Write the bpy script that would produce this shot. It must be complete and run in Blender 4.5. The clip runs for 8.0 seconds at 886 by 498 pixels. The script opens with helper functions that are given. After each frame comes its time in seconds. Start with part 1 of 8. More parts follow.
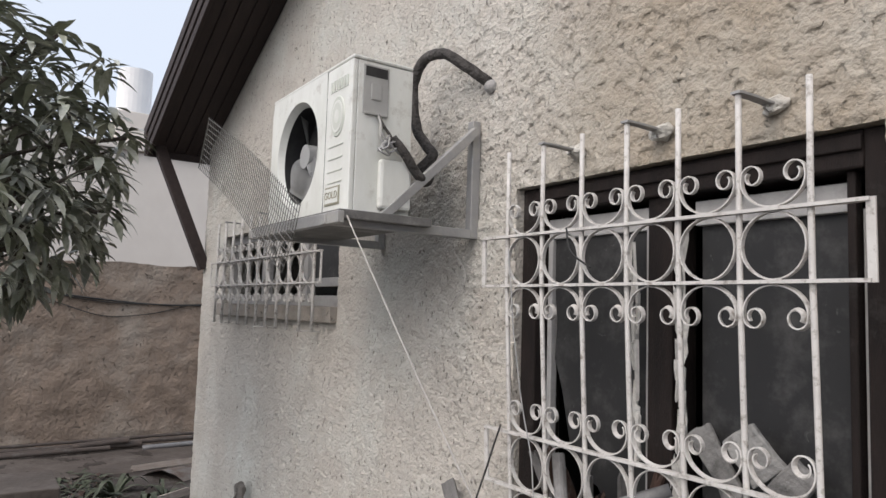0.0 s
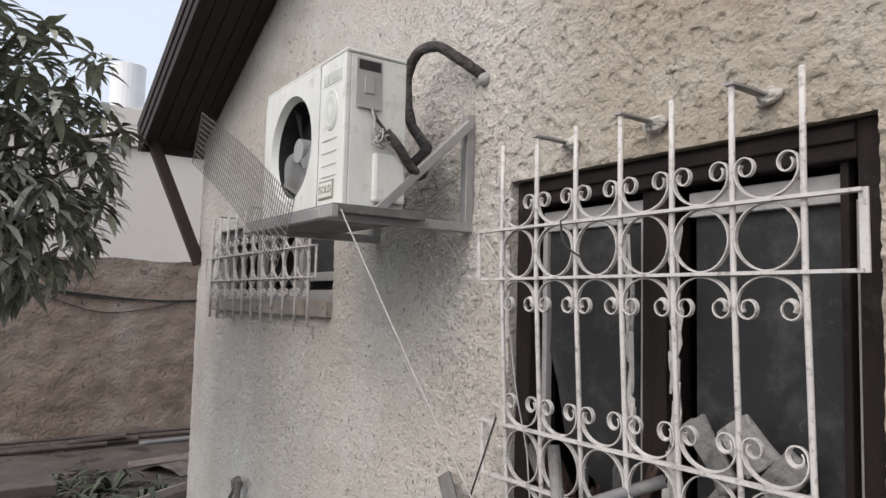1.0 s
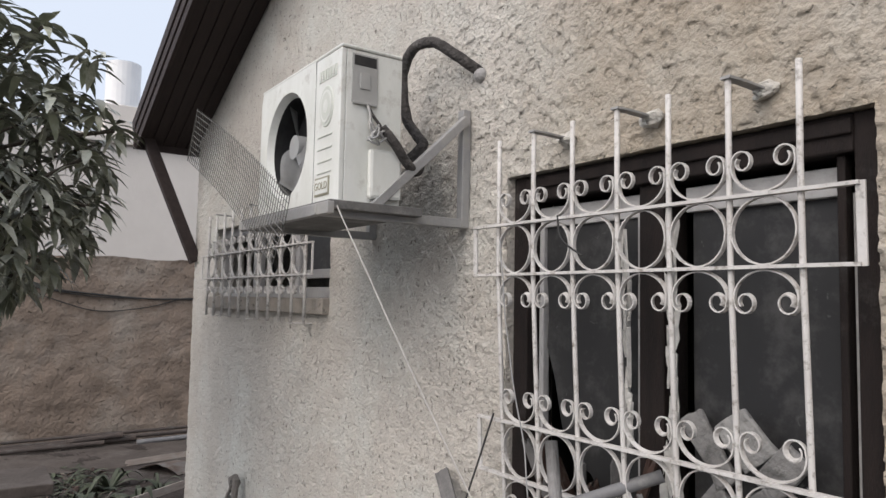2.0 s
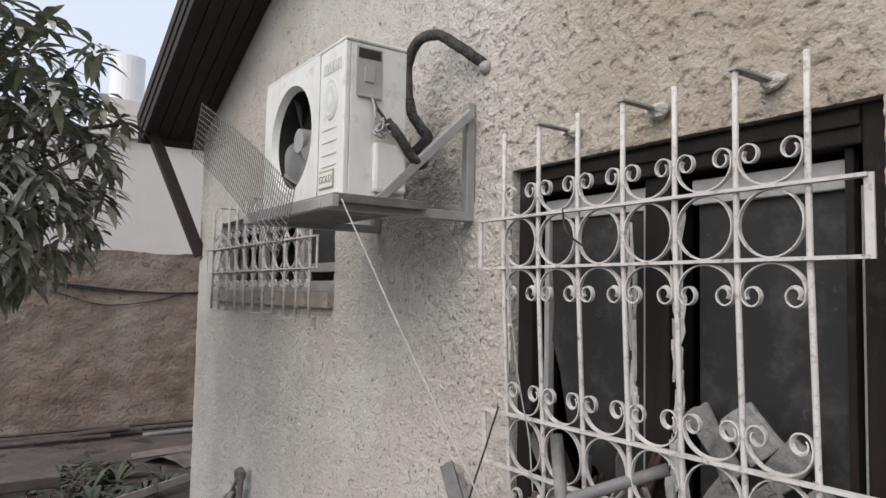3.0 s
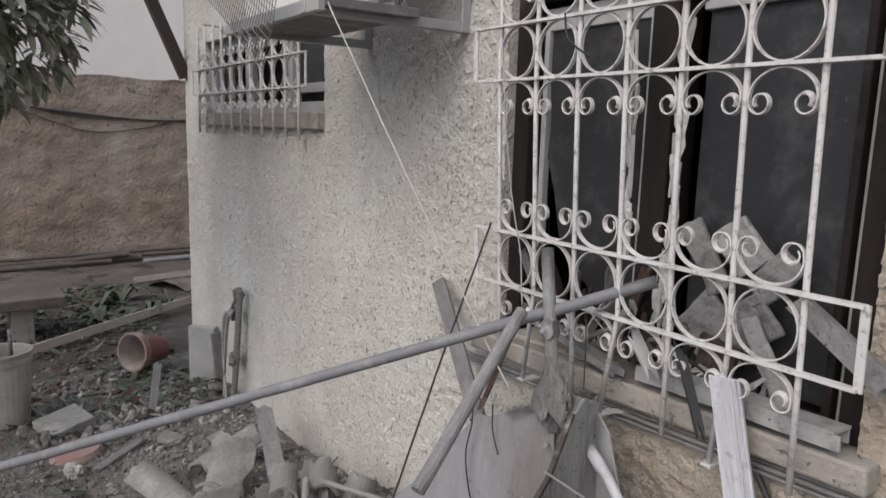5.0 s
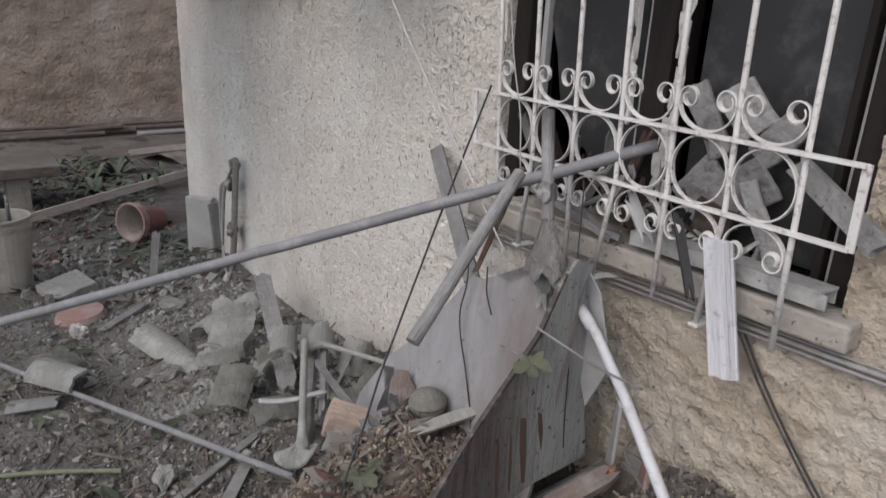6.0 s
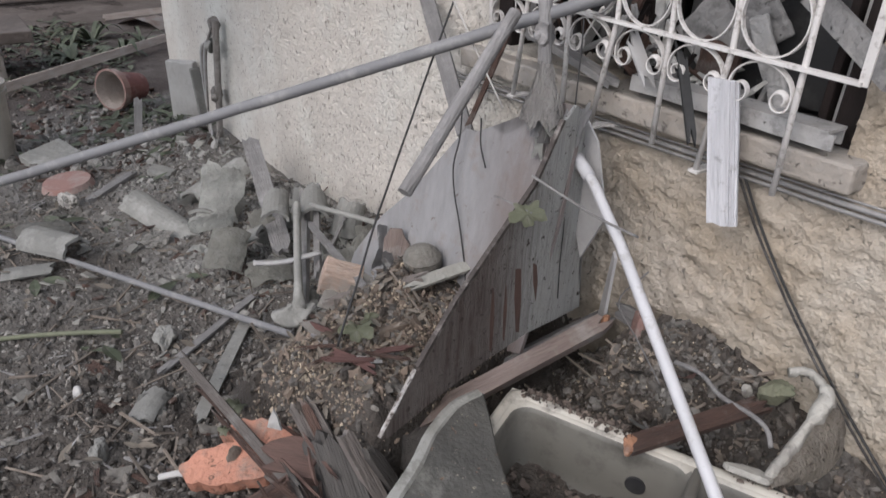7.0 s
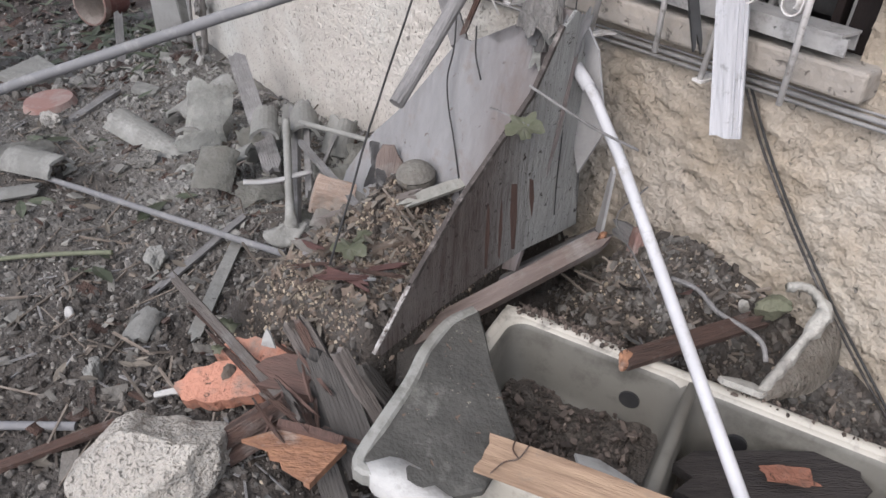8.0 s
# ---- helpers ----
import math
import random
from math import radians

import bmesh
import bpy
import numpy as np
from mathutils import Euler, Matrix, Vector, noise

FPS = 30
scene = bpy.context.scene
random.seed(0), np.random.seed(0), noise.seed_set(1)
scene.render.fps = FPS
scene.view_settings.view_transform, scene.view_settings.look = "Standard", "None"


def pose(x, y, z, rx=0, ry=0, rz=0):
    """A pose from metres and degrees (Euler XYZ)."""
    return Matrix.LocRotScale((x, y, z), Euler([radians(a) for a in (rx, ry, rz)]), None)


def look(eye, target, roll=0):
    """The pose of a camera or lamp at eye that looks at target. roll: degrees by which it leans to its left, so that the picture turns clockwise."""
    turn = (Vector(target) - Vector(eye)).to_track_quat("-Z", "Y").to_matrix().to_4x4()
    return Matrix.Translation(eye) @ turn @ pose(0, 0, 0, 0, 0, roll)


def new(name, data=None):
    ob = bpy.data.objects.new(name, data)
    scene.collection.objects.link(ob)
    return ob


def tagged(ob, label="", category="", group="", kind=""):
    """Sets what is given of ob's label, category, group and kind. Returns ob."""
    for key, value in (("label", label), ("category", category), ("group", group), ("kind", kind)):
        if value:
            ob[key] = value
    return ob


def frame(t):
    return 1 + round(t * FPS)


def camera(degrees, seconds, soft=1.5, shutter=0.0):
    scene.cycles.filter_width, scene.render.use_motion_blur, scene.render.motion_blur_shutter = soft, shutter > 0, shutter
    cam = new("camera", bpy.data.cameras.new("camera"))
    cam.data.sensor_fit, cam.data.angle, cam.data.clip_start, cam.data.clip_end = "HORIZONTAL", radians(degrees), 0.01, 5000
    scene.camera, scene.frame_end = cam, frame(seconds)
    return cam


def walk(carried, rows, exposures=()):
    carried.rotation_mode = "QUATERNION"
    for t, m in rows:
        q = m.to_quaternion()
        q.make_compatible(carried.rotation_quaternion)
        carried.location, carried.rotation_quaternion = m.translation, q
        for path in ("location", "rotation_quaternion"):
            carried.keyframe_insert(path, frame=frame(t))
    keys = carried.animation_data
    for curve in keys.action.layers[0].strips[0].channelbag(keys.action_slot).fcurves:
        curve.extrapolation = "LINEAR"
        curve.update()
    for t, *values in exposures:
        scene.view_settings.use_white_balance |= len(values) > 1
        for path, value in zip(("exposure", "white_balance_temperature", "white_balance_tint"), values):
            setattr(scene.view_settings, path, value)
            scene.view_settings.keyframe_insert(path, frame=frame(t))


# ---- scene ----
cam = camera(64.1, 8.0, soft=1.5, shutter=0.22)
PATH = [
    (0, (2.162, -1.588, 1.774), (0.507, -0.479, 1.944), 1.8),
    (0.5, (2.165, -1.591, 1.774), (0.51, -0.48, 1.942), 1.6),
    (1, (2.163, -1.583, 1.773), (0.513, -0.463, 1.926), 1.4),
    (1.5, (2.161, -1.579, 1.771), (0.517, -0.45, 1.92), 1.1),
    (3, (2.154, -1.577, 1.768), (0.501, -0.459, 1.896), 1.1),
    (3.5, (2.153, -1.574, 1.764), (0.501, -0.451, 1.854), 0.8),
    (4, (2.144, -1.564, 1.748), (0.493, -0.437, 1.742), 0.9),
    (5.3, (2.112, -1.536, 1.686), (0.512, -0.413, 1.265), 2.0),
    (5.5, (2.115, -1.535, 1.673), (0.528, -0.414, 1.2), 2.2),
    (6, (2.119, -1.539, 1.641), (0.577, -0.443, 0.992), 3.0),
    (6.4, (2.117, -1.54, 1.613), (0.622, -0.465, 0.832), 2.7),
    (6.5, (2.114, -1.532, 1.609), (0.629, -0.465, 0.798), 2.5),
    (7, (2.1, -1.519, 1.572), (0.696, -0.481, 0.596), 2.5),
    (7.5, (2.087, -1.509, 1.548), (0.749, -0.496, 0.459), 2.7),
    (8, (2.079, -1.501, 1.534), (0.782, -0.512, 0.376), 2.7),
]
walk(cam, [(t, look(eye, target, roll)) for t, eye, target, roll in PATH], [(0.0, 0.74, 6310, 10), (4.0, 0.68, 6240, 10), (5.5, 0.71, 6110, 11), (6.5, 0.77, 6080, 11), (8.0, 1.19, 6020, 12)])

# ---- world and light: bright overcast sky ----
world = bpy.data.worlds.new("world")
scene.world = world
world.use_nodes = True
wn = world.node_tree.nodes
sky = wn.new("ShaderNodeTexSky")
sky.sky_type = "NISHITA"
sky.sun_disc = False
sky.sun_elevation, sky.sun_rotation = radians(43), radians(162)
sky.air_density, sky.dust_density, sky.ozone_density = 0.6, 9.0, 0.4
# thin even cloud over the blue: most of the colour is gone from the sky
veil = wn.new("ShaderNodeMix")
veil.data_type = "RGBA"
veil.inputs["Factor"].default_value = 0.62
veil.inputs["B"].default_value = (5.6, 5.95, 6.5, 1)
world.node_tree.links.new(sky.outputs[0], veil.inputs["A"])
wn["Background"].inputs["Strength"].default_value = 0.122
world.node_tree.links.new(veil.outputs["Result"], wn["Background"].inputs["Color"])
sun = new("sun", bpy.data.lights.new("sun", "SUN"))
sun.data.energy, sun.data.angle, sun.data.color = 0.55, radians(80), (1.0, 0.985, 0.96)
sun.matrix_world = look((1.9, -6, 5.8), (0, 0, 0))

# ---- materials ----


def mat(name, col, rough=0.85, col2=None, scale=6.0, bump=0.0, bscale=40.0, metal=0.0, dust=None, dscale=3.0, damt=0.5, vary=0.0, detail=6.0, spec=0.4, stretch=None, dist=0.02, up=0.0, pits=None, side=None, flecks=None):
    """A procedural surface: two colours mixed by noise, a second layer of dust or stains, grain relief, and a slight change from piece to piece."""
    m = bpy.data.materials.new(name)
    m.use_nodes = True
    nt = m.node_tree
    n, l = nt.nodes, nt.links
    b = n["Principled BSDF"]
    b.inputs["Roughness"].default_value = rough
    b.inputs["Metallic"].default_value = metal
    b.inputs["Specular IOR Level"].default_value = spec
    tc = n.new("ShaderNodeTexCoord")
    co = tc.outputs["Object"]
    if stretch:
        mp = n.new("ShaderNodeMapping")
        mp.inputs["Scale"].default_value = stretch
        l.new(co, mp.inputs["Vector"])
        co = mp.outputs[0]
    no = n.new("ShaderNodeTexNoise")
    no.inputs["Scale"].default_value, no.inputs["Detail"].default_value, no.inputs["Roughness"].default_value = scale, detail, 0.65
    l.new(co, no.inputs["Vector"])
    rp = n.new("ShaderNodeValToRGB")
    rp.color_ramp.elements[0].position, rp.color_ramp.elements[1].position = 0.35, 0.68
    rp.color_ramp.elements[0].color = (*col, 1)
    rp.color_ramp.elements[1].color = (*(col2 or [c * 0.75 for c in col]), 1)
    l.new(no.outputs["Fac"], rp.inputs[0])
    out = rp.outputs[0]
    if dust:
        n2 = n.new("ShaderNodeTexNoise")
        n2.inputs["Scale"].default_value, n2.inputs["Detail"].default_value, n2.inputs["Roughness"].default_value = dscale, 8, 0.7
        l.new(tc.outputs["Object"], n2.inputs["Vector"])
        r2 = n.new("ShaderNodeValToRGB")
        r2.color_ramp.elements[0].position, r2.color_ramp.elements[1].position = 0.62 - 0.3 * damt, 0.80 - 0.3 * damt
        l.new(n2.outputs["Fac"], r2.inputs[0])
        fac = r2.outputs[0]
        if up:
            ge = n.new("ShaderNodeNewGeometry")
            sx = n.new("ShaderNodeSeparateXYZ")
            l.new(ge.outputs["Normal"], sx.inputs[0])
            ma = n.new("ShaderNodeMath")
            ma.operation, ma.use_clamp = "MULTIPLY_ADD", True
            ma.inputs[1].default_value = up
            l.new(sx.outputs["Z"], ma.inputs[0])
            l.new(fac, ma.inputs[2])
            fac = ma.outputs[0]
        mx = n.new("ShaderNodeMix")
        mx.data_type = "RGBA"
        mx.inputs["B"].default_value = (*dust, 1)
        l.new(fac, mx.inputs["Factor"])
        l.new(out, mx.inputs["A"])
        out = mx.outputs["Result"]
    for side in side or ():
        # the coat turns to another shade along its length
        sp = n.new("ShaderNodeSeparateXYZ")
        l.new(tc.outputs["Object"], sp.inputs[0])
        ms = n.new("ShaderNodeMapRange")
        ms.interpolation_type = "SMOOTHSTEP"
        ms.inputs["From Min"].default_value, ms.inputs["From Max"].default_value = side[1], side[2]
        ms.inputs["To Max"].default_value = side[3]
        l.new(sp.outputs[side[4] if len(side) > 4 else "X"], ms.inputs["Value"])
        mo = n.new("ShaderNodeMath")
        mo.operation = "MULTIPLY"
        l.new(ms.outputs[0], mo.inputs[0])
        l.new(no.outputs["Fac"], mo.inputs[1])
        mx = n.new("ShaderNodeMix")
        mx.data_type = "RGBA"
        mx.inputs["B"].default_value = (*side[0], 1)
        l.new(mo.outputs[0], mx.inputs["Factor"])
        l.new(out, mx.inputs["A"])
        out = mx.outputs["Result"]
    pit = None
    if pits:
        # pits sunk in the relief; on the wall coats their dark paints in shade
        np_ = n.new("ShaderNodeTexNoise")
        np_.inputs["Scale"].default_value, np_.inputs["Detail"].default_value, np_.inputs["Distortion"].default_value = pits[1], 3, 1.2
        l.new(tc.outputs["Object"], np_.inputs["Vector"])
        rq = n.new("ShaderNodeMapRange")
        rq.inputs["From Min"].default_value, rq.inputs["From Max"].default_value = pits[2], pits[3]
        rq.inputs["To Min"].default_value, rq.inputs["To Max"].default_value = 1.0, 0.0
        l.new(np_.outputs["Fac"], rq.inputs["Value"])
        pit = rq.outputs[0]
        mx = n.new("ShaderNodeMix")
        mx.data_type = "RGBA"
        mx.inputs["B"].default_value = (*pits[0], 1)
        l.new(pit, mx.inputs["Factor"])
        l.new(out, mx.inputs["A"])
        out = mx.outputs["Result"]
    fleck = None
    if flecks:
        # small dark hollows drawn out by the trowel
        fm = n.new("ShaderNodeMapping")
        fm.inputs["Rotation"].default_value = (0, 0.35, 0)
        fm.inputs["Scale"].default_value = flecks[1]
        l.new(tc.outputs["Object"], fm.inputs["Vector"])
        nf = n.new("ShaderNodeTexNoise")
        nf.inputs["Scale"].default_value, nf.inputs["Detail"].default_value, nf.inputs["Distortion"].default_value = 1.0, 2, 0.6
        l.new(fm.outputs[0], nf.inputs["Vector"])
        rf = n.new("ShaderNodeMapRange")
        rf.inputs["From Min"].default_value, rf.inputs["From Max"].default_value = flecks[2], flecks[3]
        rf.inputs["To Min"].default_value, rf.inputs["To Max"].default_value = 1.0, 0.0
        l.new(nf.outputs["Fac"], rf.inputs["Value"])
        fleck = rf.outputs[0]
        if len(flecks) > 4:
            # the coat changes from trowelled to thrown along the wall
            fs_ = n.new("ShaderNodeSeparateXYZ")
            l.new(tc.outputs["Object"], fs_.inputs[0])
            fx = n.new("ShaderNodeMapRange")
            fx.inputs["From Min"].default_value, fx.inputs["From Max"].default_value = flecks[4]
            fx.inputs["To Min"].default_value, fx.inputs["To Max"].default_value = 1.0, 0.0
            l.new(fs_.outputs["X"], fx.inputs["Value"])
            fq = n.new("ShaderNodeMath")
            fq.operation = "MULTIPLY"
            l.new(fleck, fq.inputs[0])
            l.new(fx.outputs[0], fq.inputs[1])
            fleck = fq.outputs[0]
        mx = n.new("ShaderNodeMix")
        mx.data_type = "RGBA"
        mx.inputs["B"].default_value = (*flecks[0], 1)
        l.new(fleck, mx.inputs["Factor"])
        l.new(out, mx.inputs["A"])
        out = mx.outputs["Result"]
    if vary:
        oi = n.new("ShaderNodeObjectInfo")
        ge2 = n.new("ShaderNodeNewGeometry")
        ad = n.new("ShaderNodeMath")
        ad.operation = "ADD"
        l.new(oi.outputs["Random"], ad.inputs[0])
        l.new(ge2.outputs["Random Per Island"], ad.inputs[1])
        fr = n.new("ShaderNodeMath")
        fr.operation = "FRACT"
        l.new(ad.outputs[0], fr.inputs[0])
        mr = n.new("ShaderNodeMapRange")
        mr.inputs["To Min"].default_value, mr.inputs["To Max"].default_value = 1 - vary, 1 + vary
        l.new(fr.outputs[0], mr.inputs["Value"])
        hs = n.new("ShaderNodeHueSaturation")
        l.new(mr.outputs[0], hs.inputs["Value"])
        l.new(out, hs.inputs["Color"])
        out = hs.outputs[0]
    l.new(out, b.inputs["Base Color"])
    if bump:
        n3 = n.new("ShaderNodeTexNoise")
        n3.inputs["Scale"].default_value, n3.inputs["Detail"].default_value = bscale, 6
        l.new(co, n3.inputs["Vector"])
        bp = n.new("ShaderNodeBump")
        bp.inputs["Strength"].default_value, bp.inputs["Distance"].default_value = bump, dist
        hgt = n3.outputs["Fac"]
        if pit:
            sb = n.new("ShaderNodeMath")
            sb.operation = "SUBTRACT"
            l.new(hgt, sb.inputs[0])
            l.new(pit, sb.inputs[1])
            hgt = sb.outputs[0]
        if fleck:
            sb = n.new("ShaderNodeMath")
            sb.operation = "SUBTRACT"
            l.new(hgt, sb.inputs[0])
            l.new(fleck, sb.inputs[1])
            hgt = sb.outputs[0]
        l.new(hgt, bp.inputs["Height"])
        l.new(bp.outputs[0], b.inputs["Normal"])
    return m


# pits and flecks put the shade of the coat's hollows into its colour
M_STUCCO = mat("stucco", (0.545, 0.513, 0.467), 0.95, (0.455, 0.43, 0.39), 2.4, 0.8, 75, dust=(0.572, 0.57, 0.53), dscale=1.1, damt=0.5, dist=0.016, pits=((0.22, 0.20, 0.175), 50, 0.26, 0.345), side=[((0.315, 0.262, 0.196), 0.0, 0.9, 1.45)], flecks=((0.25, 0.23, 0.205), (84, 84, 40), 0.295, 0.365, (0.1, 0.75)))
M_FARWALL = mat("rough_render", (0.24, 0.187, 0.148), 0.95, (0.165, 0.128, 0.10), 2.0, 0.9, 22, dust=(0.285, 0.245, 0.205), dscale=0.9, damt=0.45, dist=0.025, pits=((0.135, 0.112, 0.095), 13, 0.25, 0.36))
M_PLASTER = mat("smooth_plaster", (0.63, 0.59, 0.545), 0.9, (0.57, 0.53, 0.49), 0.8, 0.15, 20)
# darker soil by position; near the heap this also paints in gap shade
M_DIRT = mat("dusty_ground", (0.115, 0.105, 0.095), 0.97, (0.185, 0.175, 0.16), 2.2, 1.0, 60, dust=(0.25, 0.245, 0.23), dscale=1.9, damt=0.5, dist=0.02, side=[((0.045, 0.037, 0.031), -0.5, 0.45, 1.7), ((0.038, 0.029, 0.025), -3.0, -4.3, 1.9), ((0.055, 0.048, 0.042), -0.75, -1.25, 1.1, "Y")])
M_DARKWOOD = mat("dark_stained_wood", (0.013, 0.0105, 0.010), 0.75, (0.022, 0.016, 0.0145), 5, 0.3, 60, stretch=(6, 6, 1), dust=(0.05, 0.046, 0.043), dscale=6, damt=0.1, spec=0.2)
M_ROOFWOOD = mat("roof_boards", (0.042, 0.029, 0.027), 0.7, (0.026, 0.018, 0.017), 4, 0.3, 50, stretch=(1, 8, 8))
M_WHITEIRON = mat("white_painted_iron", (0.60, 0.585, 0.565), 0.55, (0.50, 0.48, 0.46), 9, 0.3, 120, dust=(0.17, 0.145, 0.12), dscale=38, damt=0.31, dist=0.003)
M_ALU = mat("dusty_white_aluminium", (0.38, 0.375, 0.37), 0.6, (0.29, 0.285, 0.28), 8, 0.15, 60, dust=(0.26, 0.255, 0.25), dscale=9, damt=0.35)
M_ACWHITE = mat("ac_white_enamel", (0.72, 0.73, 0.70), 0.45, (0.62, 0.63, 0.59), 3, 0.03, 30, stretch=(3, 3, 1), dust=(0.42, 0.40, 0.36), dscale=9, damt=0.2)
M_ACPRINT = mat("faded_grey_print", (0.52, 0.545, 0.49), 0.5, (0.60, 0.615, 0.57), 14)
M_ACGREY = mat("ac_grey_plastic", (0.40, 0.40, 0.39), 0.55, (0.33, 0.33, 0.32), 6)
M_FANGREY = mat("fan_grey_plastic", (0.36, 0.365, 0.365), 0.5, (0.28, 0.285, 0.285), 6, dust=(0.30, 0.295, 0.28), dscale=8, damt=0.3)
# near-black that paints the shade inside the casing, slot and overflow holes
M_RECESSDARK = mat("recess_dark", (0.02, 0.02, 0.022), 0.5, (0.035, 0.035, 0.035), 20)
M_GALV = mat("galvanised_steel", (0.36, 0.36, 0.36), 0.55, (0.29, 0.29, 0.29), 7, 0.1, 50, metal=0.3, dust=(0.40, 0.39, 0.37), dscale=5, damt=0.5)
M_HOSE = mat("pipe_insulation", (0.04, 0.037, 0.036), 0.9, (0.08, 0.074, 0.07), 18, 0.9, 60, dust=(0.15, 0.142, 0.135), dscale=12, damt=0.3)
M_STONE = mat("sill_stone", (0.35, 0.315, 0.275), 0.85, (0.24, 0.22, 0.195), 5, 0.4, 50, dust=(0.30, 0.285, 0.265), dscale=6, damt=0.4, up=0.3, pits=((0.12, 0.108, 0.095), 30, 0.31, 0.39))
M_ROOM = mat("room_paint", (0.13, 0.125, 0.125), 0.9, (0.10, 0.098, 0.098), 2, 0.1, 30)
M_LEAF = mat("mango_leaf", (0.165, 0.18, 0.12), 0.36, (0.25, 0.265, 0.195), 9, 0.1, 30, dust=(0.42, 0.425, 0.37), dscale=7, damt=0.62, vary=0.4, up=0.35)
M_BARK = mat("bark", (0.10, 0.085, 0.07), 0.95, (0.06, 0.05, 0.042), 12, 0.8, 40, stretch=(3, 3, 1))
M_BLACKWIRE = mat("black_cable", (0.02, 0.02, 0.02), 0.7, (0.035, 0.035, 0.035), 20)
M_ROPE = mat("pale_string", (0.55, 0.53, 0.50), 0.9, (0.42, 0.40, 0.38), 60)
M_TANK = mat("white_plastic", (0.80, 0.80, 0.80), 0.5, (0.74, 0.74, 0.75), 3)
M_TILE = mat("roof_tiles", (0.09, 0.062, 0.055), 0.9, (0.065, 0.045, 0.04), 6, 0.4, 30)

M_APRON = mat("worn_concrete_apron", (0.088, 0.073, 0.064), 0.95, (0.055, 0.045, 0.039), 2.5, 0.6, 20, dust=(0.12, 0.103, 0.092), dscale=2, damt=0.4)
M_PLANT = mat("dusty_plant_leaf", (0.042, 0.052, 0.030), 0.65, (0.07, 0.08, 0.052), 12, 0.2, 40, dust=(0.12, 0.118, 0.10), dscale=9, damt=0.3, vary=0.3)
M_OLDPOLE = mat("grimy_old_pole", (0.085, 0.068, 0.06), 0.9, (0.05, 0.042, 0.038), 4, 0.4, 20, dust=(0.16, 0.148, 0.137), dscale=4, damt=0.3)

# ---- helpers for meshes ----


def mesh_ob(name, bm, material, smooth=False):
    me = bpy.data.meshes.new(name)
    bm.normal_update()
    bm.to_mesh(me)
    bm.free()
    if smooth:
        me.polygons.foreach_set("use_smooth", [True] * len(me.polygons))
    me.materials.append(material)
    return new(name, me)


def part(name, bm, material, parent, label="", smooth=False):
    """One mesh object under a thing or a part; the mesh is in the parent's own space."""
    ob = mesh_ob(name, bm, material, smooth)
    ob.parent = parent
    if label:
        ob["label"] = label
    return ob


def thing(name, label, category, m=None, group="", kind=""):
    ob = new(name)
    ob.empty_display_size = 0.1
    ob.matrix_world = m or Matrix()
    return tagged(ob, label, category, group, kind)


def solo(name, bm, material, label, category, m=None, group="", kind="", smooth=False):
    """A thing that is one mesh."""
    ob = mesh_ob(name, bm, material, smooth)
    if m:
        ob.matrix_world = m
    return tagged(ob, label, category, group, kind)


def box(bm, lo, hi, bevel=0.0, m=None):
    """A box between two corners, with worn edges."""
    lo, hi = Vector(lo), Vector(hi)
    r = bmesh.ops.create_cube(bm, size=1.0, matrix=Matrix.LocRotScale((lo + hi) / 2, None, hi - lo))
    vs = r["verts"]
    if bevel:
        es = {e for v in vs for e in v.link_edges}
        r = bmesh.ops.bevel(bm, geom=list(es), offset=bevel, segments=2, affect="EDGES", profile=0.5)
        vs = list({v for f in r["faces"] for v in f.verts} | {v for v in vs if v.is_valid})
    if m:
        bmesh.ops.transform(bm, matrix=m, verts=vs)
    return vs


def sweep(bm, pts, shape, closed=False, up=Vector((0, 0, 1))):
    """A section, given as a list of 2D points, drawn along a line of points."""
    pts = [Vector(p) for p in pts]
    rings = []
    side = None
    for i, p in enumerate(pts):
        d = (pts[min(i + 1, len(pts) - 1)] - pts[max(i - 1, 0)]).normalized()
        if side is None:
            side = d.cross(up if abs(d.dot(up)) < 0.95 else Vector((0, 1, 0))).normalized()
        side = (side - d * side.dot(d)).normalized()
        top = side.cross(d)
        rings.append([bm.verts.new(p + side * a + top * b) for a, b in shape])
    k = len(shape)
    for a, b in zip(rings, rings[1:]):
        for i in range(k):
            bm.faces.new((a[i], a[(i + 1) % k], b[(i + 1) % k], b[i]))
    bm.faces.new(rings[0][::-1])
    bm.faces.new(rings[-1])


def ring(r, k=8):
    return [(r * math.cos(2 * math.pi * i / k), r * math.sin(2 * math.pi * i / k)) for i in range(k)]


def flat(w, h):
    return [(-w / 2, -h / 2), (w / 2, -h / 2), (w / 2, h / 2), (-w / 2, h / 2)]


def tube(bm, pts, r, k=8):
    sweep(bm, pts, ring(r, k))


def curve_pts(ctrl, n=8):
    """A smooth line through the control points."""
    c = [Vector(p) for p in ctrl]
    c = [2 * c[0] - c[1]] + c + [2 * c[-1] - c[-2]]
    out = []
    for i in range(1, len(c) - 2):
        for j in range(n):
            t = j / n
            p0, p1, p2, p3 = c[i - 1:i + 3]
            out.append(0.5 * (2 * p1 + (p2 - p0) * t + (2 * p0 - 5 * p1 + 4 * p2 - p3) * t * t + (3 * p1 - p0 - 3 * p2 + p3) * t ** 3))
    return out + [c[-2]]


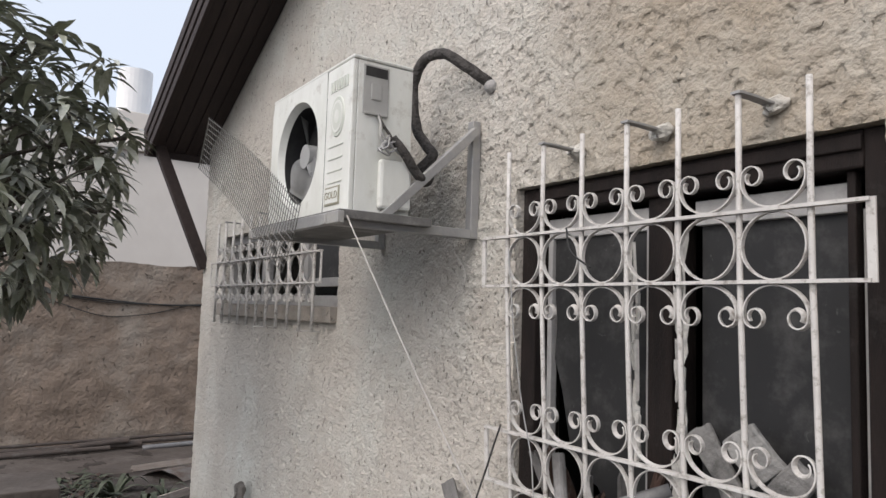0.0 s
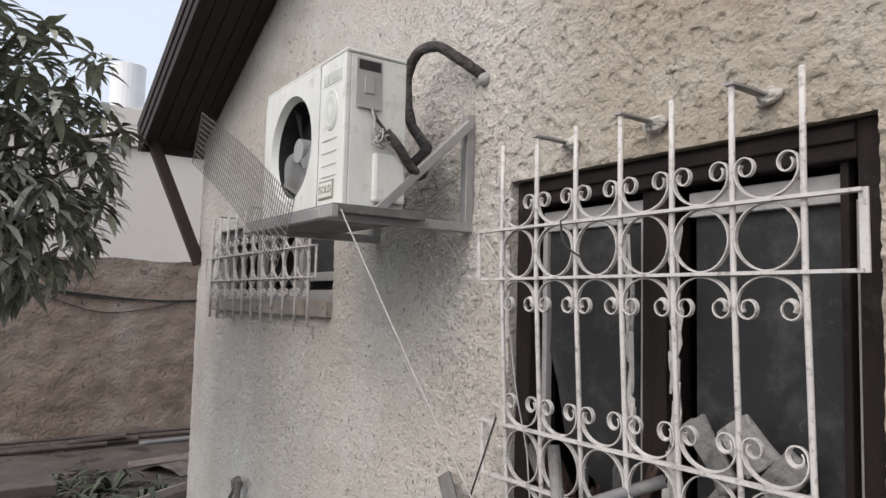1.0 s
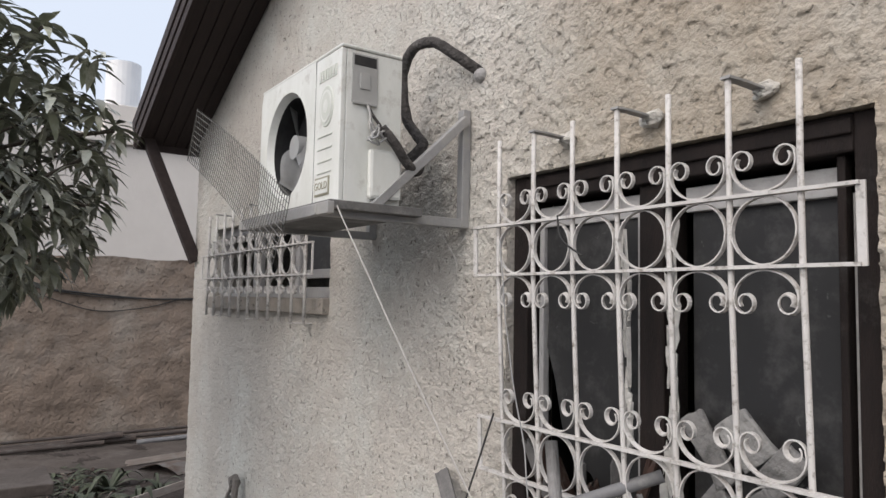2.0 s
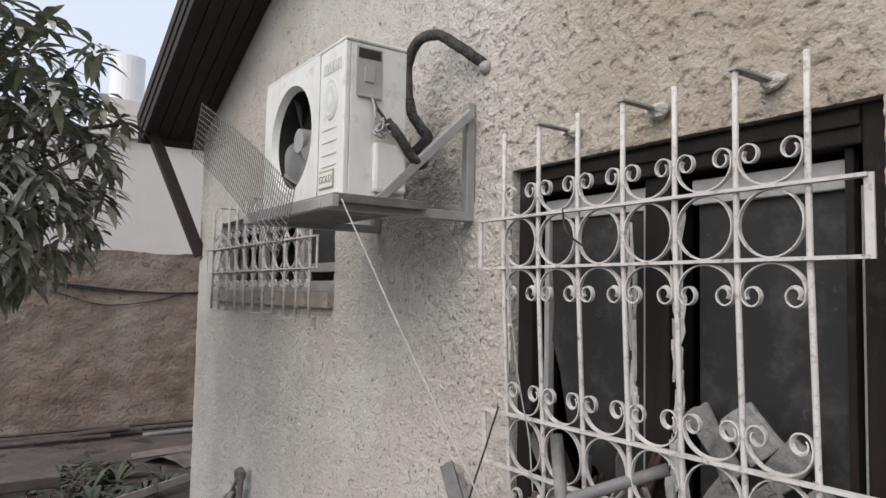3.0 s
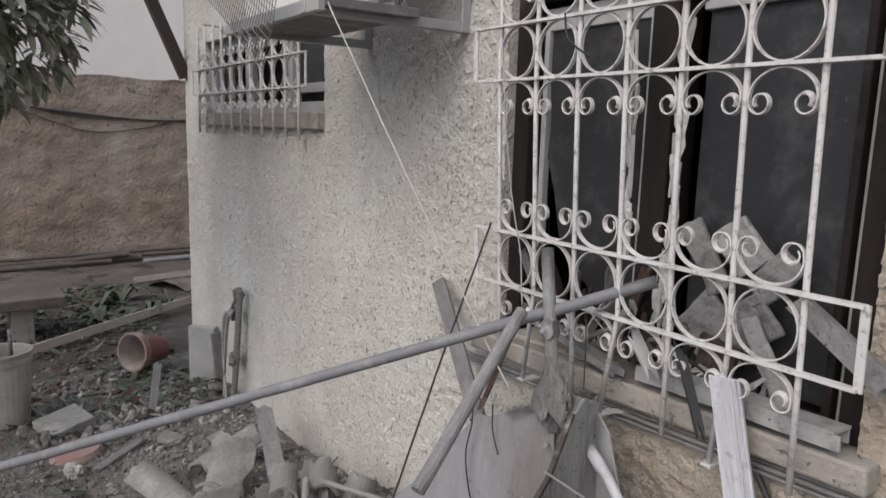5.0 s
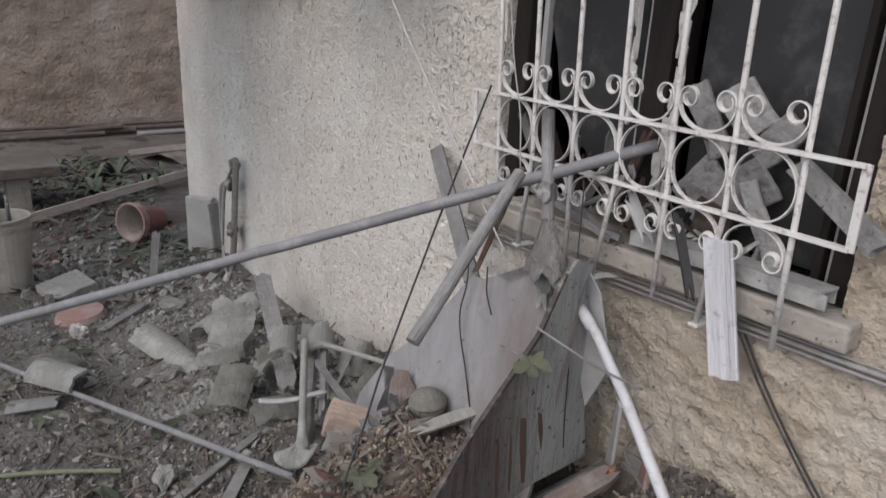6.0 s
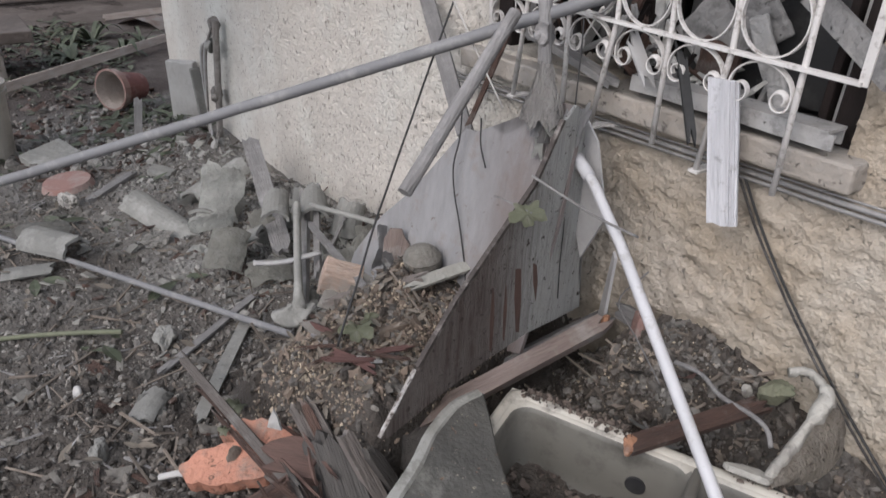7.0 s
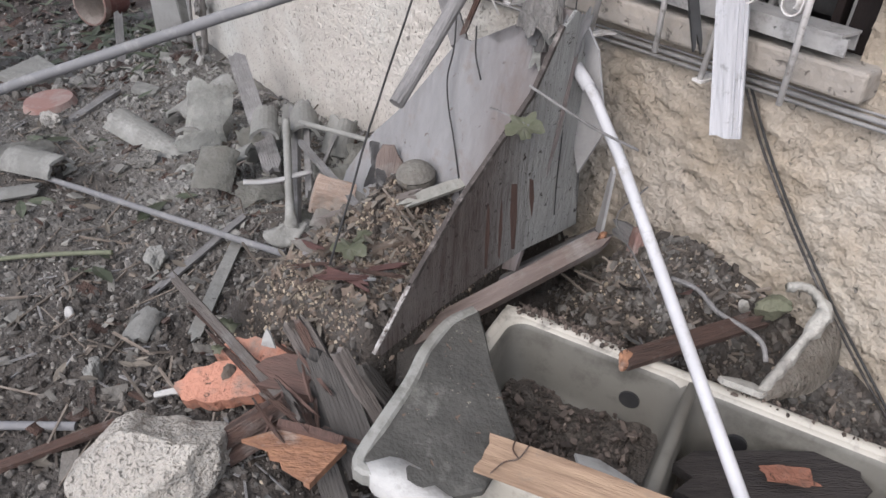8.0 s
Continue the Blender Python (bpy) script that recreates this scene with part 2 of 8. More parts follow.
def prism(bm, outline, thick, axis="y"):
    """A plate with an outline in its own plane (x and z) and a thickness across it."""
    f = [bm.verts.new((x, -thick / 2, z)) for x, z in outline]
    b = [bm.verts.new((x, thick / 2, z)) for x, z in outline]
    bm.faces.new(f)
    bm.faces.new(b[::-1])
    for i in range(len(f)):
        j = (i + 1) % len(f)
        bm.faces.new((f[j], f[i], b[i], b[j]))


def grid_mesh(name, us, vs, place, material, skip=None, smooth=True):
    """A sheet over the lines us and vs, each crossing laid by place(u, v)."""
    co = [place(u, v) for v in vs for u in us]
    nu = len(us)
    faces = []
    for j in range(len(vs) - 1):
        for i in range(nu - 1):
            if skip and skip((us[i] + us[i + 1]) / 2, (vs[j] + vs[j + 1]) / 2):
                continue
            a = j * nu + i
            faces.append((a, a + 1, a + nu + 1, a + nu))
    me = bpy.data.meshes.new(name)
    me.from_pydata(co, [], faces)
    if smooth:
        me.polygons.foreach_set("use_smooth", [True] * len(faces))
    me.materials.append(material)
    return new(name, me)


def span(a, b, step):
    n = max(1, round((b - a) / step))
    return [a + (b - a) * i / n for i in range(n + 1)]


def nz(x, y, z, s):
    return noise.noise((x * s, y * s, z * s))


def between(p, q):
    """The pose whose z axis runs from p to q, at p."""
    p, q = Vector(p), Vector(q)
    return Matrix.Translation(p) @ (q - p).to_track_quat("Z", "Y").to_matrix().to_4x4()


def chunk(bm, c, size, seed, sub=2, rough=0.35, rot=None):
    """A broken lump."""
    r = random.Random(seed)
    m = Euler([r.uniform(0, 6.28) for _ in range(3)]).to_matrix() if rot is None else rot
    res = bmesh.ops.create_icosphere(bm, subdivisions=sub, radius=1.0)
    off = seed * 3.7
    cuts = [(Vector((r.uniform(-1, 1), r.uniform(-1, 1), r.uniform(-1, 1))).normalized(), r.uniform(0.55, 0.85)) for _ in range(6)]
    for v in res["verts"]:
        d = v.co.copy()
        for nrm, lim in cuts:
            o = d.dot(nrm) - lim
            if o > 0:
                d -= nrm * o
        d *= 1 + rough * noise.noise(v.co * 1.3 + Vector((off, 0, 0))) + rough * 0.4 * noise.noise(v.co * 4 + Vector((0, off, 0)))
        v.co = Vector(c) + m @ Vector((d.x * size[0], d.y * size[1], d.z * size[2]))
    return res["verts"]


# ---- ground: one sheet, falling gently away, with heaps of rubble ----
HEAPS = ((1.2, -0.2, 0.22, 0.22, 0.22), (1.45, 0.0, 0.55, 0.25, 0.42), (-0.45, -0.10, 0.5, 0.25, 0.12), (-2.6, -0.15, 0.5, 0.3, 0.08), (0.95, -1.2, 0.35, 0.25, 0.12), (2.3, -0.2, 0.5, 0.4, 0.2), (-1.1, -0.4, 0.4, 0.25, 0.05))


def ease(v, a, b):
    t = min(1.0, max(0.0, (v - a) / (b - a)))
    return t * t * (3 - 2 * t)


def mound(x, y):
    """The litter banked up behind the weathered board: level along it, sloping away from it."""
    u = (x - 0.93) * 0.2425 - (y + 0.2) * 0.970
    d = -(x - 0.93) * 0.970 - (y + 0.2) * 0.2425
    if d < -0.02 or u < -0.3:
        return 0.0
    a, b = 0.55 - 0.2 * u, 0.95 - 0.15 * u
    return (0.425 + 0.04 * nz(x, y, 2, 6)) * ease(d, 0.02, 0.09) * (1 - min(1, max(0, (d - a) / (b - a)))) * (1 - ease(u + 0.15 * d, 0.70, 0.78)) * ease(u, -0.3, 0.0)


def ground_z(x, y):
    z = 0.078 * max(min(x, 0), -4.0) + mound(x, y)
    for hx, hy, sx, sy, h in HEAPS:
        z += h * math.exp(-((x - hx) / sx) ** 2 - ((y - hy) / sy) ** 2)
    if -9 < x < 4 and -4 < y < 1:
        z += 0.022 * nz(x, y, 0, 3.1) + 0.012 * nz(x, y, 3, 9) + 0.008 * nz(x, y, 7, 24) + 0.005 * nz(x, y, 9, 60)
    return z


gx = [-90, -60, -40, -25, -16, -12] + span(-9.5, -4.05, 0.12) + span(-4.0, -1.8, 0.035) + span(-1.78, 2.2, 0.02) + span(2.3, 4, 0.12) + [6, 10, 20, 40, 80]
gy = [-90, -50, -25, -14, -8, -5] + span(-4, -2.1, 0.12) + span(-2.08, 0.06, 0.02) + [0.4, 1, 2, 4, 8, 16, 30, 60, 90]
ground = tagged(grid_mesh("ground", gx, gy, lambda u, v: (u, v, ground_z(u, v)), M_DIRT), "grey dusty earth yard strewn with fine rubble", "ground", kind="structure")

# ---- house wall with two window openings, rough sprayed stucco ----
WX0, WX1, WZ0, WZ1 = 0.25, 1.462, 1.03, 2.205
SX0, SX1, SZ0, SZ1 = -3.15, -1.163, 1.70, 2.26
CORNER = -3.68


def roof_z(x):
    return 3.0 + 0.45 * (x + 3.7) if x < 1.2 else 3.0 + 0.45 * (2.4 - x + 3.7)


def stucco(x, z):
    """Depth of the sprayed coat: clots standing proud between pits."""
    near = 0.34 + 1.4 * ease(x, -0.5, 0.45) + 0.35 * ease(z, 1.9, 2.5) * (1 - ease(x, 0.0, 0.5))
    a = nz(x, 5, z * 0.85, 24)
    b = nz(x, 9, z, 52)
    d = 0.003 * nz(x, 1, z, 7) + near * (0.009 * min(a, 0.18) + 0.006 * min(b, 0.15))
    c = nz(x + 3, 7, z * 1.3, 34)
    if c < -0.24:
        d += near * 0.09 * (c + 0.24)
    if z < 1.05 and x > 0.3:
        d = 0.45 * d + 0.016 * abs(nz(x * 0.8 + z * 0.4, 4, z, 11)) + 0.012 * abs(nz(x, 6, z * 1.4, 24)) + 0.010 * abs(nz(x * 1.3, 2, z, 44)) - 0.006
    return d


wu = span(CORNER, SX0, 0.018) + span(SX0, SX1, 0.015)[1:] + span(SX1, WX0, 0.0125)[1:] + span(WX0, WX1, 0.0115)[1:] + span(WX1, 2.2, 0.0115)[1:] + span(2.2, 4.5, 0.06)[1:]
wv = span(-0.6, 0.2, 0.05) + span(0.2, WZ0, 0.0125)[1:] + span(WZ0, SZ0, 0.0125)[1:] + span(SZ0, WZ1, 0.0125)[1:] + span(WZ1, SZ1, 0.0125)[1:] + span(SZ1, 2.9, 0.0125)[1:] + span(2.9, 5.2, 0.04)[1:]


def in_opening(x, z):
    return WX0 < x < WX1 and WZ0 < z < WZ1 or SX0 < x < SX1 and SZ0 < z < SZ1


def wall_at(x, z):
    z = min(z, roof_z(x) + 0.1)
    return (x, -0.004 - stucco(x, z), z)


wall_south = tagged(grid_mesh("wall_south", wu, wv, wall_at, M_STUCCO, in_opening), "beige sprayed stucco house wall, dusty, pit shade in its colour", "wall", kind="structure")
for x0, x1, z0, z1 in ((CORNER, SX0, -0.6, 3.0), (SX0, SX1, -0.6, SZ0), (SX0, SX1, SZ1, 3.05), (SX1, WX0, -0.6, 3.3), (WX0, WX1, -0.6, WZ0), (WX0, WX1, WZ1, 4.0), (WX1, 4.5, -0.6, 3.3)):
    bm = bmesh.new()
    box(bm, (x0, 0.0, z0), (x1, 0.22, z1))
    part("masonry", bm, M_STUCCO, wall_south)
bm = bmesh.new()
box(bm, (CORNER, 0.22, -0.6), (CORNER + 0.2, 5.0, 3.0))
box(bm, (CORNER, 5.0, -0.6), (4.5, 5.2, 3.4))
box(bm, (4.3, 0.22, -0.6), (4.5, 5.0, 3.4))
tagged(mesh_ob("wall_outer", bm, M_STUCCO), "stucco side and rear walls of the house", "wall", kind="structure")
bm = bmesh.new()
box(bm, (CORNER + 0.2, 0.22, 0.35), (4.3, 5.0, 0.45))
tagged(mesh_ob("floor", bm, M_ROOM), "dark dusty room floor", "floor", kind="structure")
bm = bmesh.new()
box(bm, (CORNER + 0.2, 0.22, 2.7), (4.3, 5.0, 2.8))
tagged(mesh_ob("ceiling", bm, M_ROOM), "dim grey room ceiling", "ceiling", kind="structure")
bm = bmesh.new()
box(bm, (CORNER + 0.2, 2.0, 0.45), (4.3, 2.1, 2.7))
box(bm, (-0.5, 0.22, 0.45), (-0.4, 2.0, 2.7))
tagged(mesh_ob("wall_room", bm, M_ROOM), "dim grey inner walls of the room", "wall", kind="structure")

# ---- roof with deep dark verge and boarded soffit ----
roof = thing("roof", "dark brown timber roof overhang with boarded soffit", "roof", kind="structure")
OVER = 0.47
EAVE = -3.77
SL = math.atan(0.45)
for i in range(5):
    # soffit planks run up the slope
    y0 = -OVER + 0.02 + i * (OVER - 0.02) / 5
    bm = bmesh.new()
    box(bm, (0, 0, 0), (5.7, (OVER - 0.02) / 5 - 0.006, 0.02), 0.003)
    ob = part("soffit_plank", bm, M_ROOFWOOD, roof)
    ob.matrix_basis = Matrix.Translation((EAVE, y0, roof_z(EAVE))) @ Matrix.Rotation(-SL, 4, "Y")
for k, (z0, h, yy) in enumerate(((-0.05, 0.075, 0.0), (0.030, 0.075, -0.010), (0.110, 0.09, -0.020))):
    bm = bmesh.new()
    box(bm, (0, 0, z0), (5.75, 0.025, z0 + h), 0.004)
    ob = part("verge_board", bm, M_ROOFWOOD, roof)
    ob.matrix_basis = Matrix.Translation((EAVE - 0.03, -OVER + yy, roof_z(EAVE))) @ Matrix.Rotation(-SL, 4, "Y")
bm = bmesh.new()
box(bm, (-0.03, -OVER - 0.02, -0.05), (0.0, 5.2, 0.13), 0.004)
ob = part("eave_board", bm, M_ROOFWOOD, roof)
ob.matrix_basis = Matrix.Translation((EAVE, 0, roof_z(EAVE)))
bm = bmesh.new()
box(bm, (-0.02, -OVER + 0.01, 0.15), (5.75, 5.3, 0.195), 0.01)
ob = part("roof_deck", bm, M_TILE, roof)
ob.matrix_basis = Matrix.Translation((EAVE, 0, roof_z(EAVE))) @ Matrix.Rotation(-SL, 4, "Y")
bm = bmesh.new()
box(bm, (0.03, -OVER + 0.01, 0.0), (5.75, 5.3, 0.195), 0.01)
ob = part("roof_deck", bm, M_TILE, roof)
ob.matrix_basis = Matrix.Translation((1.2, 0, roof_z(1.2))) @ Matrix.Rotation(SL, 4, "Y")
bm = bmesh.new()
box(bm, (1.06, -OVER + 0.008, roof_z(1.2) + 0.10), (1.34, 5.3, roof_z(1.2) + 0.26), 0.03)
part("ridge_cap", bm, M_TILE, roof)
bm = bmesh.new()
p, q = Vector((CORNER + 0.04, -0.01, 2.04)), Vector((CORNER - 0.06, -0.40, 3.02))
sweep(bm, [p, q], flat(0.085, 0.075), up=Vector((1, 0, 0)))
bmesh.ops.bevel(bm, geom=bm.edges[:], offset=0.006, segments=1, affect="EDGES")
part("brace", bm, M_ROOFWOOD, roof, "dark diagonal timber eave brace")

# ---- yard wall and the building beyond ----
def far_at(y, z):
    top = 2.30 + 0.03 * nz(y, 0, 0, 1.7) + 0.015 * nz(y, 3, 0, 7)
    zz = -0.5 + (top + 0.5) * z
    return (-8.9 + 0.025 * nz(0, y, zz * 1.3, 3.5) + 0.010 * nz(2, y, zz * 1.5, 9) + 0.008 * nz(5, y, zz, 24), y, zz)


fw = grid_mesh("wall_yard", span(-7, 7, 0.035), [i / 80 for i in range(81)], far_at, M_FARWALL)
tagged(fw, "rough grey-brown rendered yard wall with uneven top", "wall", kind="structure")
bm = bmesh.new()
box(bm, (-9.15, -7, -0.5), (-8.96, 7, 2.26), 0.02)
tagged(mesh_ob("wall_yard_core", bm, M_FARWALL), "back of the rendered yard wall", "wall", kind="structure")
bld = thing("neighbour_building", "pale plastered flat-roofed building beyond the yard wall", "building")
bm = bmesh.new()
box(bm, (-19, -3.0, -0.5), (-13, 9, 4.75), 0.03)
part("wall", bm, M_PLASTER, bld)
bm = bmesh.new()
box(bm, (-19.1, -3.1, 4.75), (-12.9, 9.1, 4.9), 0.02)
part("roof", bm, M_PLASTER, bld)
bm = bmesh.new()
tube(bm, [(-13.6, 1.05, 5.62), (-13.6, 1.05, 5.9), (-13.6, 1.05, 6.5), (-13.6, 1.05, 6.55)], 0.34, 24)
tank = thing("water_tank", "white plastic rooftop water tank on a box stand", "water tank")
part("barrel", bm, M_TANK, tank, smooth=False)
bm = bmesh.new()
box(bm, (-13.95, 0.68, 4.9), (-13.25, 1.42, 5.62), 0.02)
part("stand", bm, M_PLASTER, tank)

# ---- wrought-iron window grilles ----
def grille(name, label, x0, step, n, tops, bottoms, rails, ends, yz, hooks, seg, bar_r, flat_w, kinks={}):
    """A grille of round bars with flat rails, a row of circles between two rails and scrolls above and below them."""
    g = thing(name, label, "window grille")

    def at(x, z):
        return Vector((x, yz(z), z))

    xs = [x0 + step * i for i in range(n)]
    for i, x in enumerate(xs):
        bm = bmesh.new()
        low = bottoms[i % len(bottoms)]
        kink = kinks.get(i, 0.0)
        tube(bm, [at(x, z) + Vector((0.002 * nz(x, 1, z, 3) + kink * max(0.0, (rails[-1] - z) / (rails[-1] - low)), 0, 0)) for z in [low] + span(rails[-1], tops[i % len(tops)], 0.2)], bar_r, 8)
        part("bar", bm, M_WHITEIRON, g, smooth=True)
        if i in hooks:
            for z, k in ((tops[i % len(tops)], 0.0), (low, kink)):
                bm = bmesh.new()
                sweep(bm, [at(x + k, z) + Vector((0, -0.012, 0)), at(x + k, z) + Vector((0.002, 0.05, 0.0)), Vector((x + 0.6 * k + 0.004, 0.0, z - 0.004))], flat(0.026, 0.006))
                part("tab", bm, M_WHITEIRON if z < 2 else M_GALV, g, "flat fixing tab set into the wall")
    for z in rails:
        bm = bmesh.new()
        sweep(bm, [at(x, z) + Vector((0, -0.006, 0)) for x in span(ends[0], ends[1], 0.2)], flat(0.020, 0.008))
        part("rail", bm, M_WHITEIRON, g)
    for a, b in zip(rails[0::2], rails[1::2]):
        for e in ends:
            bm = bmesh.new()
            sweep(bm, [at(e, b - 0.004) + Vector((0, -0.006, 0)), at(e, a + 0.004) + Vector((0, -0.006, 0))], flat(0.005, 0.018), up=Vector((1, 0, 0)))
            part("end_strip", bm, M_WHITEIRON, g)
        r = min(step / 2 - bar_r, (a - b) / 2 - 0.004)
        ry = (a - b) / 2 - 0.005
        for i in range(n - 1):
            c = xs[i] + step / 2
            bm = bmesh.new()
            sweep(bm, [at(c + r * math.sin(t * math.tau / seg), (a + b) / 2 - ry * math.cos(t * math.tau / seg)) for t in range(seg + 1)], flat(0.0032, flat_w), up=Vector((0, 1, 0)))
            part("circle", bm, M_WHITEIRON, g, smooth=False)
        for base, sgn in ((a + 0.006, 1), (b - 0.006, -1)):
            for i in range(n - 1):
                c = xs[i] + step / 2
                R = step / 2 - bar_r - 0.001
                pts = []
                # half of the lyre: from the middle of the bow out, up and into the curl
                k = 5 if seg < 20 else 9
                for q in range(k):
                    t = q / (k - 1) * math.pi / 2
                    pts.append((R * math.sin(t), 0.062 * (1 - math.cos(t))))
                cx, cz, r0 = R - 0.026, 0.070, 0.026
                m = 8 if seg < 20 else 18
                for q in range(1, m + 1):
                    t = q / m * math.radians(400)
                    rr = r0 * (1 - 0.5 * q / m)
                    pts.append((cx + rr * math.cos(t), cz + rr * math.sin(t) * 1.05))
                full = [(-u, v) for u, v in pts[::-1]] + pts[1:]
                bm = bmesh.new()
                sweep(bm, [at(c + u, base + sgn * v) for u, v in full], flat(0.0032, flat_w), up=Vector((0, 1, 0)))
                part("scroll", bm, M_WHITEIRON, g)
    return g


grille("window_grille", "white painted wrought-iron window grille with circles and scrolls, rust-flecked", 0.395, 0.1645, 7, (2.288,), (0.935, 0.935, 0.945, 0.935, 0.957, 0.935, 0.95), (2.012, 1.855, 1.396, 1.228), (0.282, 1.502),
       lambda z: -0.155 + 0.052 * max(0, 1.9 - z), (1, 3, 5), 28, 0.0072, 0.013, {1: -0.05, 3: -0.055, 5: -0.033, 4: -0.006})
grille("window_grille", "white painted wrought-iron grille before the high kitchen window", -2.9, 0.1695, 11, (2.33,), (1.637,), (2.05, 1.89), (-3.02, -1.11), lambda z: -0.12, (1, 5, 9), 14, 0.0085, 0.013)

for i in (1, 3, 5):
    bm = bmesh.new()
    chunk(bm, (0, 0, 0), (0.036, 0.034, 0.028), 60 + i, 3, 0.3, Matrix.Identity(3))
    solo("mortar_patch", bm, M_STUCCO, "rough mortar patch where the grille is let into the wall", "mortar", Matrix.Translation((0.399 + 0.1645 * i, -0.014, 2.284)), group="mortar patches above the window")

# ---- large window ----
win = tagged(thing("window_1", "blown-out window with dark wooden frame, aluminium sashes and dusty broken panes", "window"), kind="structure")
for lo, hi, bv in (((0.252, 0.03, 1.03), (0.325, 0.15, 2.203), 0.006), ((1.40, 0.03, 1.03), (1.46, 0.15, 2.203), 0.006), ((0.325, 0.03, 2.115), (1.40, 0.15, 2.203), 0.006)):
    bm = bmesh.new()
    box(bm, lo, hi, bv)
    part("window_frame", bm, M_DARKWOOD, win)
for lo, hi in (((0.325, 0.02, 2.155), (1.40, 0.03, 2.19)), ((0.79, 0.05, 1.05), (0.875, 0.16, 2.115)), ((1.352, 0.05, 1.05), (1.372, 0.14, 2.115))):
    bm = bmesh.new()
    box(bm, lo, hi, 0.004)
    part("mullion", bm, M_DARKWOOD, win)
# opaque glass: the dark room behind is put into its colour, under dust
M_DUSTGLASS = mat("dusty_opaque_glass", (0.020, 0.020, 0.021), 0.5, (0.028, 0.028, 0.028), 3, dust=(0.062, 0.061, 0.06), dscale=7, damt=0.42, pits=((0.10, 0.098, 0.095), 26, 0.24, 0.30))
for x0, x1 in ((0.34, 0.772), (0.932, 1.372)):
    bm = bmesh.new()
    box(bm, (x0, 0.075, 2.026), (x1, 0.10, 2.094), 0.003)
    part("sash_rail", bm, M_ALU, win)
for x, w in ((0.275, 0.03), (0.34, 0.022), (0.766, 0.012), (1.376, 0.011)):
    bm = bmesh.new()
    box(bm, (x, 0.072, 1.06), (x + w, 0.10, 2.03), 0.003)
    part("sash_stile", bm, M_ALU if w < 0.025 else M_GALV, win)
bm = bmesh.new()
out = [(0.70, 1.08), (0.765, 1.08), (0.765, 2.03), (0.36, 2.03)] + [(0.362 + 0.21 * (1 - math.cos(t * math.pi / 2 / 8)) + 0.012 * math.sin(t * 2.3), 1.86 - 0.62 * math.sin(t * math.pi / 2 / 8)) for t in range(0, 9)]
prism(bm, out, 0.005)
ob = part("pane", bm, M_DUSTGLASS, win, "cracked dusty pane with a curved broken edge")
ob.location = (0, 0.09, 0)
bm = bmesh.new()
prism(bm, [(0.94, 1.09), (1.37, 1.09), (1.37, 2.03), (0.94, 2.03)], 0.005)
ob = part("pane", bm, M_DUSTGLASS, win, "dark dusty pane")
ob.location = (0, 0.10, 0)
rng = random.Random(5)
M_SPLINT = mat("splintered_white_sash", (0.55, 0.54, 0.51), 0.8, (0.36, 0.35, 0.33), 20, 0.5, 60)
for x, za, zb, n in ((0.905, 1.12, 2.02, 26), (0.748, 1.40, 1.97, 17), (0.885, 1.08, 1.5, 9)):
    # chains of slivers left hanging where the sash was torn out
    for k in range(n):
        z = za + (zb - za) * (k + rng.uniform(-0.4, 0.4)) / n
        L, w = rng.uniform(0.05, 0.17), rng.uniform(0.006, 0.022)
        u = x + rng.uniform(-0.016, 0.016)
        bm = bmesh.new()
        prism(bm, [(-w / 2, -L / 2), (rng.uniform(-0.3, 0.3) * w, -L / 2 - rng.uniform(0, 0.02)), (w / 2, -L / 2 + rng.uniform(0, 0.03)), (w / 2 * rng.uniform(0.5, 1.2), 0), (w / 2, L / 2), (-w * 0.3, L / 2 + rng.uniform(0, 0.02)), (-w / 2, L * 0.1)], rng.uniform(0.004, 0.012))
        ob = part("splinter", bm, M_SPLINT, win, "torn sliver of sash")
        ob.matrix_basis = pose(u, 0.05 + rng.uniform(-0.02, 0.008), z, rng.uniform(-8, 8), rng.uniform(-9, 9), rng.uniform(-40, 40))
bm = bmesh.new()
box(bm, (0.18, -0.065, -0.045), (1.515, 0.22, 0.02), 0.008)
for v in bm.verts:
    v.co.y += 0.004 * nz(v.co.x, 0, v.co.z, 12)
ob = part("window_sill", bm, M_STONE, win, "chipped beige stone window sill")
ob.matrix_basis = Matrix.Translation((0, 0, 1.0)) @ Matrix.Rotation(-0.032, 4, "Y")
ob.location.z = 0.985

# ---- conduit under the sill, cables below ----
M_CONDUIT = mat("grimy_conduit", (0.24, 0.235, 0.23), 0.7, (0.16, 0.155, 0.15), 12, dust=(0.10, 0.095, 0.09), dscale=14, damt=0.35)
cd = thing("conduit", "grey cable conduits clipped below the window sill", "conduit")
for dz, r in ((0.0, 0.0065), (-0.016, 0.005), (0.013, 0.003)):
    bm = bmesh.new()
    tube(bm, [(x, -0.028 - 0.002 * nz(x, dz, 0, 4), 0.885 + 0.049 * x + dz + 0.003 * nz(x, 3, dz, 5)) for x in span(0.1, 2.4, 0.1)], r, 8)
    part("pipe", bm, M_CONDUIT, cd, smooth=True)
for k in range(2):
    bm = bmesh.new()
    tube(bm, curve_pts([(1.255 + 0.016 * k, -0.03, 0.93), (1.33 + 0.018 * k, -0.03, 0.823), (1.418 + 0.016 * k, -0.03, 0.72), (1.513 + 0.02 * k, -0.03, 0.617), (1.623 + 0.02 * k, -0.03, 0.51), (1.762 + 0.02 * k, -0.03, 0.39), (1.88, -0.03, 0.30)], 5), 0.0032, 6)
    solo("cable", bm, M_BLACKWIRE if k else M_HOSE, "dark cable running down the stucco below the window", "cable", group="cables on the wall", smooth=True)

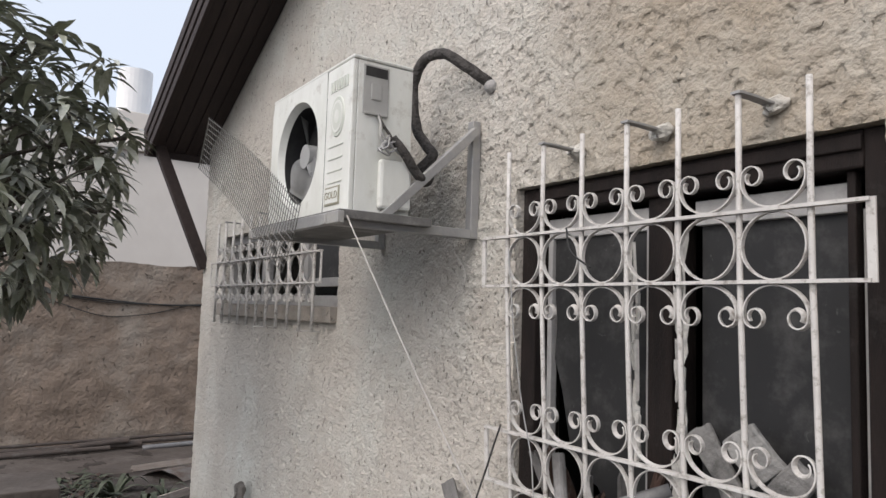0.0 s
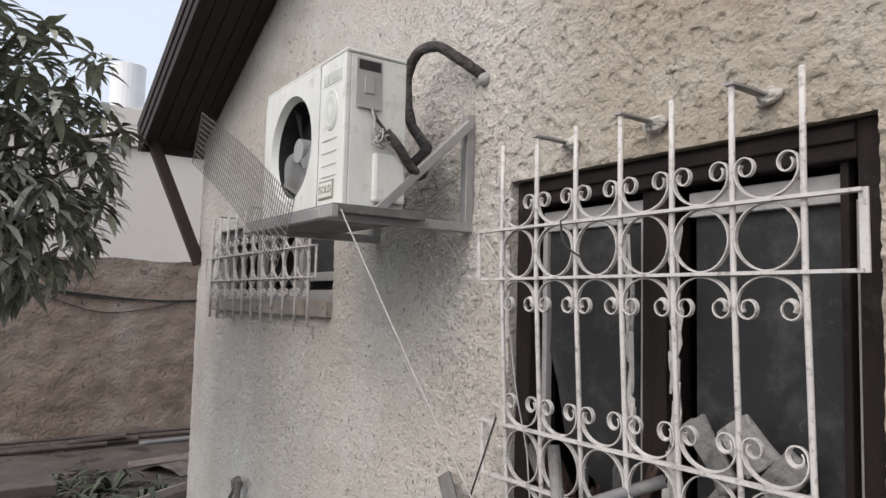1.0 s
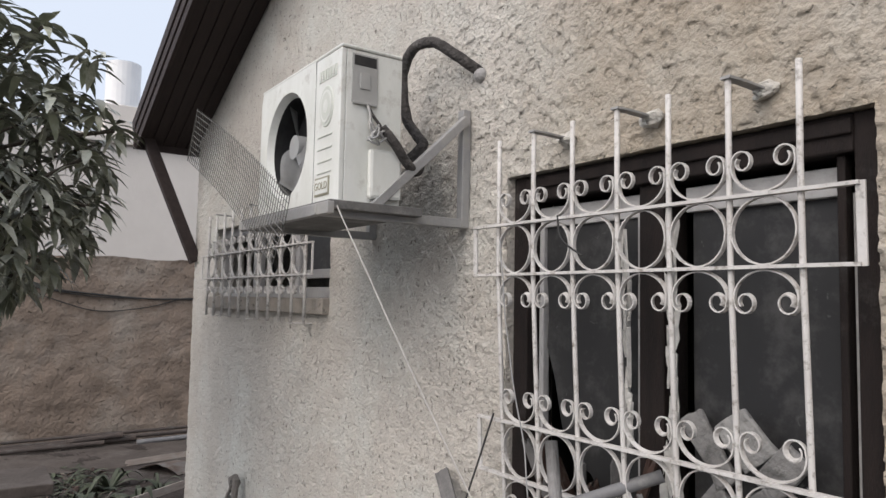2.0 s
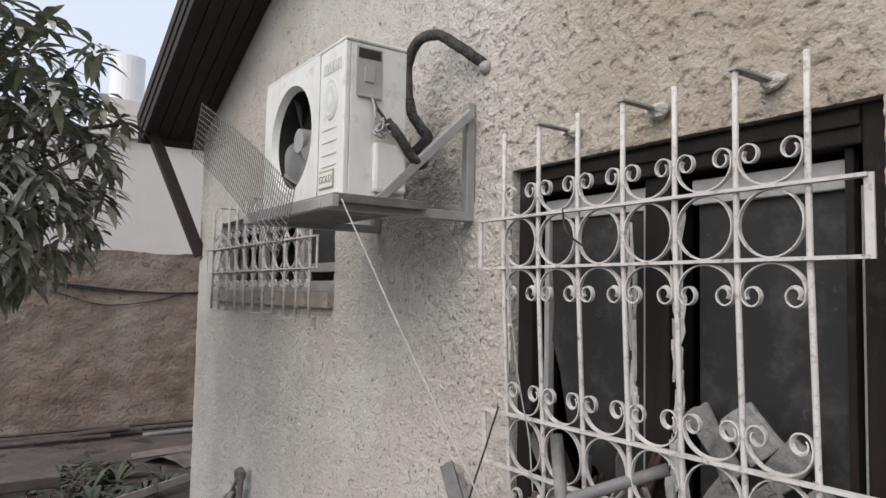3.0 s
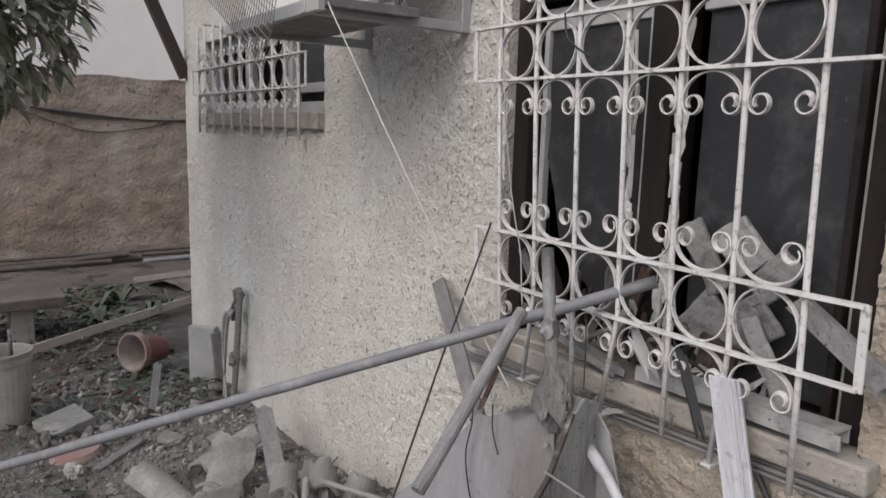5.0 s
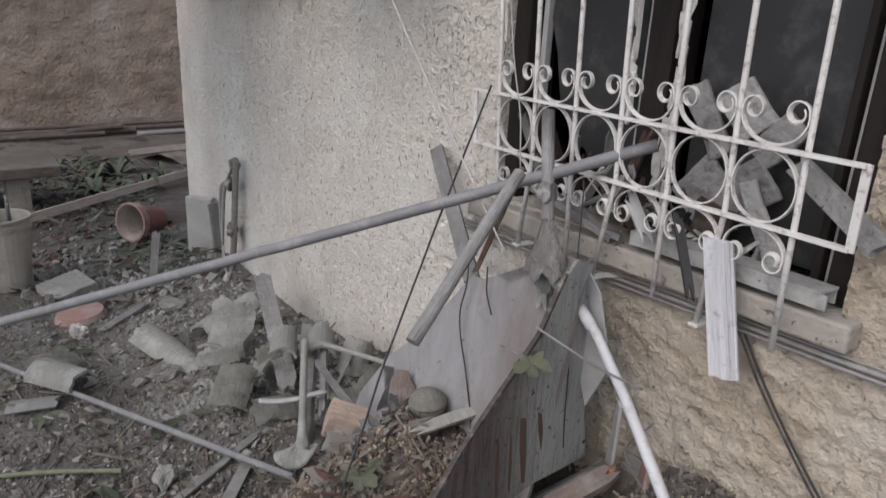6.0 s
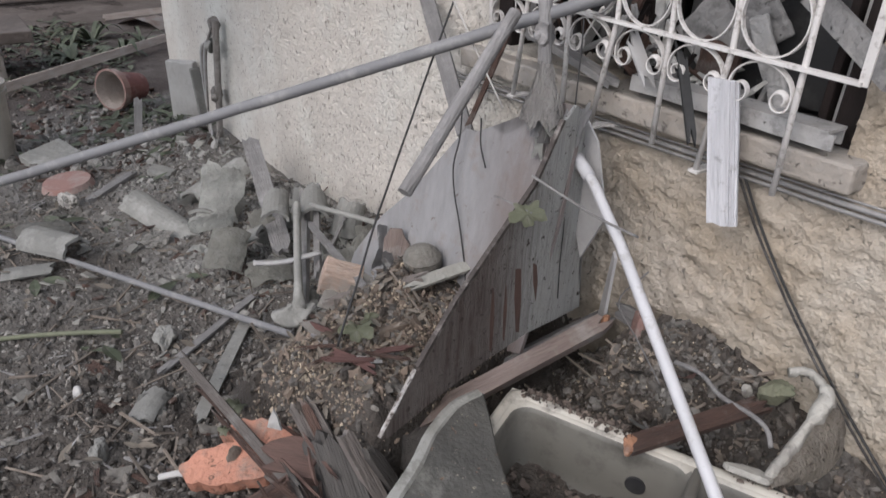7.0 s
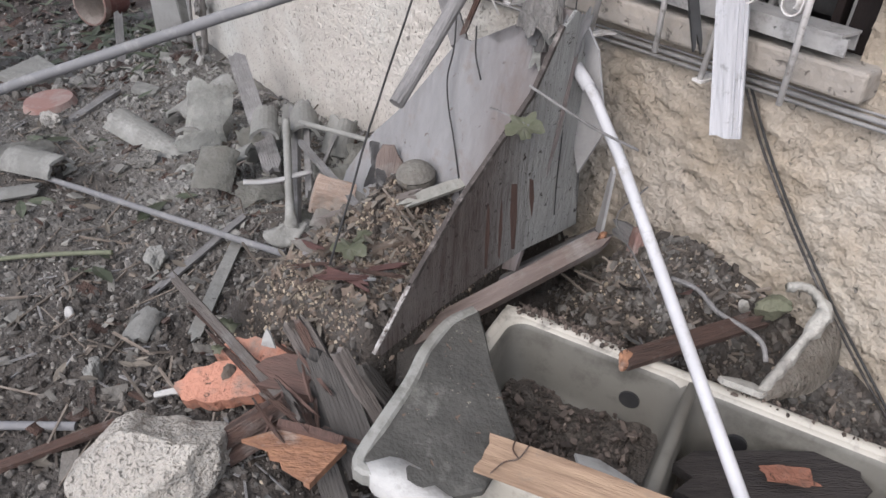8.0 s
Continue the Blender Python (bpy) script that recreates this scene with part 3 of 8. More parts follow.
# ---- small high window ----
sw = tagged(thing("window_2", "wide low kitchen window with stone sill and grey frame", "window"), kind="structure")
bm = bmesh.new()
box(bm, (SX0 - 0.02, -0.045, 1.685), (SX1 + 0.005, 0.2, 1.77), 0.006)
part("window_sill", bm, M_STONE, sw)
for lo, hi in (((SX0, 0.06, 1.77), (SX0 + 0.05, 0.12, 2.26)), ((SX1 - 0.05, 0.06, 1.77), (SX1, 0.12, 2.26)), ((SX0 + 0.05, 0.06, 2.2), (SX1 - 0.05, 0.12, 2.26)), ((SX0 + 0.05, 0.06, 1.77), (SX1 - 0.05, 0.12, 1.83)), ((-1.75, 0.05, 1.83), (-1.69, 0.11, 2.2)), ((-2.45, 0.05, 1.83), (-2.39, 0.11, 2.2)), ((-1.69, 0.07, 1.88), (SX1 - 0.05, 0.10, 1.93))):
    bm = bmesh.new()
    box(bm, lo, hi, 0.004)
    part("window_frame", bm, M_ALU, sw)
bm = bmesh.new()
prism(bm, [(-1.69, 1.93), (SX1 - 0.05, 1.93), (SX1 - 0.05, 2.2), (-1.69, 2.2)], 0.005)
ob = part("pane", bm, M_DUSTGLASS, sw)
ob.location = (0, 0.085, 0)

# ---- air conditioner on its bracket ----
AX0, AX1, AY0, AY1, AZ0, AZ1 = -0.735, 0.02, -0.545, -0.305, 2.097, 2.628
ac = thing("air_conditioner", "white outdoor air-conditioning unit with broken fan guard on a wall bracket", "air conditioner")
FX, FZ, FR = -0.455, 2.362, 0.205
bm = bmesh.new()
# front panel with its round opening
seg = 48
inner = [bm.verts.new((FX + FR * math.cos(math.tau * i / seg), AY0, FZ + FR * 1.02 * math.sin(math.tau * i / seg))) for i in range(seg)]
lip = [bm.verts.new((FX + (FR - 0.012) * math.cos(math.tau * i / seg), AY0 + 0.03, FZ + (FR - 0.012) * math.sin(math.tau * i / seg))) for i in range(seg)]
shroud = bmesh.new()
near_ring = [shroud.verts.new((FX + (FR - 0.012) * math.cos(math.tau * i / seg), AY0 + 0.028, FZ + (FR - 0.012) * math.sin(math.tau * i / seg))) for i in range(seg)]
deep = [shroud.verts.new((FX + (FR - 0.012) * math.cos(math.tau * i / seg), AY0 + 0.125, FZ + (FR - 0.012) * math.sin(math.tau * i / seg))) for i in range(seg)]
outer = []
for i in range(seg):
    c, s = math.cos(math.tau * i / seg), math.sin(math.tau * i / seg)
    k = min((0.27 if c > 0 else FX - AX0) / max(abs(c), 1e-6), (AZ1 - FZ if s > 0 else FZ - AZ0) / max(abs(s), 1e-6))
    outer.append(bm.verts.new((FX + k * c, AY0, FZ + k * s)))
for i in range(seg):
    j = (i + 1) % seg
    bm.faces.new((outer[i], outer[j], inner[j], inner[i]))
    bm.faces.new((inner[i], inner[j], lip[j], lip[i]))
for i in range(seg):
    shroud.faces.new((near_ring[i], near_ring[(i + 1) % seg], deep[(i + 1) % seg], deep[i]))
# the shroud's near-black paints in the dark of the fan opening
part("fan_shroud", shroud, M_RECESSDARK, ac, "dark fan shroud", smooth=True)
bx = FX + 0.27
part("fan_front", bm, M_ACWHITE, ac)
for nm, lo, hi, bv in (("top_cover", (AX0, AY0, AZ1 - 0.002), (AX1 + 0.004, AY1, AZ1 + 0.012), 0.006), ("front_panel", (bx, AY0, AZ0), (AX1, AY0 + 0.02, AZ1 - 0.004), 0.004), ("side_panel", (AX0, AY0 + 0.002, AZ0), (AX0 + 0.012, AY1, AZ1 - 0.004), 0.003), ("side_panel", (AX1 - 0.012, AY0 + 0.021, AZ0), (AX1, AY1, AZ1 - 0.004), 0.003), ("base_pan", (AX0 + 0.013, AY0 + 0.021, AZ0), (AX1 - 0.013, AY1, AZ0 + 0.02), 0.003)):
    bm = bmesh.new()
    box(bm, lo, hi, bv)
    part(nm, bm, M_ACWHITE, ac)
bm = bmesh.new()
box(bm, (AX0 + 0.02, AY0 + 0.12, AZ0 + 0.02), (AX1 - 0.02, AY1 - 0.002, AZ1 - 0.01))
part("coil", bm, M_RECESSDARK, ac, "dark finned coil")
bm = bmesh.new()
for b in range(3):
    a0 = math.radians(112 + 120 * b)
    rows = []
    for i in range(9):
        t = i / 8
        r = 0.03 + 0.155 * t
        half = 0.034 + 0.05 * math.sin(min(1, t * 1.15) * math.pi) if b != 0 else 0.040 - 0.026 * t
        rows.append([bm.verts.new((FX + r * math.cos(a0) - s * half * math.sin(a0), AY0 + 0.055 + 0.022 * s, FZ + r * math.sin(a0) + s * half * math.cos(a0))) for s in (-1, -0.33, 0.33, 1)])
    for ra, rb in zip(rows, rows[1:]):
        for i in range(3):
            bm.faces.new((ra[i], ra[i + 1], rb[i + 1], rb[i]))
bmesh.ops.solidify(bm, geom=bm.faces[:], thickness=0.004)
part("fan", bm, M_FANGREY, ac, "grey three-blade fan", smooth=True)
bm = bmesh.new()
tube(bm, [(FX, AY0 + 0.035, FZ), (FX, AY0 + 0.05, FZ), (FX, AY0 + 0.12, FZ)], 0.048, 24)
part("fan_hub", bm, M_FANGREY, ac)
# emblem, plate and moulded lines on the right of the front
bm = bmesh.new()
r = bmesh.ops.create_cone(bm, cap_ends=True, segments=32, radius1=0.055, radius2=0.052, depth=0.004)
bmesh.ops.transform(bm, verts=bm.verts[:], matrix=Matrix.Translation((-0.085, AY0 - 0.002, 2.44)) @ Matrix.Diagonal((1, 1, 1.35, 1)) @ Matrix.Rotation(radians(90), 4, "X"))
emb = part("emblem", bm, M_ACPRINT, ac, "round grey emblem")
for rad, mm in ((0.043, M_ACWHITE), (0.036, M_ACPRINT), (0.018, M_ACWHITE)):
    bm = bmesh.new()
    bmesh.ops.create_cone(bm, cap_ends=True, segments=32, radius1=rad, radius2=rad, depth=0.002)
    bmesh.ops.transform(bm, verts=bm.verts[:], matrix=Matrix.Translation((-0.085, AY0 - 0.0045 - 0.03 * (0.05 - rad), 2.44)) @ Matrix.Diagonal((1, 1, 1.35, 1)) @ Matrix.Rotation(radians(90), 4, "X"))
    part("emblem_ring", bm, mm, emb)
for i in range(7):
    bm = bmesh.new()
    x = -0.150 + 0.021 * i
    box(bm, (x, AY0 - 0.003, 2.535), (x + 0.013, AY0 + 0.001, 2.575))
    if i % 2:
        box(bm, (x + 0.003, AY0 - 0.004, 2.545), (x + 0.017, AY0 - 0.003, 2.556))
    part("letter_bar", bm, M_ACPRINT, ac, "grey bar of worn lettering")
for z in (2.335, 2.29, 2.245, 2.205):
    bm = bmesh.new()
    box(bm, (-0.15, AY0 - 0.003, z), (-0.035, AY0 + 0.001, z + 0.003))
    part("moulding_line", bm, M_ACPRINT, ac)
bm = bmesh.new()
box(bm, (-0.162, AY0 - 0.004, 2.126), (-0.046, AY0 + 0.001, 2.192), 0.0018)
M_PLATE = mat("olive_plate", (0.30, 0.29, 0.22), 0.5, (0.25, 0.24, 0.18), 20)
plate = part("name_plate", bm, M_PLATE, ac, "olive-bordered name plate")
bm = bmesh.new()
box(bm, (-0.155, AY0 - 0.0055, 2.133), (-0.053, AY0 - 0.0038, 2.185), 0.0006)
part("plate_face", bm, M_ACWHITE, plate, "pale plate face")
fc = bpy.data.curves.new("plate_text", "FONT")
fc.body, fc.size, fc.align_x, fc.align_y, fc.extrude = "GOLD", 0.037, "CENTER", "CENTER", 0.0008
tx = new("plate_text", fc)
tx.parent = plate
tx.matrix_basis = Matrix.Translation((-0.104, AY0 - 0.0066, 2.159)) @ Matrix.Rotation(radians(90), 4, "X")
fc.materials.append(M_PLATE)
# side: hand-hold, cover, valve
# a proud dark plate paints the shade of the hand-hold recess
bm = bmesh.new()
box(bm, (AX1 + 0.003, -0.498, 2.572), (AX1 + 0.006, -0.412, 2.606), 0.001)
part("hand_hold", bm, M_RECESSDARK, ac, "dark plate standing for the shade in the hand-hold slot")
bm = bmesh.new()
box(bm, (AX1, -0.505, 2.44), (AX1 + 0.004, -0.405, 2.612), 0.0015)
box(bm, (AX1, -0.50, 2.435), (AX1 + 0.012, -0.41, 2.445), 0.002)
part("side_cover", bm, M_ACGREY, ac, "grey side cover")
bm = bmesh.new()
box(bm, (AX1 + 0.003, -0.475, 2.49), (AX1 + 0.008, -0.435, 2.545), 0.002)
part("embossed_square", bm, M_ACGREY, ac)
bm = bmesh.new()
box(bm, (AX1, -0.44, AZ0 + 0.015), (AX1 + 0.028, -0.312, 2.285), 0.012)
part("valve_cover", bm, M_ACWHITE, ac)
for k, (yy, zz) in enumerate(((-0.44, 2.35), (-0.40, 2.36))):
    bm = bmesh.new()
    tube(bm, curve_pts([(AX1 + 0.006, -0.445, 2.44), (AX1 + 0.02, -0.44 + 0.01 * k, 2.40), (AX1 + 0.025, yy, zz), (AX1 + 0.03, -0.40 - 0.02 * k, 2.325)], 5), 0.006, 6)
    part("cable", bm, M_HOSE if k else M_GALV, ac, smooth=True)
rng = random.Random(8)
for k in range(7):
    bm = bmesh.new()
    c = Vector((AX1 + 0.03, -0.415 + rng.uniform(-0.03, 0.03), 2.335 + rng.uniform(-0.02, 0.02)))
    tube(bm, curve_pts([c + Vector((rng.uniform(0, 0.02), rng.uniform(-0.03, 0.03), rng.uniform(-0.03, 0.03))) for _ in range(4)], 3), 0.004, 5)
    part("loose_wire", bm, M_GALV, ac, smooth=True)

hose = thing("refrigerant_hose", "black foam-wrapped refrigerant hose looping into the wall", "hose")
bm = bmesh.new()
pts = curve_pts([(0.085, 0.0, 2.625), (0.055, -0.06, 2.668), (-0.02, -0.11, 2.735), (-0.10, -0.13, 2.768), (-0.19, -0.14, 2.755), (-0.25, -0.14, 2.68), (-0.252, -0.135, 2.58), (-0.22, -0.13, 2.48), (-0.14, -0.13, 2.40), (-0.09, -0.14, 2.365), (-0.10, -0.17, 2.32), (-0.12, -0.20, 2.29)], 6)
tube(bm, [p + Vector((0, 0.004 * nz(p.x, p.z, 0, 30), 0.005 * nz(p.z, p.x, 4, 30))) for p in pts], 0.021, 10)
part("loop", bm, M_HOSE, hose, smooth=True)
bm = bmesh.new()
pts = curve_pts([(0.05, -0.40, 2.36), (0.065, -0.36, 2.315), (0.06, -0.32, 2.27), (0.04, -0.27, 2.235), (0.0, -0.22, 2.235), (-0.06, -0.17, 2.27), (-0.09, -0.14, 2.34)], 6)
tube(bm, [p + Vector((0.003 * nz(p.y, p.z, 3, 40), 0, 0.005 * nz(p.z, p.y, 4, 40))) for p in pts], 0.017, 10)
part("lower_run", bm, M_HOSE, hose, smooth=True)
bm = bmesh.new()
bmesh.ops.create_icosphere(bm, subdivisions=2, radius=0.028, matrix=Matrix.Translation((0.09, -0.005, 2.615)))
part("wall_collar", bm, M_ALU, hose, "pale filler collar at the wall")

brk = thing("wall_bracket", "grey steel angle bracket with shelf under the air conditioner", "bracket")
for x in (0.015, -0.70):
    for p, q, w, h, u in (((x, -0.022, 2.045), (x, -0.022, 2.49), 0.036, 0.036, (1, 0, 0)), ((x, 0.0, 2.058), (x, -0.63, 2.058), 0.034, 0.034, (0, 0, 1)), ((x + 0.022, -0.03, 2.45), (x + 0.022, -0.43, 2.075), 0.032, 0.03, (1, 0, 0))):
        bm = bmesh.new()
        sweep(bm, [p, q], flat(w, h), up=Vector(u))
        bmesh.ops.bevel(bm, geom=bm.edges[:], offset=0.002, segments=1, affect="EDGES")
        part("strut", bm, M_GALV, brk)
bm = bmesh.new()
box(bm, (-0.74, -0.625, 2.04), (0.115, -0.60, 2.08), 0.003)
part("front_angle", bm, M_GALV, brk)
bm = bmesh.new()
box(bm, (-0.78, -0.60, 2.062), (0.075, -0.24, 2.092), 0.003)
part("shelf", bm, mat("grimy_steel", (0.17, 0.165, 0.16), 0.7, (0.10, 0.098, 0.095), 6, 0.2, 40, dust=(0.30, 0.29, 0.28), dscale=5, damt=0.25), brk, "bent grey shelf sheet")


M_DARKWIRE = mat("dull_wire", (0.17, 0.165, 0.155), 0.6, (0.11, 0.105, 0.10), 30, metal=0.3)
# fan guard of welded wire, torn off and hanging aslant
guard = thing("wire_guard", "torn-off rectangular wire-mesh fan guard hanging aslant before the shelf", "wire mesh")
guard.matrix_world = Matrix.Translation((-1.30, -0.665, 2.665)) @ Matrix.Rotation(radians(24.2), 4, "Y")
bm = bmesh.new()
for i in range(53):
    x = i * 0.0262
    tube(bm, [(x, 0.02 * math.sin(x * 3), 0.008), (x - 0.02, 0.02 * math.sin(x * 3) + 0.01, -0.12), (x - 0.035, 0.02 * math.sin(x * 3), -0.262)], 0.0016, 4)
for j in range(11):
    z = -0.026 * j
    tube(bm, [(x - 0.0035 * j, 0.02 * math.sin(x * 3) + 0.006 * math.sin(j * 0.3) - 0.002, z) for x in span(0, 1.364, 0.08)], 0.0016, 4)
part("wire_grid", bm, M_DARKWIRE, guard)
bm = bmesh.new()
tube(bm, [(0, 0, 0.004), (-0.035, 0, -0.262)], 0.003, 5)
part("edge_wire", bm, M_DARKWIRE, guard)

# string hanging from the shelf
bm = bmesh.new()
pts = [Vector((0.112, -0.59, 2.066)).lerp(Vector((0.711, -0.315, 0.985)), t) + Vector((0, 0, -0.05 * 4 * t * (1 - t) * 0.3)) for t in span(0, 1, 0.04)]
tube(bm, [p + Vector((0.003 * nz(p.z, 1, 0, 30), 0.002 * nz(p.z, 5, 0, 30), 0)) for p in pts], 0.0026, 5)
solo("string", bm, M_ROPE, "frayed pale string strung from the shelf down to the debris", "string", smooth=True)
bm = bmesh.new()
tube(bm, curve_pts([(-0.1, -0.02, 2.0), (-0.02, -0.02, 1.9), (-0.1, -0.02, 1.8), (-0.14, -0.018, 1.78)], 5), 0.0018, 5)
solo("thin_wire", bm, M_ROPE, "thin loose wire curling on the stucco below the shelf", "wire")


# ---- debris ----
M_GREYWOOD = mat("dusty_grey_wood", (0.195, 0.190, 0.187), 0.9, (0.135, 0.13, 0.127), 5, 0.45, 25, stretch=(7, 7, 0.8), dust=(0.275, 0.268, 0.264), dscale=6, damt=0.5, vary=0.2)
M_BROWNWOOD = mat("broken_brown_wood", (0.095, 0.055, 0.042), 0.85, (0.055, 0.037, 0.030), 6, 0.8, 30, stretch=(10, 10, 1.0), dust=(0.20, 0.18, 0.165), dscale=7, damt=0.4, vary=0.25)
M_PALEWOOD = mat("fresh_pale_wood", (0.40, 0.285, 0.195), 0.8, (0.21, 0.14, 0.095), 5, 0.3, 40, stretch=(11, 11, 0.9), dust=(0.19, 0.16, 0.135), dscale=11, damt=0.28)
M_RUSTPANEL = mat("orange_brown_panel", (0.30, 0.155, 0.088), 0.8, (0.17, 0.09, 0.058), 14, 0.5, 45, stretch=(1, 2, 2.5), dust=(0.33, 0.29, 0.25), dscale=8, damt=0.2)
M_VENEER = mat("weathered_dark_board", (0.070, 0.052, 0.045), 0.85, (0.215, 0.20, 0.19), 7, 0.9, 30, stretch=(14, 14, 1.0), dust=(0.215, 0.20, 0.187), dscale=7, damt=0.45, pits=((0.055, 0.043, 0.037), 60, 0.29, 0.37), side=[((0.40, 0.405, 0.39), 0.42, 0.12, 1.9), ((0.085, 0.060, 0.050), 0.26, 0.46, 0.8)])
M_GREYBOARD = mat("grey_laminate_board", (0.26, 0.258, 0.262), 0.8, (0.205, 0.202, 0.204), 4, 0.5, 14, stretch=(3, 3, 1), dust=(0.20, 0.168, 0.152), dscale=7, damt=0.30, pits=((0.16, 0.135, 0.12), 34, 0.25, 0.31), side=[((0.15, 0.122, 0.112), 0.58, 0.88, 1.5)])
# same glaze as the rim, darkened to paint in the bowls' shade and dirt
M_CREAM_SHADED = mat("cream_ceramic_bowl_shade", (0.135, 0.13, 0.113), 0.5, (0.105, 0.10, 0.088), 3, 0.05, 12, dust=(0.05, 0.047, 0.04), dscale=5, damt=0.38)
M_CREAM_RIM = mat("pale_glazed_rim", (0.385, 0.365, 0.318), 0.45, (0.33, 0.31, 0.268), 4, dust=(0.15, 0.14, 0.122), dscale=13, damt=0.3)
M_GREYCER = mat("soiled_ceramic", (0.075, 0.073, 0.066), 0.8, (0.042, 0.041, 0.037), 9, 0.3, 90, dust=(0.17, 0.168, 0.15), dscale=8, damt=0.14, pits=((0.25, 0.235, 0.185), 100, 0.27, 0.31), flecks=((0.125, 0.085, 0.06), (38, 38, 38), 0.27, 0.31))
M_WHITECER = mat("white_ceramic_edge", (0.43, 0.425, 0.41), 0.6, (0.32, 0.315, 0.305), 9, 0.3, 40, dust=(0.20, 0.195, 0.18), dscale=10, damt=0.3)
M_FIBRE = mat("fibrous_plaster_back", (0.36, 0.325, 0.28), 0.95, (0.25, 0.22, 0.185), 14, 1.0, 70, stretch=(2, 2, 0.8), pits=((0.15, 0.13, 0.105), 45, 0.28, 0.38))
M_CONCRETE = mat("porous_concrete", (0.42, 0.405, 0.375), 0.95, (0.31, 0.30, 0.28), 14, 1.0, 60, dust=(0.20, 0.19, 0.175), dscale=26, damt=0.3, pits=((0.14, 0.13, 0.115), 55, 0.32, 0.42))
M_ORANGE = mat("orange_foam", (0.46, 0.225, 0.155), 0.9, (0.37, 0.175, 0.12), 10, 0.6, 50, dust=(0.25, 0.18, 0.145), dscale=13, damt=0.45, pits=((0.15, 0.10, 0.08), 50, 0.28, 0.36))
M_TERRA = mat("terracotta", (0.215, 0.135, 0.118), 0.88, (0.17, 0.105, 0.09), 6, 0.2, 30, dust=(0.27, 0.225, 0.205), dscale=7, damt=0.5)
M_FCEM = mat("grey_cement_tile", (0.212, 0.211, 0.197), 0.9, (0.155, 0.154, 0.143), 7, 0.4, 35, dust=(0.285, 0.285, 0.268), dscale=6, damt=0.4, vary=0.2)
M_STEELPIPE = mat("dusty_grey_pipe", (0.185, 0.185, 0.19), 0.7, (0.15, 0.15, 0.155), 4, 0.08, 50, metal=0.1, dust=(0.26, 0.257, 0.25), dscale=12, damt=0.35)
M_WHITEPIPE = mat("white_plastic_pipe", (0.47, 0.47, 0.485), 0.55, (0.40, 0.40, 0.41), 8, 0.1, 40, dust=(0.26, 0.245, 0.23), dscale=18, damt=0.25)
M_WHITESLAT = mat("white_painted_slat", (0.58, 0.58, 0.60), 0.7, (0.38, 0.38, 0.395), 9, 0.4, 50, stretch=(5, 5, 0.4), dust=(0.20, 0.195, 0.19), dscale=24, damt=0.2)
# darkens by position along with the ground, gap shade included
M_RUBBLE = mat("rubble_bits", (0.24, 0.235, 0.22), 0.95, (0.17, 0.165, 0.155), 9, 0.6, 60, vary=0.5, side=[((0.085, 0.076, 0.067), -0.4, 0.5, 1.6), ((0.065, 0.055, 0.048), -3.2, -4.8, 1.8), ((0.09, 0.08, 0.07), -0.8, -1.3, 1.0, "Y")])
M_BROWNBIT = mat("brown_litter", (0.115, 0.095, 0.078), 0.95, (0.185, 0.16, 0.135), 12, 0.4, 50, vary=0.5)
M_DRYLEAF = mat("dry_leaf", (0.105, 0.09, 0.073), 0.9, (0.165, 0.147, 0.122), 15, vary=0.4)
M_GREENLEAF = mat("fallen_green_leaf", (0.085, 0.095, 0.06), 0.75, (0.145, 0.15, 0.105), 14, 0.2, 40, vary=0.2)
M_PALESHEET = mat("pale_fibre_cement", (0.46, 0.465, 0.435), 0.92, (0.28, 0.28, 0.26), 9, 0.5, 60, dust=(0.55, 0.552, 0.52), dscale=6, damt=0.4)
M_PALESHEET2 = mat("dusty_tile_clay", (0.275, 0.27, 0.243), 0.92, (0.20, 0.196, 0.176), 9, 0.6, 40, dust=(0.35, 0.35, 0.322), dscale=6, damt=0.4)


def set_on(x, y, h=0.0):
    return Vector((x, y, ground_z(x, y) + h))


def pole(name, p, q, r, material, label, category, k=12, sag=0.0, group=""):
    """A straight pole or pipe with open, slightly rough ends; a thing in its own space along z."""
    p, q = Vector(p), Vector(q)
    n = (q - p).length
    bm = bmesh.new()
    pts = [(sag * math.sin(math.pi * z / n) + 0.15 * r * nz(z, 1, 0, 6), 0.15 * r * nz(z, 4, 0, 6), z) for z in span(0, n, 0.12)]
    tube(bm, pts, r, k)
    caps = [f for f in bm.faces if len(f.verts) > 4]
    bmesh.ops.inset_individual(bm, faces=caps, thickness=r * 0.25, depth=-r * 0.6)
    ob = solo(name, bm, material, label, category, between(p, q), group=group)
    for f in ob.data.polygons:
        f.use_smooth = len(f.vertices) == 4
    return ob


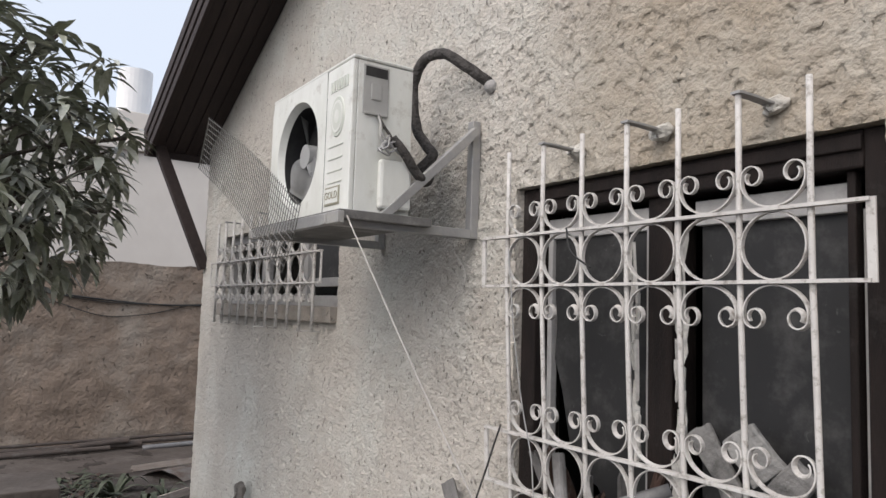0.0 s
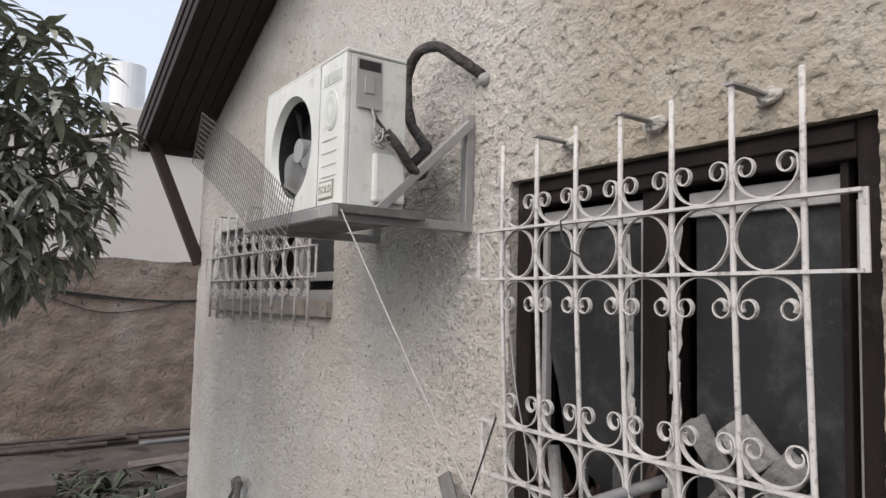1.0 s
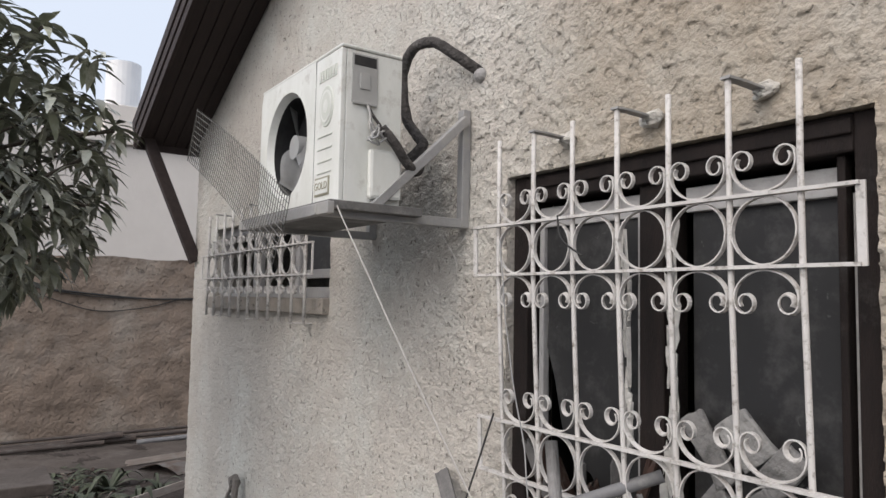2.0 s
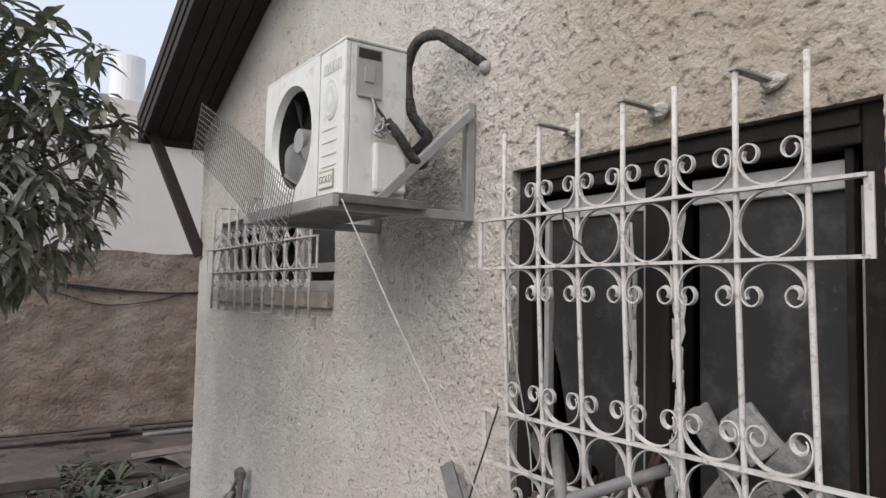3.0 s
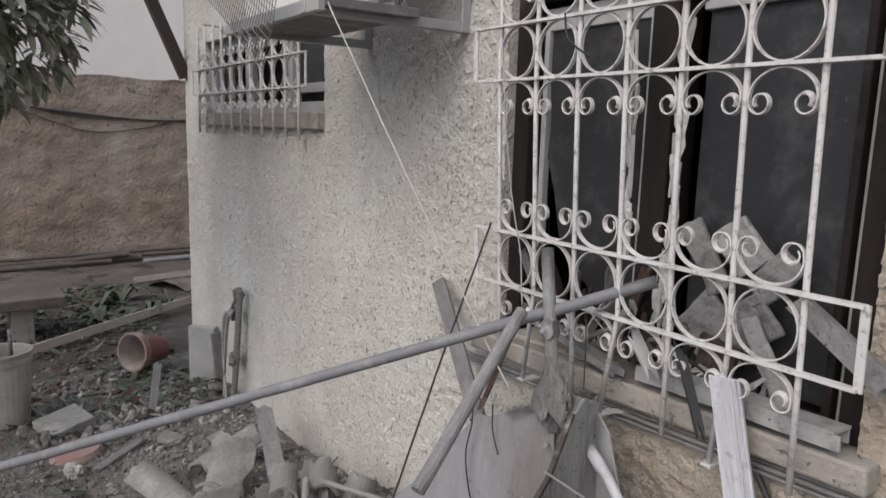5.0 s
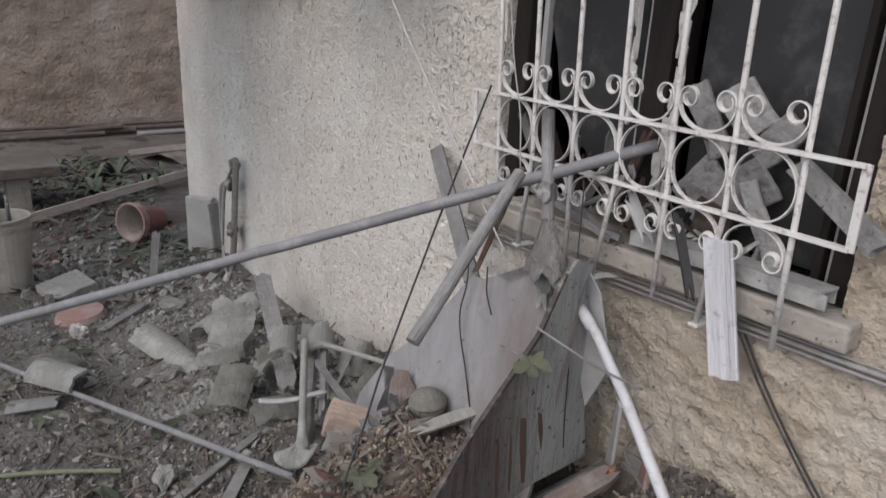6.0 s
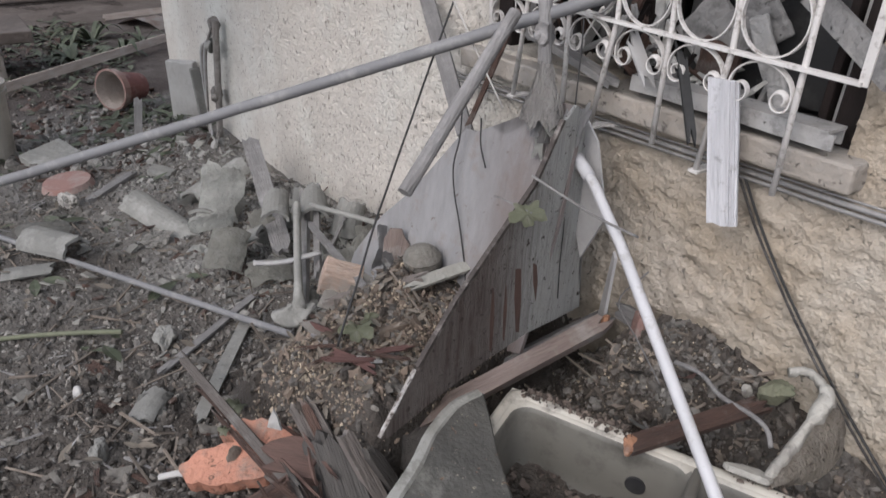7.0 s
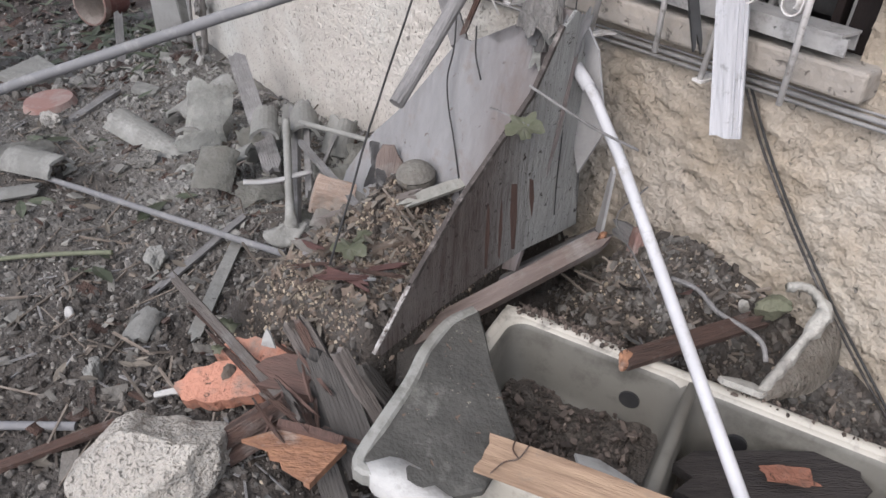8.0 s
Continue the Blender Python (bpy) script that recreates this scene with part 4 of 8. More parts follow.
def plank(name, p, q, w, h, material, label, category="plank", seed=1, turn=0.0, jag=0.03, group=""):
    """A board from p to q with splintered ends and uneven edges."""
    p, q = Vector(p), Vector(q)
    n = (q - p).length
    r = random.Random(seed)
    bm = bmesh.new()
    zs = span(0, n, max(0.04, n / 14))
    cols = 5
    rings = []
    ja = [r.uniform(-jag, jag) for _ in range(cols)]
    jb = [r.uniform(-jag, jag) for _ in range(cols)]
    for i, z in enumerate(zs):
        row = []
        for side in (1, -1):
            for c in range(cols) if side == 1 else range(cols - 1, -1, -1):
                u = (c / (cols - 1) - 0.5) * w * (1 + 0.06 * nz(z, seed, c, 4))
                e = ja[c] if i == 0 else jb[c] if i == len(zs) - 1 else 0
                row.append(bm.verts.new((u, side * h / 2 * (1 + 0.15 * nz(z, c, seed, 9)) + 0.006 * nz(z, seed, 0, 2.5), z + e)))
        rings.append(row)
    k = len(rings[0])
    for a, b in zip(rings, rings[1:]):
        for i in range(k):
            bm.faces.new((a[i], a[(i + 1) % k], b[(i + 1) % k], b[i]))
    for rg, fl in ((rings[0], True), (rings[-1], False)):
        for c in range(cols - 1):
            f = (rg[c], rg[c + 1], rg[k - 2 - c], rg[k - 1 - c])
            bm.faces.new(f if not fl else f[::-1])
    bmesh.ops.recalc_face_normals(bm, faces=bm.faces[:])
    return solo(name, bm, material, label, category, between(p, q) @ Matrix.Rotation(radians(turn), 4, "Z"), group=group)


def lump(name, c, size, seed, material, label, category, sub=3, rough=0.35, rot=None):
    bm = bmesh.new()
    chunk(bm, (0, 0, 0), size, seed, sub + 1, rough, rot)
    for v in bm.verts:
        v.co *= 1 + 0.05 * noise.noise(v.co * (0.35 / min(size))) + 0.03 * noise.noise(v.co * (0.9 / min(size)))
    return solo(name, bm, material, label, category, Matrix.Translation(c))


def shell_tile(name, c, rx, ry, rz, length, radius, arc, seed, label, group="broken roof tiles", material=None):
    """A broken piece of a barrel roof tile: an arched plate with jagged ends."""
    r = random.Random(seed)
    bm = bmesh.new()
    na, nl = 10, 6
    t = 0.014
    ja = [0.10 * length * nz(i * 0.35, seed, 0, 1) + r.uniform(-0.012, 0.012) * length for i in range(na + 1)]
    jb = [0.22 * length * nz(i * 0.3, seed, 5, 1) + r.uniform(-0.02, 0.02) * length for i in range(na + 1)]
    lay = []
    for rad in (radius, radius - t):
        g = []
        for i in range(na + 1):
            a = radians(90 - arc / 2 + arc * i / na)
            g.append([bm.verts.new((rad * math.cos(a) * (1 - 0.12 * k / nl), length * (k / nl - 0.5) + (ja[i] * (1 - k / nl) + jb[i] * k / nl), rad * math.sin(a) - radius * math.cos(radians(arc / 2)))) for k in range(nl + 1)])
        lay.append(g)
    for g, fl in ((lay[0], False), (lay[1], True)):
        for i in range(na):
            for k in range(nl):
                f = (g[i][k], g[i][k + 1], g[i + 1][k + 1], g[i + 1][k])
                bm.faces.new(f if not fl else f[::-1])
    o, n2 = lay
    for i in range(na):
        bm.faces.new((o[i][0], o[i + 1][0], n2[i + 1][0], n2[i][0]))
        bm.faces.new((o[i + 1][nl], o[i][nl], n2[i][nl], n2[i + 1][nl]))
    for k in range(nl):
        bm.faces.new((o[0][k + 1], o[0][k], n2[0][k], n2[0][k + 1]))
        bm.faces.new((o[na][k], o[na][k + 1], n2[na][k + 1], n2[na][k]))
    bmesh.ops.recalc_face_normals(bm, faces=bm.faces[:])
    return solo(name, bm, material or M_FCEM, label, "roof tile", pose(*c, rx, ry, rz), group=group)


def torn_sheet(name, m, w, h, seed, material, label, category="sheet", curve=0.15, thick=0.008, jag=0.16, wave=0.04, group=""):
    """A torn-off piece of board or tile: bowed, dented, with a ragged outline; it stands on its lower edge."""
    bm = bmesh.new()
    n, k = 12, 12
    g = []
    for j in range(k + 1):
        row = []
        for i in range(n + 1):
            u, v = 2 * i / n - 1, 2 * j / k - 1
            a = math.atan2(v, u)
            e = max(abs(u), abs(v))
            f = 1 - e ** 3 * (jag * (0.5 + nz(math.cos(a) * 1.2, math.sin(a) * 1.2, seed * 3.1, 1.3)) + 0.5 * jag * abs(nz(a, seed, 2, 4)) + 0.18 * jag * nz(a, seed, 7, 11))
            x, z = u * f * w / 2, v * f * h / 2
            row.append(bm.verts.new((x, curve * w * (u * u - 0.4) + wave * w * nz(u, v, seed * 1.7, 1.4), z + h / 2)))
        g.append(row)
    for ra, rb in zip(g, g[1:]):
        for i in range(n):
            bm.faces.new((ra[i], ra[i + 1], rb[i + 1], rb[i]))
    bmesh.ops.solidify(bm, geom=bm.faces[:], thickness=thick)
    return solo(name, bm, material, label, category, m, group=group)


def facing(x, y, z, lean=0, roll=0, turn=0):
    """Stands at a place with its broad side to the south-east."""
    return Matrix.Translation((x, y, z)) @ Matrix.Rotation(radians(62 + turn), 4, "Z") @ Matrix.Rotation(radians(-lean), 4, "X") @ Matrix.Rotation(radians(roll), 4, "Y")


# long pipe stuck through the grille, and the crossing poles
pole("metal_pipe", (-1.87, -2.68, -0.155), (0.955, -0.055, 1.332), 0.0165, M_STEELPIPE, "long dusty grey metal pipe thrust through the window grille", "pipe", 14)
pole("ground_pipe", (-1.95, -1.71, -0.12), (0.191, -0.746, 0.09), 0.0125, M_STEELPIPE, "thin grey pipe lying across the rubble", "pipe", 10)
pole("wooden_pole", (0.885, -0.735, 0.905), (0.752, -0.335, 1.24), 0.017, M_GREYWOOD, "round grey wooden pole leaning on the grille", "pole", 12)
pole("broken_post", (0.855, -0.292, 0.93), (0.709, -0.215, 1.392), 0.018, M_GREYWOOD, "broken grey post standing before the window", "post", 12)
lump("post_knot", (0.775, -0.25, 1.185), (0.028, 0.026, 0.05), 21, M_GREYWOOD, "splintered knot of wood and plaster on the post", "wood", 2)
bm = bmesh.new()
rows = []
for i in range(9):
    t = i / 8
    row = []
    for k in range(15):
        a = radians(-170 + 190 * k / 14)
        rr = 0.019 + 0.044 * t ** 1.5 * (1 + 0.7 * nz(k * 0.5, t, 3, 1.1)) + 0.008 * nz(k, t * 4, 0, 0.8)
        row.append(bm.verts.new((rr * math.cos(a) * 1.15, rr * math.sin(a) * 0.7, -0.135 * t - (0.06 * abs(nz(k * 0.7, 2, 0, 1.3)) if i == 8 else 0.01 * nz(k, i, 5, 0.7)))))
    rows.append(row)
for ra, rb in zip(rows, rows[1:]):
    for k in range(14):
        bm.faces.new((ra[k], ra[k + 1], rb[k + 1], rb[k]))
bmesh.ops.solidify(bm, geom=bm.faces[:], thickness=0.004)
solo("plaster_skirt", bm, mat("torn_plaster_sleeve", (0.42, 0.405, 0.385), 0.92, (0.27, 0.255, 0.24), 16, 0.8, 60, stretch=(3, 3, 1)), "torn grey plaster sleeve flaring out at the post's foot", "plaster", Matrix.Translation((0.836, -0.298, 1.135)) @ Matrix.Rotation(radians(-8), 4, "Y"), smooth=True)
plank("leaning_board", (-0.05, -0.05, 1.135), (0.52, -0.285, 0.845), 0.052, 0.014, M_GREYWOOD, "narrow grey board leaning on the stucco", "board", 3, 40, 0.008)
plank("leaning_stick", (0.60, -0.20, 1.19), (0.50, -0.27, 0.85), 0.018, 0.014, M_BROWNWOOD, "thin brown stick leaning by the grille", "stick", 4)
plank("brown_batten", (0.46, -0.04, 1.12), (0.84, -0.06, 1.06), 0.045, 0.02, M_GREYWOOD, "dusty grey batten lying along the sill", "batten", 5)

# white bent pipe
wp = thing("bent_pipe", "white plastic pipe bent at the top, leaning across the sink", "pipe")
bm = bmesh.new()
pts = curve_pts([(0.908, -0.247, 0.965), (0.925, -0.250, 0.925), (0.962, -0.256, 0.902), (1.02, -0.268, 0.875), (1.10, -0.292, 0.826), (1.165, -0.310, 0.786)], 4)
line = [Vector((1.165, -0.310, 0.786)).lerp(Vector((1.80, -0.575, 0.435)), t) for t in span(0, 1, 0.1)]
tube(bm, pts + line[1:], 0.0135, 10)
part("tube", bm, M_WHITEPIPE, wp, smooth=True)
bm = bmesh.new()
tube(bm, [(0.935, -0.252, 0.915), (0.965, -0.257, 0.901), (1.0, -0.264, 0.884)], 0.0165, 10)
part("bend_wrap", bm, M_WHITEPIPE, wp, "crumpled tape at the bend", smooth=True)

# grey board standing behind, torn outline
bm = bmesh.new()
outl = [(0.02, 0.10), (0.05, 0.24), (0.185, 0.444), (0.335, 0.60), (0.44, 0.74), (0.535, 0.868), (0.58, 0.872), (0.64, 0.905), (0.70, 0.900), (0.76, 0.945), (0.80, 1.0), (0.85, 1.035), (0.93, 1.045), (0.955, 0.96), (0.97, 0.75), (0.96, 0.35), (0.6, 0.20)]
prism(bm, outl, 0.012)
bmesh.ops.triangulate(bm, faces=[f for f in bm.faces if len(f.verts) > 4])
tagged(solo("laminate_sheet", bm, M_GREYBOARD, "torn pale grey laminate panel standing in the rubble", "panel", Matrix.Translation((0, -0.275, 0.95)) @ Matrix.Rotation(radians(-11), 4, "X") @ Matrix.Translation((0, 0, -0.95))))
bm = bmesh.new()
prism(bm, [(0.90, 1.02), (0.965, 0.955), (1.03, 0.77), (1.0, 0.70), (0.965, 0.62), (0.93, 0.7)], 0.006)
solo("grey_flap", bm, M_ALU, "loose flap of grey sheet beside the board", "sheet", Matrix.Translation((0, -0.21, 0)))
bm = bmesh.new()
prism(bm, [(0.0, 0.0), (0.045, 0.01), (0.05, 0.21), (0.03, 0.22)], 0.008)
solo("metal_strip", bm, M_ALU, "pale upright metal strip behind the board", "metal strip", Matrix.Translation((0.99, -0.12, 0.42)) @ Matrix.Rotation(radians(-30), 4, "Z"))

# dark weathered board, pointed
M_OLDEDGE = mat("torn_ply_edge", (0.075, 0.064, 0.058), 0.9, (0.04, 0.034, 0.031), 30, 0.6, 60, dust=(0.24, 0.22, 0.205), dscale=25, damt=0.25)
brd = thing("weathered_board", "dark weathered plywood board broken to a point, leaning across the rubble", "board", Matrix.Translation((0.93, -0.2, 0)) @ Matrix.Rotation(math.atan2(-1, 0.25), 4, "Z"))
bm = bmesh.new()
outl = [(-0.075, 0.40), (-0.03, 0.56), (-0.02, 0.72), (0.01, 0.86), (0.06, 1.035), (0.10, 1.06), (0.145, 1.03), (0.245, 0.895), (0.40, 0.785), (0.52, 0.70), (0.66, 0.565), (0.762, 0.462), (0.742, 0.448), (0.55, 0.46), (0.40, 0.462), (0.20, 0.45), (0.05, 0.42)]
prism(bm, outl, 0.009)
bmesh.ops.triangulate(bm, faces=[f for f in bm.faces if len(f.verts) > 4])
part("board", bm, M_VENEER, brd)
bm = bmesh.new()
sweep(bm, [(0.15, 0, 1.035), (0.245, 0, 0.90), (0.40, 0, 0.79), (0.52, 0, 0.705), (0.645, 0, 0.588)], flat(0.0115, 0.010))
part("edge_strip", bm, M_OLDEDGE, brd, "torn brown edge strip")
bm = bmesh.new()
r = random.Random(88)
tip = [Vector((0.652, 0.0, 0.585)).lerp(Vector((0.763, 0.0, 0.463)), t) for t in span(0, 1, 0.05)]
prism(bm, [(p.x + 0.001, p.z + 0.001) for p in tip] + [(p.x - w * 0.75, p.z - w * 0.66) for p in reversed(tip[1:-1]) for w in (r.choice((0.0, 0.001, 0.002, 0.005)),)], 0.0104)
bmesh.ops.triangulate(bm, faces=[f for f in bm.faces if len(f.verts) > 4])
part("bare_edge", bm, mat("chipped_pale_edge", (0.44, 0.43, 0.41), 0.85, (0.09, 0.072, 0.062), 34, 0.6, 80, pits=((0.08, 0.065, 0.055), 70, 0.35, 0.45)), brd, "chipped pale bare edge")
M_STREAK = mat("bare_brown_wood", (0.115, 0.07, 0.057), 0.88, (0.072, 0.046, 0.038), 8, 0.4, 40, stretch=(8, 8, 1))
for outl in ([(0.298, 0.691), (0.273, 0.681), (0.257, 0.584), (0.25, 0.476), (0.266, 0.485), (0.289, 0.599)], [(0.219, 0.674), (0.2, 0.661), (0.185, 0.603), (0.184, 0.542), (0.208, 0.613)],
             *([(x, z1), (x - w, z1 - 0.02), (x - 0.8 * w - 0.012, (z0 + z1) / 2), (x - 0.5 * w - 0.016, z0), (x - 0.010, z0 + 0.015), (x - 0.002, (z0 + z1) / 2)] for x, z0, z1, w in ((0.39, 0.475, 0.68, 0.009), (0.335, 0.48, 0.67, 0.006)))):
    bm = bmesh.new()
    prism(bm, outl, 0.0105)
    part("bare_streak", bm, M_STREAK, brd, "dark brown streak of bare veneer")
M_OLDWOOD = mat("old_dark_timber", (0.135, 0.118, 0.107), 0.9, (0.085, 0.074, 0.067), 5, 0.5, 25, stretch=(8, 8, 0.8), dust=(0.20, 0.19, 0.178), dscale=7, damt=0.4, vary=0.25)
M_DARKTIMBER = mat("damp_dark_timber", (0.042, 0.038, 0.035), 0.8, (0.072, 0.067, 0.061), 5, 0.6, 25, stretch=(8, 8, 0.8), dust=(0.10, 0.096, 0.088), dscale=7, damt=0.12, vary=0.2)
M_PINKWOOD = mat("pinkish_timber", (0.20, 0.16, 0.142), 0.9, (0.13, 0.102, 0.09), 5, 0.4, 25, stretch=(7, 7, 0.8), dust=(0.27, 0.255, 0.24), dscale=6, damt=0.4)
plank("red_plank", (0.965, -0.80, 0.285), (1.052, -0.178, 0.435), 0.05, 0.035, M_PINKWOOD, "pinkish brown timber lying under the board", seed=8, turn=20)
lump("orange_wood_end", (1.055, -0.172, 0.442), (0.022, 0.012, 0.018), 35, M_RUSTPANEL, "orange splintered end of the pinkish timber", "wood", 2)
plank("dark_plank", (0.86, -0.72, 0.22), (0.97, -0.06, 0.37), 0.05, 0.03, M_GREYWOOD, "grey timber wedged under the board", seed=9, turn=60)
plank("wall_plank", (1.02, -0.07, 0.43), (1.32, -0.05, 0.40), 0.05, 0.02, M_GREYWOOD, "grey timber end beside the stucco", seed=10, turn=70)
lump("brown_shard", (1.13, -0.10, 0.42), (0.06, 0.03, 0.08), 31, M_TERRA, "brown ceramic shard in the rubble behind the sink", "shard", 2)

# ---- double-bowl ceramic sink ----
SINK = Matrix.Translation((1.113, -0.557, 0.425)) @ Matrix.Rotation(radians(24.4), 4, "Z") @ Matrix.Rotation(radians(2), 4, "X")
sink = thing("kitchen_sink", "cream ceramic double-bowl kitchen sink lying in rubble, half full of debris", "sink", SINK)
SL_, SD, BW = 0.92, 0.46, 0.46
bm = bmesh.new()


def rrect(x0, x1, y0, y1, r, n):
    out = []
    for cx, cy, a0 in ((x1 - r, y1 - r, 0), (x0 + r, y1 - r, 90), (x0 + r, y0 + r, 180), (x1 - r, y0 + r, 270)):
        for i in range(n):
            a = radians(a0 + 90 * i / (n - 1))
            out.append((cx + r * math.cos(a), cy + r * math.sin(a)))
    return out


for b in range(2):
    x0, x1 = b * BW, (b + 1) * BW
    hx0, hx1 = x0 + (0.028 if b == 0 else 0.004), x1 - (0.004 if b == 0 else 0.028)
    prev = None
    for inset, z, r in ((-0.006, 0.0, 0.05), (0.004, -0.006, 0.048), (0.01, -0.02, 0.046), (0.022, -0.15, 0.05), (0.032, -0.185, 0.055), (0.06, -0.205, 0.06)):
        loop = [bm.verts.new((x, y, z)) for x, y in rrect(hx0 + inset, hx1 - inset, -SD + 0.03 + inset, -0.028 - inset, r, 7)]
        if prev is None:
            top = loop
        else:
            for i in range(len(loop)):
                j = (i + 1) % len(loop)
                bm.faces.new((prev[i], prev[j], loop[j], loop[i]))
        prev = loop
    bm.faces.new(prev[::-1])
    cx, cy = (x0 + x1) / 2, -SD / 2
    ring_o = []
    for v in top:
        dx, dy = v.co.x - cx, v.co.y - cy
        k = min((BW / 2) / max(abs(dx), 1e-6), (SD / 2) / max(abs(dy), 1e-6))
        ring_o.append(bm.verts.new((cx + dx * k, cy + dy * k, 0.0)))
    for i in range(len(top)):
        j = (i + 1) % len(top)
        bm.faces.new((ring_o[i], ring_o[j], top[j], top[i]))
basin = part("basin", bm, M_CREAM_SHADED, sink, smooth=True)
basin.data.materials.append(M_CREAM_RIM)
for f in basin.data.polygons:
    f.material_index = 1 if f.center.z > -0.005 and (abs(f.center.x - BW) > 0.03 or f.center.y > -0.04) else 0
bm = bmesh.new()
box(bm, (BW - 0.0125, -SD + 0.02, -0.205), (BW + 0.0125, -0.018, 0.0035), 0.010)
part("divider", bm, M_CREAM_SHADED, sink, "rounded divider between the bowls", smooth=True)
bm = bmesh.new()
lo_ = None
for o, z in ((-0.025, -0.014), (-0.023, -0.001), (-0.017, 0.006), (-0.007, 0.008), (0.0, 0.004), (0.003, -0.008), (0.0, -0.22)):
    loop = [bm.verts.new((x, y, z)) for x, y in rrect(-o, SL_ + o, -SD - o, o, 0.03, 5)]
    if lo_:
        for i in range(len(loop)):
            j = (i + 1) % len(loop)
            bm.faces.new((lo_[j], lo_[i], loop[i], loop[j]))
    lo_ = loop
bmesh.ops.recalc_face_normals(bm, faces=bm.faces[:])
part("rim", bm, M_CREAM_RIM, sink, "pale glazed outer rim", smooth=True)
# solid dark discs on the rear wall paint the holes' shade
for x in (0.341, 0.580):
    bm = bmesh.new()
    bmesh.ops.create_cone(bm, cap_ends=True, segments=24, radius1=0.024, radius2=0.024, depth=0.006)
    bmesh.ops.transform(bm, verts=bm.verts[:], matrix=Matrix.Translation((x, -0.0465, -0.10)) @ Matrix.Rotation(radians(90), 4, "X"))
    part("overflow_hole", bm, M_RECESSDARK, sink, "dark disc standing for the shade in the round overflow hole")


M_SOIL = mat("dark_soil", (0.055, 0.046, 0.038), 0.97, (0.11, 0.095, 0.08), 14, 1.0, 90, dist=0.02)
for b in range(2):
    ob = grid_mesh("sink_rubble", span(b * BW + (0.046 if b == 0 else 0.028), (b + 1) * BW - (0.028 if b == 0 else 0.046), 0.014), span(-SD + 0.045, -0.042, 0.014), lambda u, v: (u, v, -0.165 + 0.05 * max(0, (-v - 0.05)) + 0.03 * nz(u, v, b, 7) + 0.012 * nz(u, v, b, 22) + 0.014 * nz(u, v, 4, 60)), M_SOIL)
    ob.matrix_world = SINK
    tagged(ob, "dark earth and grit lying in the sink bowl", "rubble", kind="stuff")

# broken ceramic slab beside the sink
sh = thing("ceramic_slab", "broken soiled ceramic slab with white worn edge", "ceramic shard")
P = [(1.112, -0.650), (1.19, -0.690), (1.268, -0.733), (1.36, -0.775), (1.442, -0.812), (1.50, -0.94), (1.47, -1.02), (1.325, -1.092), (1.278, -1.005), (1.222, -0.905), (1.168, -0.83), (1.122, -0.735)]
bm = bmesh.new()
lo1 = [bm.verts.new((x, y, 0.455 - 0.06 * (x - 1.1) - 0.02)) for x, y in P]
hi1 = [bm.verts.new((x, y, 0.455 - 0.06 * (x - 1.1) + 0.010 * nz(x, y, 1, 20))) for x, y in P]
bm.faces.new(hi1[::-1])
bm.faces.new(lo1)
for i in range(len(P)):
    j = (i + 1) % len(P)
    bm.faces.new((lo1[j], lo1[i], hi1[i], hi1[j]))
bmesh.ops.recalc_face_normals(bm, faces=bm.faces[:])
bmesh.ops.bevel(bm, geom=bm.edges[:], offset=0.004, segments=1, affect="EDGES")
part("slab", bm, M_GREYCER, sh)
bm = bmesh.new()
sweep(bm, curve_pts([(1.352, -1.082, 0.434), (1.325, -1.092, 0.436), (1.275, -1.006, 0.443), (1.219, -0.907, 0.447), (1.165, -0.832, 0.45), (1.122, -0.738, 0.452), (1.116, -0.66, 0.45)], 4), [(-0.018, -0.03), (0.006, -0.03), (0.008, 0.002), (0.001, 0.008), (-0.012, 0.007), (-0.020, 0.002)])
part("edge", bm, mat("worn_ceramic_edge", (0.30, 0.30, 0.28), 0.6, (0.20, 0.198, 0.18), 9, 0.3, 40, dust=(0.13, 0.128, 0.112), dscale=16, damt=0.4), sh, "worn pale edge")
bm = bmesh.new()
B = [(1.332, -1.094), (1.375, -1.101), (1.432, -1.075), (1.478, -1.022), (1.486, -0.995), (1.452, -1.005), (1.425, -1.012), (1.402, -1.008), (1.38, -1.018), (1.362, -1.028), (1.345, -1.045)]
lo1 = [bm.verts.new((x, y, 0.40)) for x, y in B]
hi1 = [bm.verts.new((x, y, 0.458 - 0.06 * (x - 1.1) + 0.004 * nz(x, y, 1, 30))) for x, y in B]
bm.faces.new(hi1[::-1])
for i in range(len(B)):
    j = (i + 1) % len(B)
    bm.faces.new((lo1[j], lo1[i], hi1[i], hi1[j]))
bmesh.ops.recalc_face_normals(bm, faces=bm.faces[:])
bmesh.ops.bevel(bm, geom=bm.edges[:], offset=0.004, segments=2, affect="EDGES")
part("bare_corner", bm, M_WHITECER, sh, "bare white ceramic corner", smooth=True)

